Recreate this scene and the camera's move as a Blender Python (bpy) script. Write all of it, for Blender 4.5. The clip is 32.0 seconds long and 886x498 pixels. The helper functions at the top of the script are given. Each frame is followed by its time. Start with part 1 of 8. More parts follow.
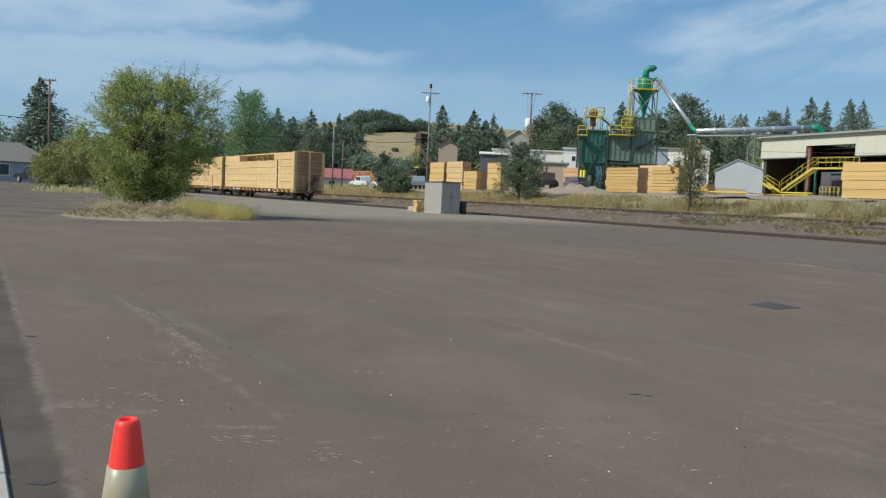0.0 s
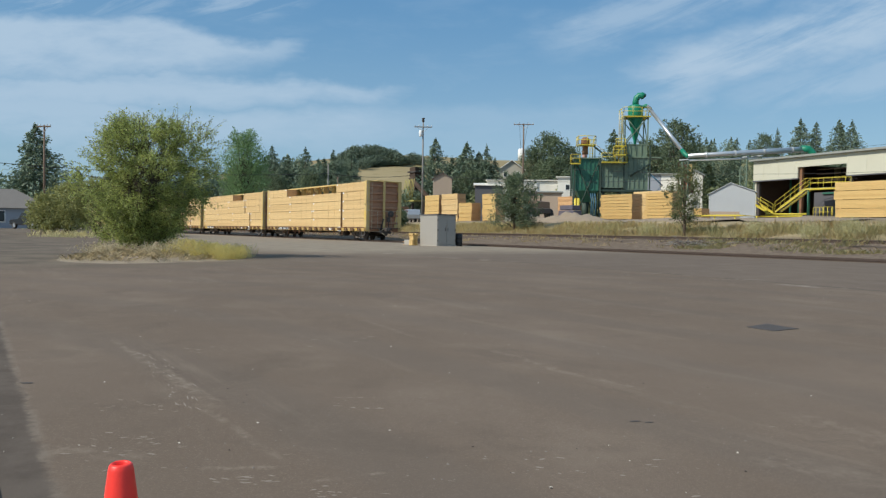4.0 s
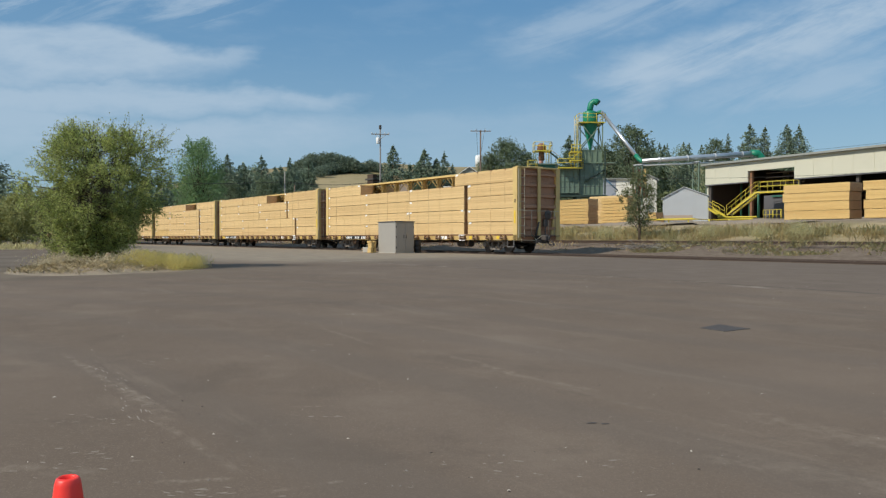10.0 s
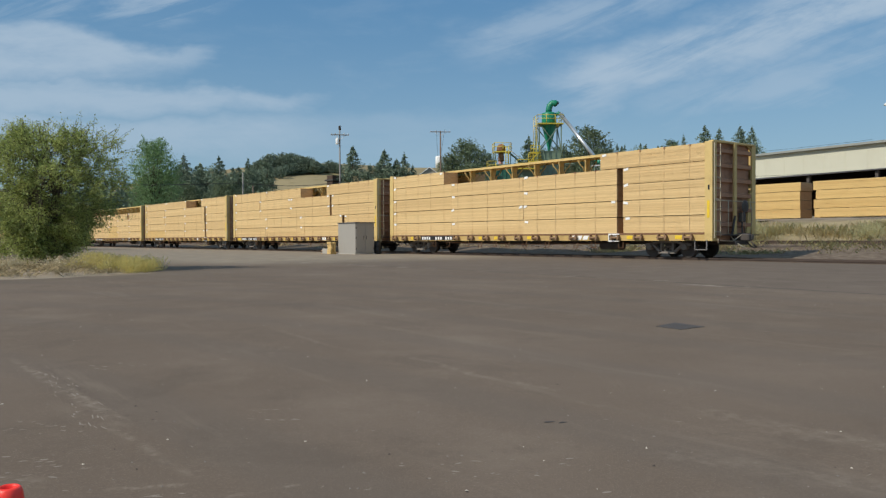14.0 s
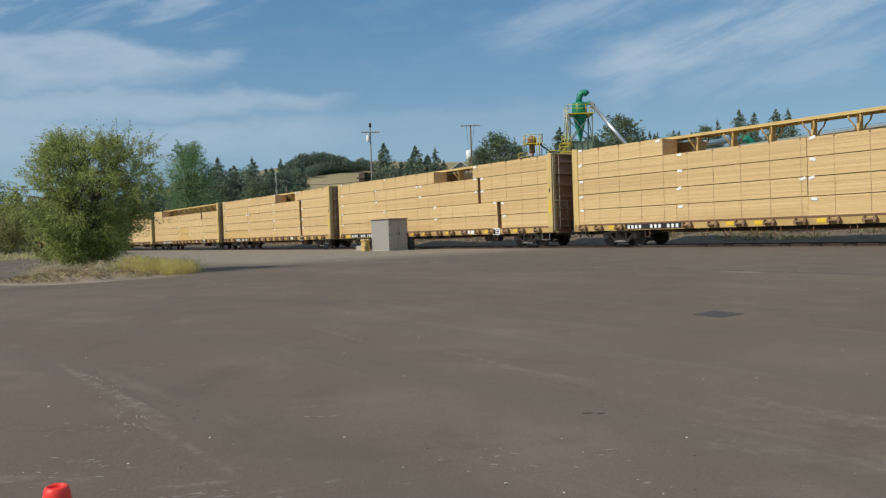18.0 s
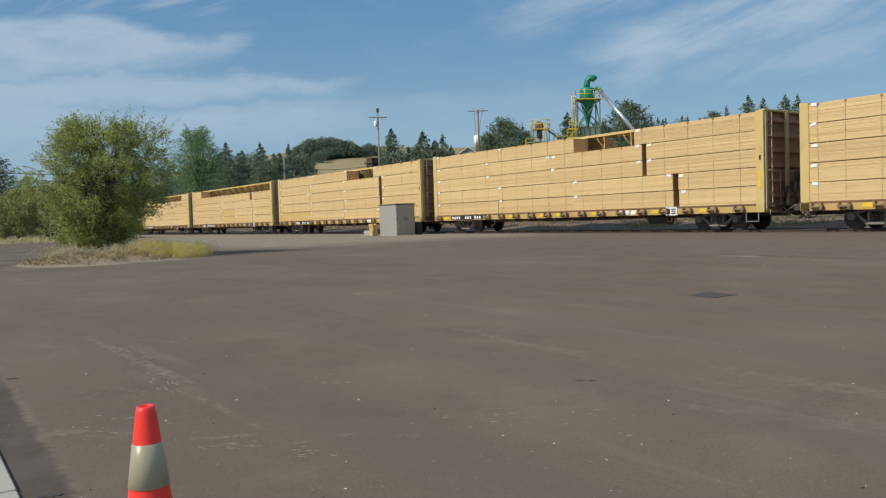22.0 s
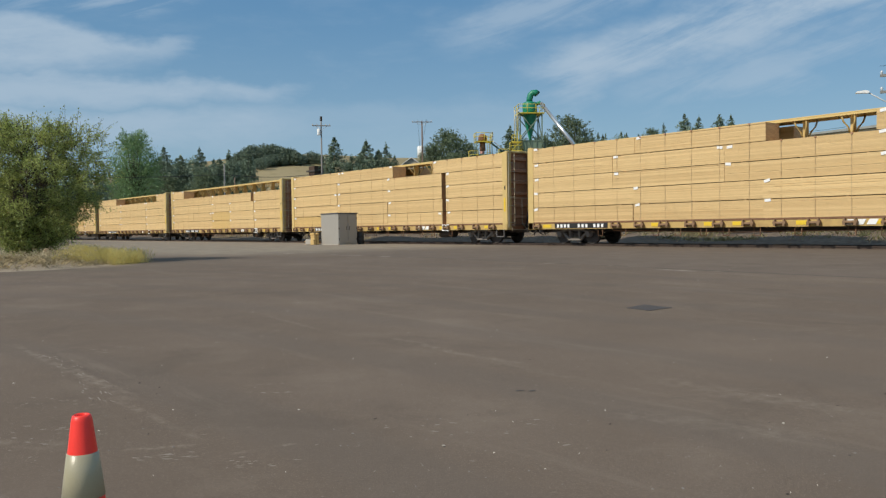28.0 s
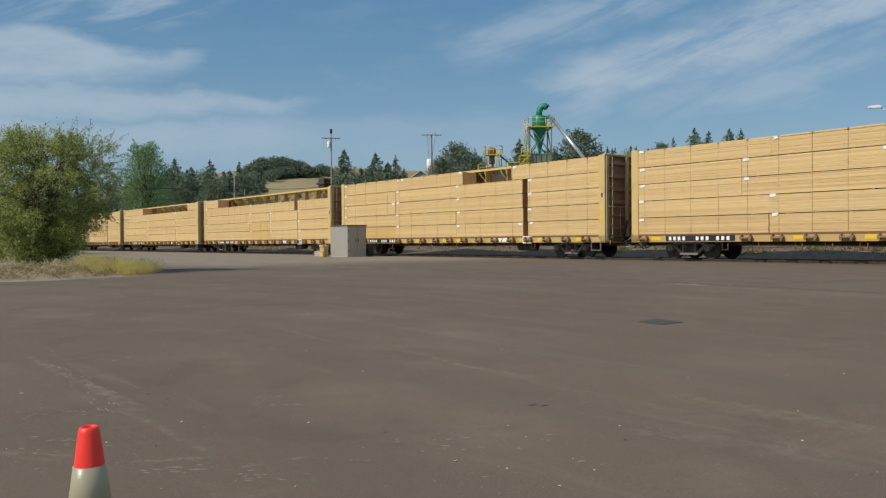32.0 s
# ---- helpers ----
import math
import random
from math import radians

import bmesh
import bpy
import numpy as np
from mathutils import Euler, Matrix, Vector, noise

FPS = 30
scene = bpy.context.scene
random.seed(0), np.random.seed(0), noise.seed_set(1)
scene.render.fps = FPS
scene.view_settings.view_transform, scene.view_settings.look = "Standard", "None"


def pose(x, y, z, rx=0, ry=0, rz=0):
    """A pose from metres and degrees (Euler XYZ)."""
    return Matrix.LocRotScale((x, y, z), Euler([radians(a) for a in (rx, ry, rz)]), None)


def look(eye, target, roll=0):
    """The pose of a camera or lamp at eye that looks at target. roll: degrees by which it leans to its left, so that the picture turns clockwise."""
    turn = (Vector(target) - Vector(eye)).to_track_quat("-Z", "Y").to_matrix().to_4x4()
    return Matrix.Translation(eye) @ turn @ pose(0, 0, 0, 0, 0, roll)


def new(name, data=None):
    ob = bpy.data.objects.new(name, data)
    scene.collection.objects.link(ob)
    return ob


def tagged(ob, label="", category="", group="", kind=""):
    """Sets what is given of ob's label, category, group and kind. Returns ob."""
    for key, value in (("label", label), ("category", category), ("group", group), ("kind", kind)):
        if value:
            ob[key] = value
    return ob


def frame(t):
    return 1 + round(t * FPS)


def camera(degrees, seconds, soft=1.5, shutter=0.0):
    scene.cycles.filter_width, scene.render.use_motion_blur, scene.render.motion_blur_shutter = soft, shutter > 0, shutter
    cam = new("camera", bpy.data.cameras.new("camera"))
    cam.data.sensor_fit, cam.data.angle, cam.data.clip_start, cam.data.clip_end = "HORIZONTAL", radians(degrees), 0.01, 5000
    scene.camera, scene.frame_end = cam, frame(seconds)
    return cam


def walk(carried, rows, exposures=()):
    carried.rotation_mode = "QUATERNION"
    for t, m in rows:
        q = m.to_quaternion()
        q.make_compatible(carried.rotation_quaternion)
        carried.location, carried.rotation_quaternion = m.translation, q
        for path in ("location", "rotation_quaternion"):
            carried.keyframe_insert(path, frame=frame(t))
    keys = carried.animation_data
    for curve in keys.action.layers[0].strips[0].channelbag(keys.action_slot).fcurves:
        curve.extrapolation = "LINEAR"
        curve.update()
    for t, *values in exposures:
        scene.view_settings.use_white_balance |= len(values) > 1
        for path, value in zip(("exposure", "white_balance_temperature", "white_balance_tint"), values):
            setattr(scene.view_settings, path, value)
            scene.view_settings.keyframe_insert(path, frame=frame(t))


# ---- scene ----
# ---------------------------------------------------------------- camera
cam = camera(58.93, 32.0, soft=1.3)
PATH = [
    (0.0, pose(-0.077, 0.265, 0.985, 86.25, -2.62, 1.69)),
    (0.5, pose(-0.063, 0.263, 0.984, 85.72, -2.15, 0.68)),
    (1.0, pose(-0.065, 0.262, 0.982, 85.75, -1.89, 0.82)),
    (1.5, pose(-0.059, 0.273, 0.984, 86.47, -1.61, 1.59)),
    (2.0, pose(-0.053, 0.261, 0.987, 86.89, -1.22, 1.17)),
    (2.5, pose(-0.057, 0.251, 0.987, 87.95, -0.87, 1.66)),
    (3.0, pose(-0.057, 0.262, 0.989, 88.16, -0.85, 1.62)),
    (3.5, pose(-0.056, 0.254, 0.989, 88.39, -0.86, 1.42)),
    (5.5, pose(-0.050, 0.242, 0.987, 88.90, -0.15, 1.20)),
    (6.0, pose(-0.048, 0.246, 0.983, 88.74, -0.45, 0.40)),
    (6.5, pose(-0.049, 0.251, 0.981, 88.77, -0.21, 0.63)),
    (7.0, pose(-0.049, 0.234, 0.982, 88.30, -0.55, 0.37)),
    (7.5, pose(-0.044, 0.234, 0.981, 88.21, -0.13, -0.26)),
    (8.0, pose(-0.042, 0.240, 0.979, 88.06, 0.03, -0.20)),
    (8.5, pose(-0.044, 0.242, 0.982, 88.78, -0.05, -0.74)),
    (9.0, pose(-0.041, 0.249, 0.985, 88.82, -0.06, -1.14)),
    (9.5, pose(-0.040, 0.237, 0.982, 89.02, 0.05, -1.20)),
    (10.0, pose(-0.036, 0.236, 0.985, 89.14, 0.00, -1.62)),
    (10.5, pose(-0.031, 0.235, 0.985, 89.09, 0.22, -2.56)),
    (11.0, pose(-0.020, 0.228, 0.988, 89.65, -0.01, -3.83)),
    (11.5, pose(-0.027, 0.250, 0.983, 88.97, 0.21, -3.53)),
    (12.0, pose(-0.019, 0.239, 0.987, 89.10, 0.17, -3.88)),
    (12.5, pose(-0.021, 0.247, 0.982, 88.73, 0.12, -3.76)),
    (13.0, pose(-0.023, 0.249, 0.978, 88.77, 0.36, -4.53)),
    (13.5, pose(-0.019, 0.251, 0.986, 88.98, 0.19, -4.39)),
    (14.0, pose(-0.016, 0.239, 0.985, 89.19, 0.26, -4.50)),
    (14.5, pose(-0.022, 0.249, 0.981, 88.94, 0.18, -3.90)),
    (16.5, pose(-0.030, 0.282, 0.976, 88.79, 0.30, -3.45)),
    (17.0, pose(-0.013, 0.161, 1.000, 89.58, 0.25, -5.56)),
    (17.5, pose(-0.013, 0.236, 0.985, 88.31, 1.03, -4.49)),
    (18.0, pose(-0.010, 0.239, 0.982, 88.83, 1.96, -2.08)),
    (18.5, pose(0.042, 0.161, 0.983, 87.51, 1.55, -1.87)),
    (19.0, pose(0.020, 0.148, 0.982, 87.94, 1.24, -0.22)),
    (19.5, pose(-0.010, 0.129, 0.976, 87.29, 2.24, 0.92)),
    (20.0, pose(-0.078, 0.047, 0.984, 86.99, 1.78, 0.05)),
    (20.5, pose(-0.105, -0.059, 0.979, 86.16, 1.38, -1.21)),
    (21.0, pose(-0.086, -0.120, 0.978, 87.17, 0.15, 0.16)),
    (21.5, pose(-0.030, -0.218, 0.972, 87.28, 0.15, -0.08)),
    (22.0, pose(-0.017, -0.238, 0.958, 87.78, 1.80, -1.55)),
    (22.5, pose(-0.001, -0.254, 0.968, 87.31, 1.13, -2.72)),
    (23.0, pose(-0.015, -0.263, 0.965, 87.75, 1.11, -3.78)),
    (23.5, pose(-0.016, -0.265, 0.957, 87.20, 1.14, -4.11)),
    (24.0, pose(-0.001, -0.277, 0.962, 87.37, 0.89, -6.17)),
    (24.5, pose(-0.013, -0.262, 0.958, 87.60, 0.94, -5.74)),
    (25.0, pose(-0.021, -0.251, 0.955, 87.94, 0.91, -5.62)),
    (25.5, pose(0.005, -0.319, 0.963, 87.67, 1.38, -4.87)),
    (27.5, pose(-0.044, -0.231, 0.952, 88.10, 0.77, -5.93)),
    (28.0, pose(-0.028, -0.266, 0.959, 88.45, 0.81, -5.76)),
    (28.5, pose(-0.034, -0.241, 0.950, 88.24, 0.61, -6.11)),
    (29.0, pose(-0.039, -0.222, 0.948, 88.25, 0.74, -7.68)),
    (29.5, pose(-0.043, -0.207, 0.949, 88.68, 0.82, -7.59)),
    (30.0, pose(-0.054, -0.202, 0.944, 89.11, 0.96, -5.95)),
    (30.5, pose(-0.058, -0.174, 0.946, 89.47, 0.97, -4.80)),
    (31.0, pose(-0.046, -0.181, 0.945, 89.42, 0.90, -5.49)),
    (31.5, pose(-0.030, -0.237, 0.955, 89.73, 1.01, -6.02)),
    (32.0, pose(-0.047, -0.206, 0.949, 89.40, 0.47, -5.12)),
]
# the picture darkens a little as the pale lumber fills the view
EXPOSURES = [(0.0, 0.02, 6030, 9), (3.5, 0.06, 6190, 9), (6.0, -0.02, 6260, 10), (10.0, -0.03, 6320, 10), (11.0, -0.12, 6290, 10), (14.0, -0.13, 6290, 10), (18.0, -0.15, 6280, 10), (21.0, -0.12, 6180, 10), (22.0, -0.11, 6290, 10), (25.0, -0.06, 6340, 10), (29.0, -0.13, 6370, 10), (30.0, -0.13, 6450, 10), (32.0, -0.20, 6480, 10)]
walk(cam, PATH, EXPOSURES)

# ---------------------------------------------------------------- light
SUN_AZ, SUN_EL = 209.0, 41.0          # degrees: the sun stands to the left, a little behind the camera
sun_dir = Vector((math.cos(radians(SUN_AZ)) * math.cos(radians(SUN_EL)), math.sin(radians(SUN_AZ)) * math.cos(radians(SUN_EL)), math.sin(radians(SUN_EL))))
sun = new("sun", bpy.data.lights.new("sun", "SUN"))
sun.data.energy, sun.data.angle, sun.data.color = 4.0, radians(0.55), (1.0, 0.91, 0.77)
sun.matrix_world = look((0, 0, 60), Vector((0, 0, 60)) - sun_dir)

world = bpy.data.worlds.new("sky")
scene.world = world
world.use_nodes = True


def build_sky():
    nt = world.node_tree
    nt.nodes.clear()
    N = nt.nodes.new
    out, bg = N("ShaderNodeOutputWorld"), N("ShaderNodeBackground")
    sky = N("ShaderNodeTexSky")
    sky.sky_type, sky.sun_disc = "NISHITA", False
    sky.sun_elevation = radians(SUN_EL)
    sky.sun_rotation = math.atan2(sun_dir.x, sun_dir.y)
    sky.air_density, sky.dust_density, sky.ozone_density = 1.0, 0.6, 1.6
    co = N("ShaderNodeTexCoord")
    sep = N("ShaderNodeSeparateXYZ")
    nt.links.new(co.outputs["Generated"], sep.inputs[0])
    def mathn(op, x, y=None, clamp=False):
        n = N("ShaderNodeMath"); n.operation = op; n.use_clamp = clamp
        for i, v in enumerate((x, y)):
            if isinstance(v, (int, float)):
                n.inputs[i].default_value = v
            elif v is not None:
                nt.links.new(v, n.inputs[i])
        return n.outputs[0]

    def span(v, lo, hi, t0=0.0, t1=1.0):
        n = N("ShaderNodeMapRange"); n.interpolation_type = "SMOOTHSTEP"
        for k, w in (("From Min", lo), ("From Max", hi), ("To Min", t0), ("To Max", t1)):
            n.inputs[k].default_value = w
        nt.links.new(v, n.inputs["Value"])
        return n.outputs[0]

    # the sky as a plane ahead: side to the right, high up
    ahead = mathn("MAXIMUM", mathn("ABSOLUTE", sep.outputs[1]), 0.2)
    side0 = mathn("DIVIDE", sep.outputs[0], ahead)
    high0 = mathn("DIVIDE", sep.outputs[2], ahead)

    def cloud_noise(a, b, sx, sy, seed, detail, rough, warp=0.0):
        cb = N("ShaderNodeCombineXYZ")
        nt.links.new(mathn("MULTIPLY", a, sx), cb.inputs[0])
        nt.links.new(mathn("MULTIPLY", b, sy), cb.inputs[1])
        cb.inputs[2].default_value = seed
        nz = N("ShaderNodeTexNoise")
        nz.inputs["Scale"].default_value, nz.inputs["Detail"].default_value = 1.0, detail
        nz.inputs["Roughness"].default_value, nz.inputs["Distortion"].default_value = rough, warp
        nt.links.new(cb.outputs[0], nz.inputs["Vector"])
        return nz.outputs["Fac"]

    # edges wander
    side = mathn("ADD", side0, mathn("MULTIPLY", mathn("SUBTRACT", cloud_noise(side0, high0, 5, 14, 1.7, 5, 0.6), 0.5), 0.26))
    high = mathn("ADD", high0, mathn("MULTIPLY", mathn("SUBTRACT", cloud_noise(side0, high0, 6, 12, 7.7, 5, 0.6), 0.5), 0.075))
    puff = cloud_noise(side0, high0, 7, 22, CLOUD_SEED, 8, 0.60, 0.4)
    fine = cloud_noise(side0, high0, 16, 55, CLOUD_SEED + 4, 6, 0.62, 0.3)
    grain = mathn("ADD", mathn("MULTIPLY", puff, 0.65), mathn("MULTIPLY", fine, 0.35))

    def bank(top, bottom, edge, fade, amount, crisp=0.012, soft_lo=0.03):
        """A bank between two sloping lines, each (side, high, side, high); it ends at edge."""
        def line(s0, h0, s1, h1):
            return span(side0, s0, s1, h0, h1)
        m = mathn("MULTIPLY", span(mathn("SUBTRACT", line(*top), high), -crisp, crisp), span(mathn("SUBTRACT", high, line(*bottom)), -soft_lo * 0.5, soft_lo))
        return mathn("MULTIPLY", mathn("MULTIPLY", m, span(side, edge + fade, edge - fade)), amount)

    left = bank((-0.45, 0.268, -0.24, 0.232), (-0.40, 0.186, -0.20, 0.212), -0.205, 0.025, 1.0)
    left = mathn("MAXIMUM", left, bank((-0.32, 0.196, -0.08, 0.172), (-0.40, 0.150, -0.08, 0.150), -0.075, 0.05, 0.90, 0.010, 0.025))
    left = mathn("MAXIMUM", left, bank((-0.52, 0.178, -0.36, 0.150), (-0.6, 0.08, 0.1, 0.08), -0.06, 0.16, 0.80, 0.016, 0.05))
    left = mathn("MAXIMUM", left, bank((-0.10, 0.148, 0.20, 0.166), (-0.6, 0.05, 0.1, 0.06), 0.24, 0.10, 0.38, 0.014, 0.06))
    # torn wisps over the left bank
    torn = cloud_noise(side0, mathn("SUBTRACT", high0, mathn("MULTIPLY", side0, 0.28)), 6, 30, 21.0, 8, 0.62, 0.5)
    wisp = mathn("MULTIPLY", mathn("MULTIPLY", span(high, 0.245, 0.30), span(side, -0.17, -0.27)), span(torn, 0.44, 0.66, 0.05, 0.72))
    # feathers that climb towards the right, streaked along their run
    slant = mathn("SUBTRACT", high, mathn("MULTIPLY", mathn("SUBTRACT", side, 0.224), 0.30))
    along = cloud_noise(side0, mathn("SUBTRACT", high0, mathn("MULTIPLY", side0, 0.36)), 5.0, 26, 12.3, 8, 0.64, 0.45)
    weave = mathn("ADD", mathn("MULTIPLY", along, 0.7), mathn("MULTIPLY", puff, 0.3))
    main = mathn("MULTIPLY", span(mathn("ABSOLUTE", mathn("SUBTRACT", slant, 0.186)), 0.066, 0.008), span(side, 0.15, 0.30, 0, 1.0))
    thin = mathn("MULTIPLY", span(mathn("ABSOLUTE", mathn("SUBTRACT", mathn("SUBTRACT", high, mathn("MULTIPLY", mathn("SUBTRACT", side, 0.126), 0.30)), 0.254)), 0.045, 0.004), span(side, 0.06, 0.18, 0, 0.66))
    low = mathn("MULTIPLY", span(mathn("ABSOLUTE", mathn("SUBTRACT", slant, 0.118)), 0.050, 0.005), span(side, 0.26, 0.50, 0, 0.62))
    right = mathn("MULTIPLY", mathn("MAXIMUM", mathn("MAXIMUM", main, thin), low), span(weave, 0.36, 0.58, 0.22, 1.0))
    right = mathn("MAXIMUM", right, wisp)
    # unseen cloud overhead, added to strengthen the fill light in shaded places
    above = mathn("MULTIPLY", span(high0, 0.42, 0.70, 0, 0.9), span(grain, 0.36, 0.58))
    shape = mathn("MAXIMUM", mathn("MULTIPLY", left, span(grain, 0.28, 0.56, 0.58, 1.0)), mathn("MAXIMUM", right, above))
    veil = mathn("MULTIPLY", span(grain, 0.46, 0.74), 0.16)
    dens = N("ShaderNodeMath"); dens.operation = "MULTIPLY"; dens.inputs[1].default_value = 0.80; dens.use_clamp = True
    nt.links.new(mathn("MAXIMUM", shape, veil), dens.inputs[0])
    # pale haze low over the hills
    haze = N("ShaderNodeMapRange"); haze.interpolation_type = "SMOOTHSTEP"
    for k, v in (("From Min", 0.0), ("From Max", 0.26), ("To Min", 0.16), ("To Max", 0.0)):
        haze.inputs[k].default_value = v
    nt.links.new(sep.outputs[2], haze.inputs["Value"])
    tot = N("ShaderNodeMath"); tot.operation = "MAXIMUM"; tot.use_clamp = True
    nt.links.new(dens.outputs[0], tot.inputs[0]); nt.links.new(haze.outputs[0], tot.inputs[1])
    mix = N("ShaderNodeMixRGB")
    mix.inputs[2].default_value = CLOUD_COLOR
    tint = N("ShaderNodeMixRGB"); tint.blend_type = "MULTIPLY"; tint.inputs[0].default_value = 1.0
    tint.inputs[2].default_value = SKY_TINT
    nt.links.new(sky.outputs[0], tint.inputs[1])
    # a clear afternoon: paler blue low down, deeper above
    grad = N("ShaderNodeMapRange"); grad.interpolation_type = "SMOOTHSTEP"
    grad.inputs["From Min"].default_value, grad.inputs["From Max"].default_value = 0.02, 0.40
    nt.links.new(sep.outputs[2], grad.inputs["Value"])
    clear = N("ShaderNodeMixRGB")
    clear.inputs[1].default_value, clear.inputs[2].default_value = SKY_LOW, SKY_HIGH
    nt.links.new(grad.outputs[0], clear.inputs[0])
    both = N("ShaderNodeMixRGB"); both.inputs[0].default_value = 0.72
    nt.links.new(tint.outputs[0], both.inputs[1]); nt.links.new(clear.outputs[0], both.inputs[2])
    nt.links.new(both.outputs[0], mix.inputs[1])
    nt.links.new(tot.outputs[0], mix.inputs[0])
    nt.links.new(mix.outputs[0], bg.inputs[0])
    bg.inputs[1].default_value = 0.13
    nt.links.new(bg.outputs[0], out.inputs[0])


CLOUD_SEED = 3.1
CLOUD_COLOR = (3.6, 4.45, 5.25, 1)
SKY_TINT = (0.85, 0.95, 0.95, 1)
SKY_LOW, SKY_HIGH = (1.68, 2.88, 3.90, 1), (0.60, 1.84, 3.48, 1)
build_sky()

# ---------------------------------------------------------------- materials


def material(name, color, rough=0.7, metal=0.0, vary=0.18, scale=3.0, fine=40.0, bump=0.15, dark=None, dirt=0.0, island=0.0, coat=0.0):
    """Paint, stone, metal and the like: a base colour that varies at two sizes, some dirt, and fine relief."""
    m = bpy.data.materials.new(name)
    m.use_nodes = True
    nt = m.node_tree
    N, ln = nt.nodes.new, nt.links.new
    b = nt.nodes["Principled BSDF"]
    co = N("ShaderNodeTexCoord")
    n1, n2 = N("ShaderNodeTexNoise"), N("ShaderNodeTexNoise")
    n1.inputs["Scale"].default_value, n1.inputs["Detail"].default_value = scale, 5
    n2.inputs["Scale"].default_value, n2.inputs["Detail"].default_value = fine, 3
    for n in (n1, n2):
        ln(co.outputs["Object"], n.inputs["Vector"])
    c = N("ShaderNodeMixRGB")
    low = tuple(v * (1 - vary) for v in color)
    high = tuple(min(1, v * (1 + vary)) for v in color)
    c.inputs[1].default_value, c.inputs[2].default_value = (*low, 1), (*high, 1)
    ad = N("ShaderNodeMath"); ad.operation = "MULTIPLY_ADD"
    ad.inputs[1].default_value = 0.45
    ln(n2.outputs["Fac"], ad.inputs[0])
    mm = N("ShaderNodeMath"); mm.operation = "MULTIPLY"; mm.inputs[1].default_value = 0.55
    ln(n1.outputs["Fac"], mm.inputs[0]); ln(mm.outputs[0], ad.inputs[2])
    last = ad.outputs[0]
    if island:
        info = N("ShaderNodeObjectInfo")
        r = N("ShaderNodeMath"); r.operation = "MULTIPLY_ADD"; r.inputs[1].default_value = island
        ln(info.outputs["Random"], r.inputs[0])
        sh = N("ShaderNodeMath"); sh.operation = "SUBTRACT"; sh.inputs[1].default_value = island / 2
        ln(last, sh.inputs[0]); ln(sh.outputs[0], r.inputs[2])
        last = r.outputs[0]
    ln(last, c.inputs[0])
    col = c.outputs[0]
    if dirt:
        d = N("ShaderNodeMixRGB")
        d.inputs[2].default_value = (*(dark or (0.06, 0.045, 0.035)), 1)
        rg = N("ShaderNodeMapRange")
        rg.inputs["From Min"].default_value, rg.inputs["From Max"].default_value = 0.52, 0.72
        rg.inputs["To Max"].default_value = dirt
        n3 = N("ShaderNodeTexNoise")
        n3.inputs["Scale"].default_value, n3.inputs["Detail"].default_value, n3.inputs["Roughness"].default_value = scale * 0.7, 8, 0.65
        ln(co.outputs["Object"], n3.inputs["Vector"]); ln(n3.outputs["Fac"], rg.inputs["Value"])
        ln(rg.outputs[0], d.inputs[0]); ln(col, d.inputs[1])
        col = d.outputs[0]
    ln(col, b.inputs["Base Color"])
    b.inputs["Roughness"].default_value, b.inputs["Metallic"].default_value = rough, metal
    b.inputs["Coat Weight"].default_value = coat
    if bump:
        bp = N("ShaderNodeBump")
        bp.inputs["Strength"].default_value, bp.inputs["Distance"].default_value = bump, 0.02
        ln(n2.outputs["Fac"], bp.inputs["Height"]); ln(bp.outputs[0], b.inputs["Normal"])
    return m


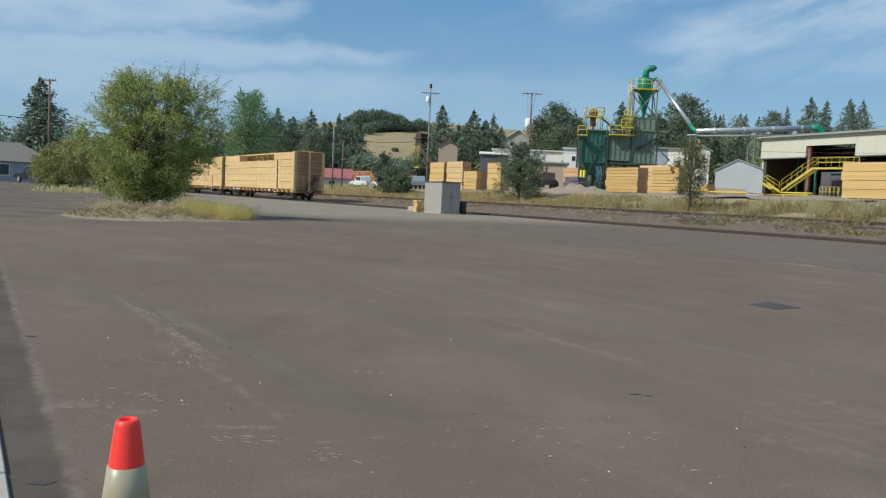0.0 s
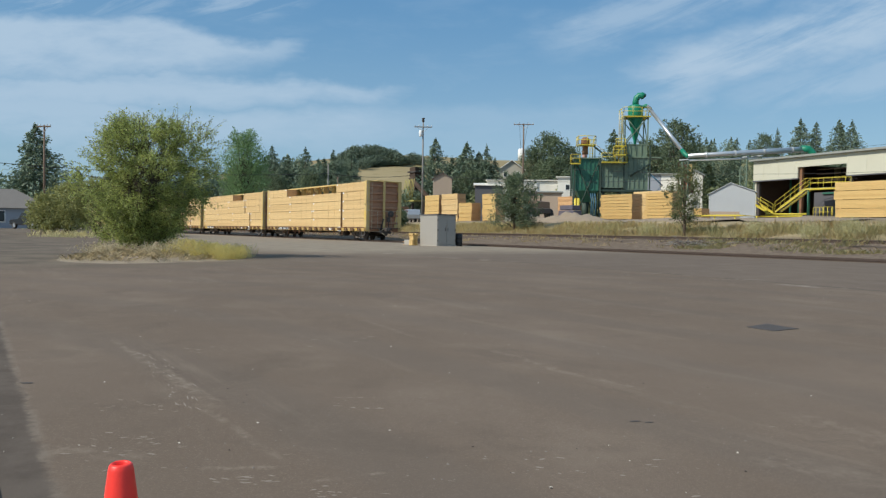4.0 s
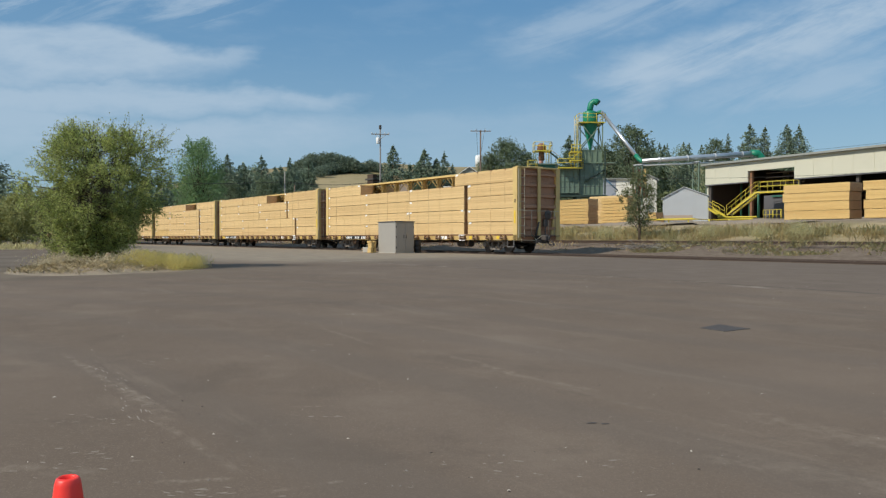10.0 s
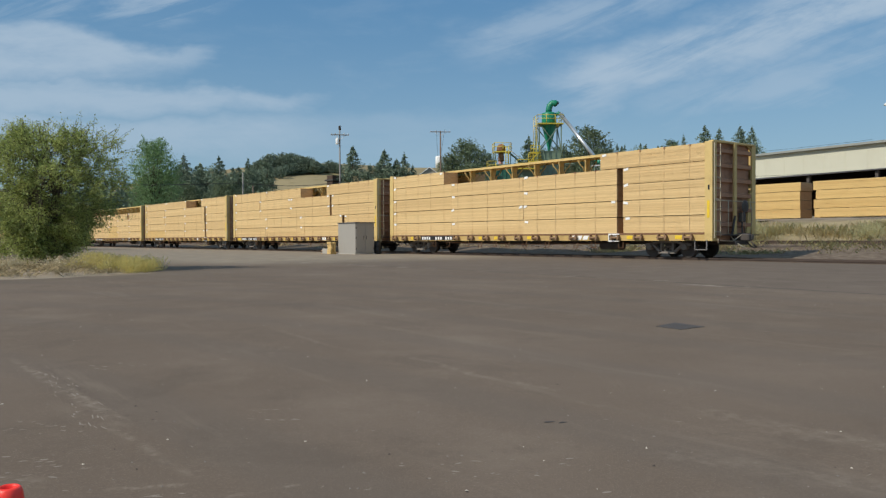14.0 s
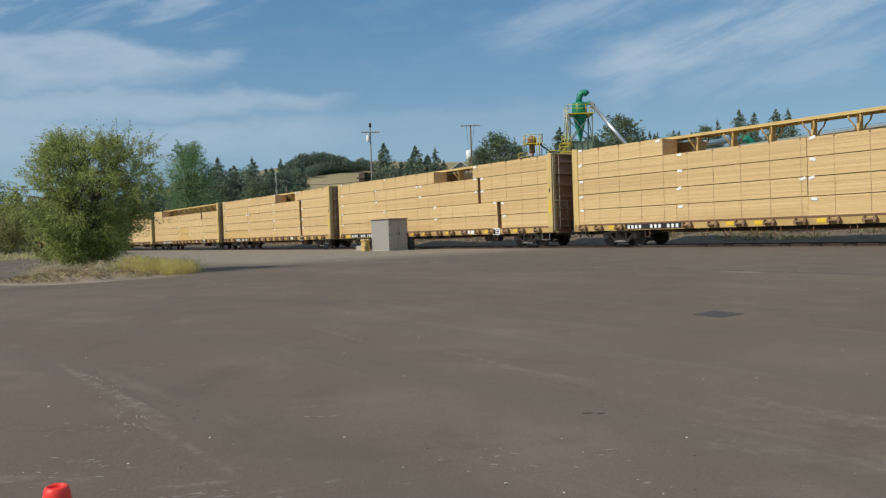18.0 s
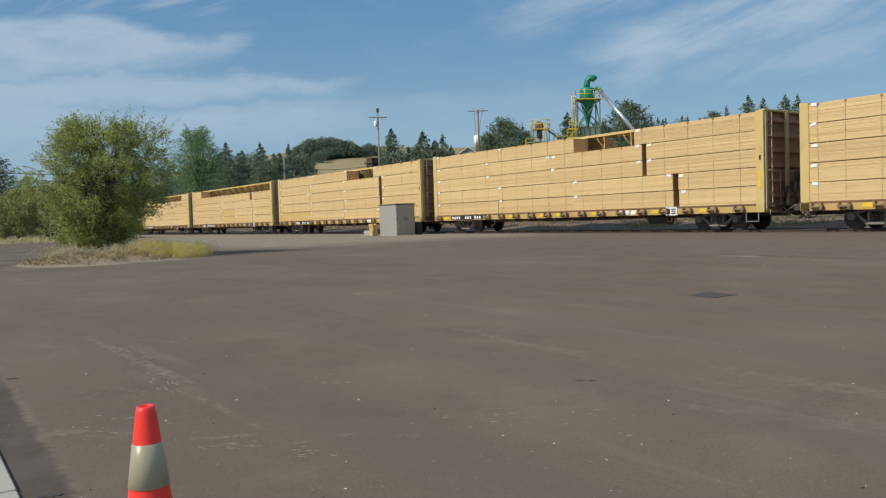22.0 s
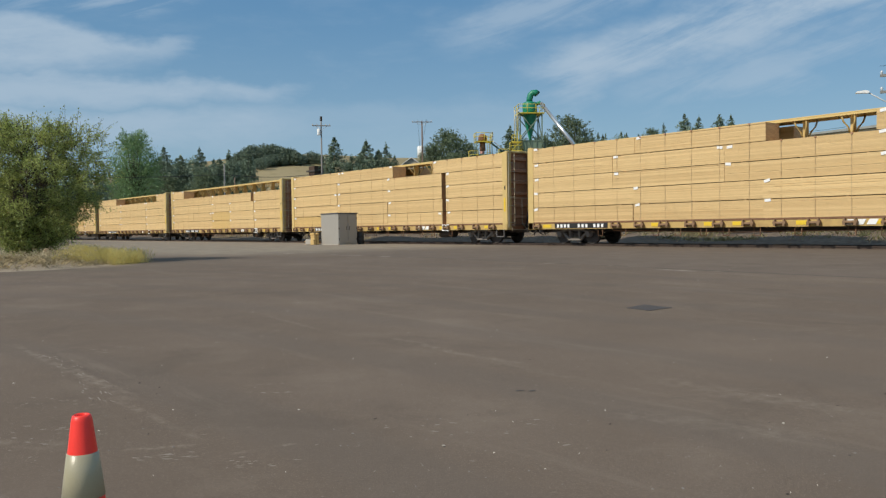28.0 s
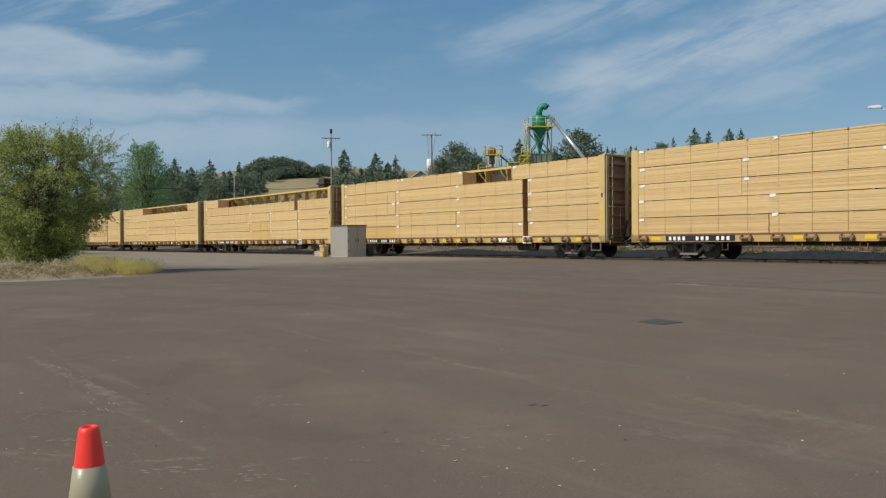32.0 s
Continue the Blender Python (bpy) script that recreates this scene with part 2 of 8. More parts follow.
def lumber_material(name, color, second, step=0.042, vertical=False):
    """Stacked sawn boards: one tone a board along the height, joints between boards, fine grain along them."""
    m = bpy.data.materials.new(name)
    m.use_nodes = True
    nt = m.node_tree
    N, ln = nt.nodes.new, nt.links.new
    b = nt.nodes["Principled BSDF"]
    co, sep = N("ShaderNodeTexCoord"), N("ShaderNodeSeparateXYZ")
    info = N("ShaderNodeObjectInfo")
    ln(co.outputs["Object"], sep.inputs[0])
    q = N("ShaderNodeMath"); q.operation = "DIVIDE"; q.inputs[1].default_value = step
    ln(sep.outputs[2], q.inputs[0])
    fl, fr = N("ShaderNodeMath"), N("ShaderNodeMath")
    fl.operation, fr.operation = "FLOOR", "FRACT"
    ln(q.outputs[0], fl.inputs[0]); ln(q.outputs[0], fr.inputs[0])
    # boards are about 5 m long, and end faces change with y
    ln5 = N("ShaderNodeVectorMath"); ln5.operation = "MULTIPLY"; ln5.inputs[1].default_value = (0.11, 5.5, 0)
    ln(co.outputs["Object"], ln5.inputs[0])
    fl5 = N("ShaderNodeVectorMath"); fl5.operation = "FLOOR"
    ln(ln5.outputs[0], fl5.inputs[0])
    cb = N("ShaderNodeCombineXYZ")
    ln(fl.outputs[0], cb.inputs[2])
    r9 = N("ShaderNodeMath"); r9.operation = "MULTIPLY"; r9.inputs[1].default_value = 91.0
    ln(info.outputs["Random"], r9.inputs[0]); ln(r9.outputs[0], cb.inputs[0])
    ad = N("ShaderNodeVectorMath"); ad.operation = "ADD"
    ln(cb.outputs[0], ad.inputs[0]); ln(fl5.outputs[0], ad.inputs[1])
    wn = N("ShaderNodeTexWhiteNoise"); wn.noise_dimensions = "3D"
    ln(ad.outputs[0], wn.inputs["Vector"])
    gr = N("ShaderNodeTexNoise"); gr.inputs["Scale"].default_value, gr.inputs["Detail"].default_value = 1.0, 5
    st = N("ShaderNodeMapping"); st.inputs["Scale"].default_value = (1.6, 12, 46)
    ln(co.outputs["Object"], st.inputs[0]); ln(st.outputs[0], gr.inputs["Vector"])
    sm = N("ShaderNodeMath"); sm.operation = "MULTIPLY_ADD"; sm.inputs[1].default_value = 0.60
    hf = N("ShaderNodeMath"); hf.operation = "MULTIPLY"; hf.inputs[1].default_value = 0.40
    ln(wn.outputs["Value"], sm.inputs[0]); ln(gr.outputs["Fac"], hf.inputs[0]); ln(hf.outputs[0], sm.inputs[2])
    rr = N("ShaderNodeMath"); rr.operation = "MULTIPLY_ADD"; rr.inputs[1].default_value = 0.30
    ln(info.outputs["Random"], rr.inputs[0]); ln(sm.outputs[0], rr.inputs[2])
    mx = N("ShaderNodeMixRGB")
    mx.inputs[1].default_value, mx.inputs[2].default_value = (*color, 1), (*second, 1)
    ln(rr.outputs[0], mx.inputs[0])
    # joints
    jt = N("ShaderNodeMapRange"); jt.inputs["From Min"].default_value, jt.inputs["From Max"].default_value = 0.04, 0.16
    jt.inputs["To Min"].default_value, jt.inputs["To Max"].default_value = 0.62, 1.0
    ln(fr.outputs[0], jt.inputs["Value"])
    mu = N("ShaderNodeMixRGB"); mu.blend_type = "MULTIPLY"; mu.inputs[0].default_value = 1
    ln(mx.outputs[0], mu.inputs[1]); ln(jt.outputs[0], mu.inputs[2])
    # knots and wane: short dark marks along single boards
    kn = N("ShaderNodeTexNoise"); kn.inputs["Scale"].default_value, kn.inputs["Detail"].default_value = 1.0, 3
    km = N("ShaderNodeMapping"); km.inputs["Scale"].default_value = (1.8, 3.0, 23.0)
    ln(co.outputs["Object"], km.inputs[0])
    ks = N("ShaderNodeVectorMath"); ks.operation = "ADD"
    ln(km.outputs[0], ks.inputs[0]); ln(cb.outputs[0], ks.inputs[1]); ln(ks.outputs[0], kn.inputs["Vector"])
    kr = N("ShaderNodeMapRange"); kr.inputs["From Min"].default_value, kr.inputs["From Max"].default_value = 0.66, 0.76
    kr.inputs["To Min"].default_value, kr.inputs["To Max"].default_value = 1.0, 0.66
    ln(kn.outputs["Fac"], kr.inputs["Value"])
    mk = N("ShaderNodeMixRGB"); mk.blend_type = "MULTIPLY"; mk.inputs[0].default_value = 1
    ln(mu.outputs[0], mk.inputs[1]); ln(kr.outputs[0], mk.inputs[2])
    ln(mk.outputs[0], b.inputs["Base Color"])
    bp = N("ShaderNodeBump"); bp.inputs["Strength"].default_value, bp.inputs["Distance"].default_value = 0.35, 0.01
    ln(jt.outputs[0], bp.inputs["Height"]); ln(bp.outputs[0], b.inputs["Normal"])
    b.inputs["Roughness"].default_value = 0.75
    return m


M = {}


def mats():
    def add(key, *a, **k):
        M[key] = material(key, *a, **k)

    add("yellow_paint", (0.62, 0.455, 0.18), 0.6, vary=0.2, dirt=0.45, dark=(0.28, 0.16, 0.08), scale=1.6, fine=25)
    add("reflector_yellow", (0.78, 0.54, 0.03), 0.5, vary=0.15, dirt=0.5, dark=(0.35, 0.22, 0.08), scale=4)
    add("ladder_paint", (0.46, 0.40, 0.29), 0.6, vary=0.2, dirt=0.3, dark=(0.2, 0.13, 0.08))
    add("truck_grey", (0.22, 0.195, 0.17), 0.75, vary=0.25, dirt=0.4, dark=(0.09, 0.075, 0.06), scale=3)
    add("safety_yellow", (0.62, 0.50, 0.05), 0.55, vary=0.12, dirt=0.2)
    add("sill_paint", (0.52, 0.36, 0.13), 0.7, vary=0.25, dirt=0.6, dark=(0.22, 0.13, 0.075), scale=1.1, fine=20)
    add("rust_brown", (0.40, 0.215, 0.125), 0.8, vary=0.35, dirt=0.5, dark=(0.06, 0.04, 0.03), scale=2)
    add("winch_brown", (0.25, 0.155, 0.085), 0.8, vary=0.3, dirt=0.5, dark=(0.08, 0.05, 0.035), scale=6)
    add("deck_brown", (0.20, 0.105, 0.055), 0.85, vary=0.35, dirt=0.4, scale=1.5)
    add("dark_steel", (0.07, 0.06, 0.053), 0.75, vary=0.3, scale=5)
    add("grey_steel", (0.20, 0.19, 0.18), 0.6, 0.2, vary=0.25, dirt=0.4)
    add("rail_steel", (0.085, 0.06, 0.047), 0.6, 0.3, vary=0.3, scale=2)
    add("strap", (0.46, 0.335, 0.19), 0.7, bump=0)
    add("white_tag", (0.85, 0.85, 0.83), 0.8, vary=0.05, bump=0)
    add("black_plate", (0.02, 0.02, 0.02), 0.6, bump=0)
    add("cabinet_grey", (0.345, 0.325, 0.290), 0.5, vary=0.06, dirt=0.12, dark=(0.2, 0.19, 0.17))
    add("cone_red", (0.92, 0.045, 0.030), 0.42, vary=0.06, dirt=0.10, dark=(0.3, 0.06, 0.04), scale=9, fine=120, bump=0.05)
    add("cone_band", (0.36, 0.325, 0.215), 0.35, vary=0.1, dirt=0.25, dark=(0.35, 0.33, 0.26), scale=12, fine=200, bump=0.05)
    add("rubber", (0.04, 0.038, 0.036), 0.8, bump=0.1)
    add("concrete", (0.40, 0.37, 0.32), 0.85, vary=0.14, scale=1.5, fine=60, dirt=0.3, dark=(0.22, 0.2, 0.17))
    add("cream_siding", (0.56, 0.55, 0.44), 0.6, vary=0.06, dirt=0.15, dark=(0.4, 0.37, 0.27), scale=0.5)
    add("roof_metal", (0.32, 0.33, 0.30), 0.5, 0.2, vary=0.12, dirt=0.3)
    add("pale_siding", (0.72, 0.70, 0.63), 0.6, vary=0.06, dirt=0.15, dark=(0.35, 0.33, 0.3), scale=0.6)
    add("galvanised", (0.50, 0.52, 0.53), 0.5, 0.1, vary=0.1, dirt=0.15, dark=(0.3, 0.3, 0.3), scale=0.8)
    add("duct_metal", (0.62, 0.63, 0.64), 0.3, 0.75, vary=0.06, scale=1)
    add("mill_green", (0.036, 0.155, 0.104), 0.5, vary=0.18, dirt=0.25, dark=(0.02, 0.07, 0.05), scale=0.8)
    add("cyclone_green", (0.008, 0.20, 0.112), 0.45, vary=0.15, dirt=0.15, dark=(0.02, 0.1, 0.07), scale=0.8)
    add("grey_green", (0.150, 0.212, 0.160), 0.6, vary=0.15, dirt=0.4, dark=(0.10, 0.11, 0.08), scale=0.7)
    add("pale_green", (0.17, 0.235, 0.165), 0.6, vary=0.15, dirt=0.35, dark=(0.12, 0.13, 0.09), scale=0.8)
    add("bin_frame", (0.035, 0.062, 0.048), 0.65, vary=0.25, dirt=0.3)
    add("dull_yellow", (0.40, 0.36, 0.10), 0.7, vary=0.2, dirt=0.4)
    add("faded_red", (0.34, 0.115, 0.105), 0.65, vary=0.15, scale=0.6)
    add("log_orange", (0.40, 0.20, 0.10), 0.85, vary=0.55, scale=1.6, fine=6)
    add("hose_blue", (0.05, 0.13, 0.19), 0.55, vary=0.15)
    add("faded_pink", (0.52, 0.27, 0.22), 0.7, vary=0.15)
    add("bush_bark", (0.10, 0.08, 0.06), 0.95, vary=0.3, scale=4, fine=30, bump=0.6)
    # near-black colour that stands for the shade inside openings
    add("dark_inside", (0.03, 0.028, 0.025), 0.9, bump=0)
    add("island_soil", (0.275, 0.222, 0.158), 0.95, vary=0.6, scale=1.6, fine=22, bump=1.0, dirt=0.85, dark=(0.10, 0.082, 0.055))
    add("stump_wood", (0.34, 0.26, 0.16), 0.9, vary=0.25, scale=8)
    add("wood_pole", (0.17, 0.12, 0.085), 0.85, vary=0.25, scale=2)
    add("grey_pole", (0.23, 0.22, 0.205), 0.8, vary=0.15, scale=2)
    add("insulator", (0.62, 0.64, 0.64), 0.3, bump=0)
    add("wire", (0.03, 0.03, 0.03), 0.6, bump=0)
    add("shingle_grey", (0.17, 0.155, 0.14), 0.85, vary=0.2, scale=1.5)
    add("house_blue", (0.30, 0.33, 0.38), 0.7, vary=0.08)
    add("house_cream", (0.46, 0.42, 0.34), 0.75, vary=0.1)
    add("house_dark", (0.10, 0.10, 0.11), 0.7, vary=0.1)
    add("house_tan", (0.42, 0.33, 0.25), 0.75, vary=0.1)
    add("trim_white", (0.75, 0.75, 0.72), 0.6, vary=0.05)
    add("red_roof", (0.36, 0.07, 0.06), 0.6, vary=0.12)
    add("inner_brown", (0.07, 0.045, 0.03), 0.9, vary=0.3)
    add("dull_wrap", (0.12, 0.11, 0.14), 0.6, vary=0.3, scale=4)
    add("brown_wall", (0.25, 0.13, 0.07), 0.8, vary=0.2, dirt=0.4)
    add("bark", (0.085, 0.062, 0.045), 0.95, vary=0.3, scale=4, fine=30, bump=0.6)
    add("black_paint", (0.010, 0.010, 0.012), 0.25, vary=0.1, bump=0)
    add("white_paint", (0.72, 0.72, 0.70), 0.3, vary=0.04, bump=0, coat=0.4)
    add("silver_paint", (0.40, 0.42, 0.44), 0.3, 0.5, vary=0.05, bump=0, coat=0.4)
    add("glass_dark", (0.02, 0.024, 0.028), 0.08, bump=0)
    add("tank_white", (0.78, 0.79, 0.78), 0.6, vary=0.04)
    add("asphalt_patch", (0.064, 0.055, 0.050), 0.85, vary=0.25, scale=6, fine=150, bump=0.3)
    add("chip_white", (0.55, 0.50, 0.42), 0.85, island=0.5)
    add("pebble", (0.20, 0.18, 0.155), 0.9, island=0.7)
    add("chip_dark", (0.045, 0.035, 0.028), 0.9)
    add("scuff", (0.245, 0.205, 0.163), 0.95, vary=0.3, scale=2.0, fine=60, bump=0.1)
    add("dirty_pile", (0.27, 0.215, 0.155), 0.95, vary=0.35, scale=1.2, fine=12, bump=0.8)
    M["lumber"] = lumber_material("lumber", (0.53, 0.355, 0.158), (0.735, 0.535, 0.262))
    M["lumber_deep"] = lumber_material("lumber_deep", (0.54, 0.345, 0.12), (0.68, 0.48, 0.195))
    M["lumber_end"] = lumber_material("lumber_end", (0.42, 0.225, 0.10), (0.66, 0.41, 0.20))


mats()
# ---------------------------------------------------------------- making meshes
TH = -56.563                            # the track's direction, degrees
F = pose(0, 0, 0, 0, 0, TH)             # track frame: x along the rails, y away from the camera


def W(u, n, z=0.0):
    return F @ Vector((u, n, z))


def box(bm, x0, x1, y0, y1, z0, z1, bevel=0.0):
    v = [bm.verts.new(p) for p in ((x0, y0, z0), (x1, y0, z0), (x1, y1, z0), (x0, y1, z0), (x0, y0, z1), (x1, y0, z1), (x1, y1, z1), (x0, y1, z1))]
    fs = [bm.faces.new([v[i] for i in q]) for q in ((3, 2, 1, 0), (4, 5, 6, 7), (0, 1, 5, 4), (1, 2, 6, 5), (2, 3, 7, 6), (3, 0, 4, 7))]
    if bevel:
        es = {e for f in fs for e in f.edges}
        bmesh.ops.bevel(bm, geom=list(es), offset=bevel, segments=1, affect="EDGES")
    return bm


def tube(bm, a, b, r0, r1=None, seg=10, caps=True):
    a, b = Vector(a), Vector(b)
    r1 = r0 if r1 is None else r1
    q = (b - a).to_track_quat("Z", "Y").to_matrix()
    rings = []
    for p, r in ((a, r0), (b, r1)):
        rings.append([bm.verts.new(p + q @ Vector((r * math.cos(t), r * math.sin(t), 0))) for t in (2 * math.pi * i / seg for i in range(seg))])
    for i in range(seg):
        f = bm.faces.new((rings[0][i], rings[0][(i + 1) % seg], rings[1][(i + 1) % seg], rings[1][i]))
        f.smooth = True
    if caps:
        bm.faces.new(rings[0][::-1]); bm.faces.new(rings[1])
    return bm


def pipe(bm, pts, r, seg=10):
    """A bent pipe through points, with one radius or a radius a point."""
    pts = [Vector(p) for p in pts]
    rs = r if isinstance(r, (list, tuple)) else [r] * len(pts)
    rings = []
    for i, p in enumerate(pts):
        d = (pts[min(i + 1, len(pts) - 1)] - pts[max(i - 1, 0)]).normalized()
        q = d.to_track_quat("Z", "Y").to_matrix()
        rings.append([bm.verts.new(p + q @ Vector((rs[i] * math.cos(t), rs[i] * math.sin(t), 0))) for t in (2 * math.pi * k / seg for k in range(seg))])
    for a, b in zip(rings, rings[1:]):
        # twist the next ring so that the nearest corners join
        k0 = min(range(seg), key=lambda k: (b[k].co - a[0].co).length)
        b[:] = b[k0:] + b[:k0]
        for i in range(seg):
            bm.faces.new((a[i], a[(i + 1) % seg], b[(i + 1) % seg], b[i])).smooth = True
    bm.faces.new(rings[0][::-1]); bm.faces.new(rings[-1])
    return bm


def lathe(bm, prof, seg=24, centre=(0, 0)):
    rings = []
    for r, z in prof:
        rings.append([bm.verts.new((centre[0] + r * math.cos(t), centre[1] + r * math.sin(t), z)) for t in (2 * math.pi * k / seg for k in range(seg))])
    for a, b in zip(rings, rings[1:]):
        for i in range(seg):
            bm.faces.new((a[i], a[(i + 1) % seg], b[(i + 1) % seg], b[i])).smooth = True
    return bm


def prism(bm, outline, y0, y1):
    """An outline in x and z, carried from y0 to y1."""
    a = [bm.verts.new((x, y0, z)) for x, z in outline]
    b = [bm.verts.new((x, y1, z)) for x, z in outline]
    k = len(a)
    bm.faces.new(a); bm.faces.new(b[::-1])
    for i in range(k):
        bm.faces.new((a[i], b[i], b[(i + 1) % k], a[(i + 1) % k]))
    return bm


def mesh_of(bm, mats_):
    me = bpy.data.meshes.new("mesh")
    bmesh.ops.recalc_face_normals(bm, faces=bm.faces)
    bm.to_mesh(me)
    bm.free()
    for m in (mats_ if isinstance(mats_, (list, tuple)) else [mats_]):
        me.materials.append(M[m] if isinstance(m, str) else m)
    return me


def part(name, bm, mat_, parent=None, label="", at=None):
    ob = new(name, bm if isinstance(bm, bpy.types.Mesh) else mesh_of(bm, mat_))
    if parent is not None:
        ob.parent = parent
    if at is not None:
        ob.matrix_basis = at
    if label:
        ob["label"] = label
    return ob


def thing(name, m, label, category, group="", kind=""):
    ob = new(name)
    ob.empty_display_size = 0.3
    ob.matrix_basis = m
    return tagged(ob, label, category, group, kind)


def B():
    return bmesh.new()


def boxed(*a, **k):
    return box(B(), *a, **k)


def shade_smooth(ob):
    for p in ob.data.polygons:
        p.use_smooth = True
    return ob


def smooth01(a, b, x):
    t = min(1.0, max(0.0, (x - a) / (b - a)))
    return t * t * (3 - 2 * t)

# ---------------------------------------------------------------- ground
HILL = [(-60, 1.8), (-40, 5.3), (-30, 12.3), (-20, 22), (-12, 34.5), (-7, 40), (-3, 40), (2, 38), (16, 38), (20, 36), (29, 33), (45, 30), (70, 18), (120, 3)]
PROFILE = [(-400, 0), (30.9, 0.0), (34.0, 0.03), (36.1, 0.12), (37.3, 0.45), (38.2, 0.64), (40.0, 0.66), (42.5, 0.95), (46, 1.7), (49, 2.1), (56, 2.25), (64, 2.4), (76, 3.0), (400, 3.4)]


def ramp(table, x):
    return float(np.interp(x, [a for a, _ in table], [b for _, b in table]))


FU, FN = (math.cos(radians(TH)), math.sin(radians(TH))), (-math.sin(radians(TH)), math.cos(radians(TH)))


def ground_z(x, y):
    r = math.hypot(x, y)
    n = x * FN[0] + y * FN[1]
    u = x * FU[0] + y * FU[1]
    z = -0.25 * (1 - smooth01(4, 26, r))
    z += ramp(PROFILE, n) * (0.72 + 0.28 * smooth01(-140, -60, u))
    z += 0.5 * smooth01(58, 95, r) * (1 - smooth01(12, 25, n)) * (1 if y > 0 else 0)
    if r > 150:
        z += ramp(HILL, math.degrees(math.atan2(x, y))) * smooth01(150, 450, r) * (1 if y > 0 else 0.2)
        z += 2.5 * smooth01(260, 500, r) * noise.noise(Vector((x * 0.008, y * 0.008, 3)))
    if n > 37:
        z += 0.10 * noise.noise(Vector((x * 0.25, y * 0.25, 7))) * smooth01(37, 40, n) * (1 - smooth01(120, 200, r))
    return z


def ground_material():
    m = bpy.data.materials.new("ground")
    m.use_nodes = True
    nt = m.node_tree
    N, ln = nt.nodes.new, nt.links.new
    b = nt.nodes["Principled BSDF"]
    co = N("ShaderNodeTexCoord")
    P = co.outputs["Object"]
    tf = N("ShaderNodeMapping"); tf.vector_type = "POINT"
    tf.inputs["Rotation"].default_value = (0, 0, radians(-TH))
    ln(P, tf.inputs[0])
    sep = N("ShaderNodeSeparateXYZ"); ln(tf.outputs[0], sep.inputs[0])
    U, Nn = sep.outputs[0], sep.outputs[1]

    def noise_(scale, detail=5, rough=0.6, vec=P, dist=0.0):
        n = N("ShaderNodeTexNoise")
        for k, v in (("Scale", scale), ("Detail", detail), ("Roughness", rough), ("Distortion", dist)):
            n.inputs[k].default_value = v
        ln(vec, n.inputs["Vector"])
        return n.outputs["Fac"]

    def mathn(op, a, b_=None, clamp=False):
        n = N("ShaderNodeMath"); n.operation = op; n.use_clamp = clamp
        for i, v in enumerate((a, b_)):
            if v is None:
                continue
            if isinstance(v, (int, float)):
                n.inputs[i].default_value = v
            else:
                ln(v, n.inputs[i])
        return n.outputs[0]

    def span(v, lo, hi, t0=0.0, t1=1.0):
        n = N("ShaderNodeMapRange"); n.interpolation_type = "SMOOTHSTEP"
        for k, w in (("From Min", lo), ("From Max", hi), ("To Min", t0), ("To Max", t1)):
            n.inputs[k].default_value = w
        ln(v, n.inputs["Value"])
        return n.outputs[0]

    def mix(fac, a, b_, kind="MIX"):
        n = N("ShaderNodeMixRGB"); n.blend_type = kind
        for i, v in enumerate((fac, a, b_)):
            if isinstance(v, (int, float)):
                n.inputs[i].default_value = v
            elif isinstance(v, tuple):
                n.inputs[i].default_value = (*v, 1)
            else:
                ln(v, n.inputs[i])
        return n.outputs[0]

    wob = mathn("MULTIPLY", mathn("SUBTRACT", noise_(0.35, 4), 0.5), 2.4)
    wob2 = mathn("MULTIPLY", mathn("SUBTRACT", noise_(1.7, 4), 0.5), 0.9)
    nn = mathn("ADD", Nn, mathn("ADD", wob, wob2))
    # asphalt: worn brown-grey, with broad stains, dusty bands and fine stones
    big = noise_(0.16, 6, 0.6)
    mid = noise_(1.1, 6, 0.62)
    fine = noise_(55, 3, 0.7)
    spk = noise_(160, 2, 0.5)
    asp = mix(span(big, 0.35, 0.68), (0.138, 0.107, 0.082), (0.170, 0.134, 0.105))
    asp = mix(mathn("MULTIPLY", span(mid, 0.5, 0.75), 0.28), asp, (0.235, 0.192, 0.150))
    asp = mix(mathn("MULTIPLY", span(mid, 0.25, 0.42, 1, 0), 0.35), asp, (0.116, 0.092, 0.073))
    asp = mix(span(fine, 0.3, 0.7, 0.0, 0.30), asp, (0.088, 0.070, 0.056))
    asp = mix(span(noise_(95, 2, 0.6), 0.57, 0.72, 0, 0.4), asp, (0.235, 0.195, 0.155))
    asp = mix(span(spk, 0.64, 0.72, 0, 0.7), asp, (0.36, 0.31, 0.25))
    macro = noise_(0.07, 5, 0.55)
    asp = mix(mathn("MULTIPLY", span(macro, 0.50, 0.66), 0.35), asp, (0.118, 0.096, 0.077))
    asp = mix(mathn("MULTIPLY", span(noise_(0.30, 6, 0.68), 0.54, 0.70), 0.42), asp, (0.205, 0.168, 0.132))
    sp2 = N("ShaderNodeSeparateXYZ"); ln(P, sp2.inputs[0])

    def scrape(col_, x0, y0, x1, y1, width, amount, tone, seed, fray=9.0):
        """A broken streak dragged from one place to another."""
        lng = math.hypot(x1 - x0, y1 - y0)
        cx, cy = (x1 - x0) / lng, (y1 - y0) / lng
        al = mathn("ADD", mathn("MULTIPLY", mathn("SUBTRACT", sp2.outputs[0], x0), cx), mathn("MULTIPLY", mathn("SUBTRACT", sp2.outputs[1], y0), cy))
        ac = mathn("SUBTRACT", mathn("MULTIPLY", mathn("SUBTRACT", sp2.outputs[1], y0), cx), mathn("MULTIPLY", mathn("SUBTRACT", sp2.outputs[0], x0), cy))
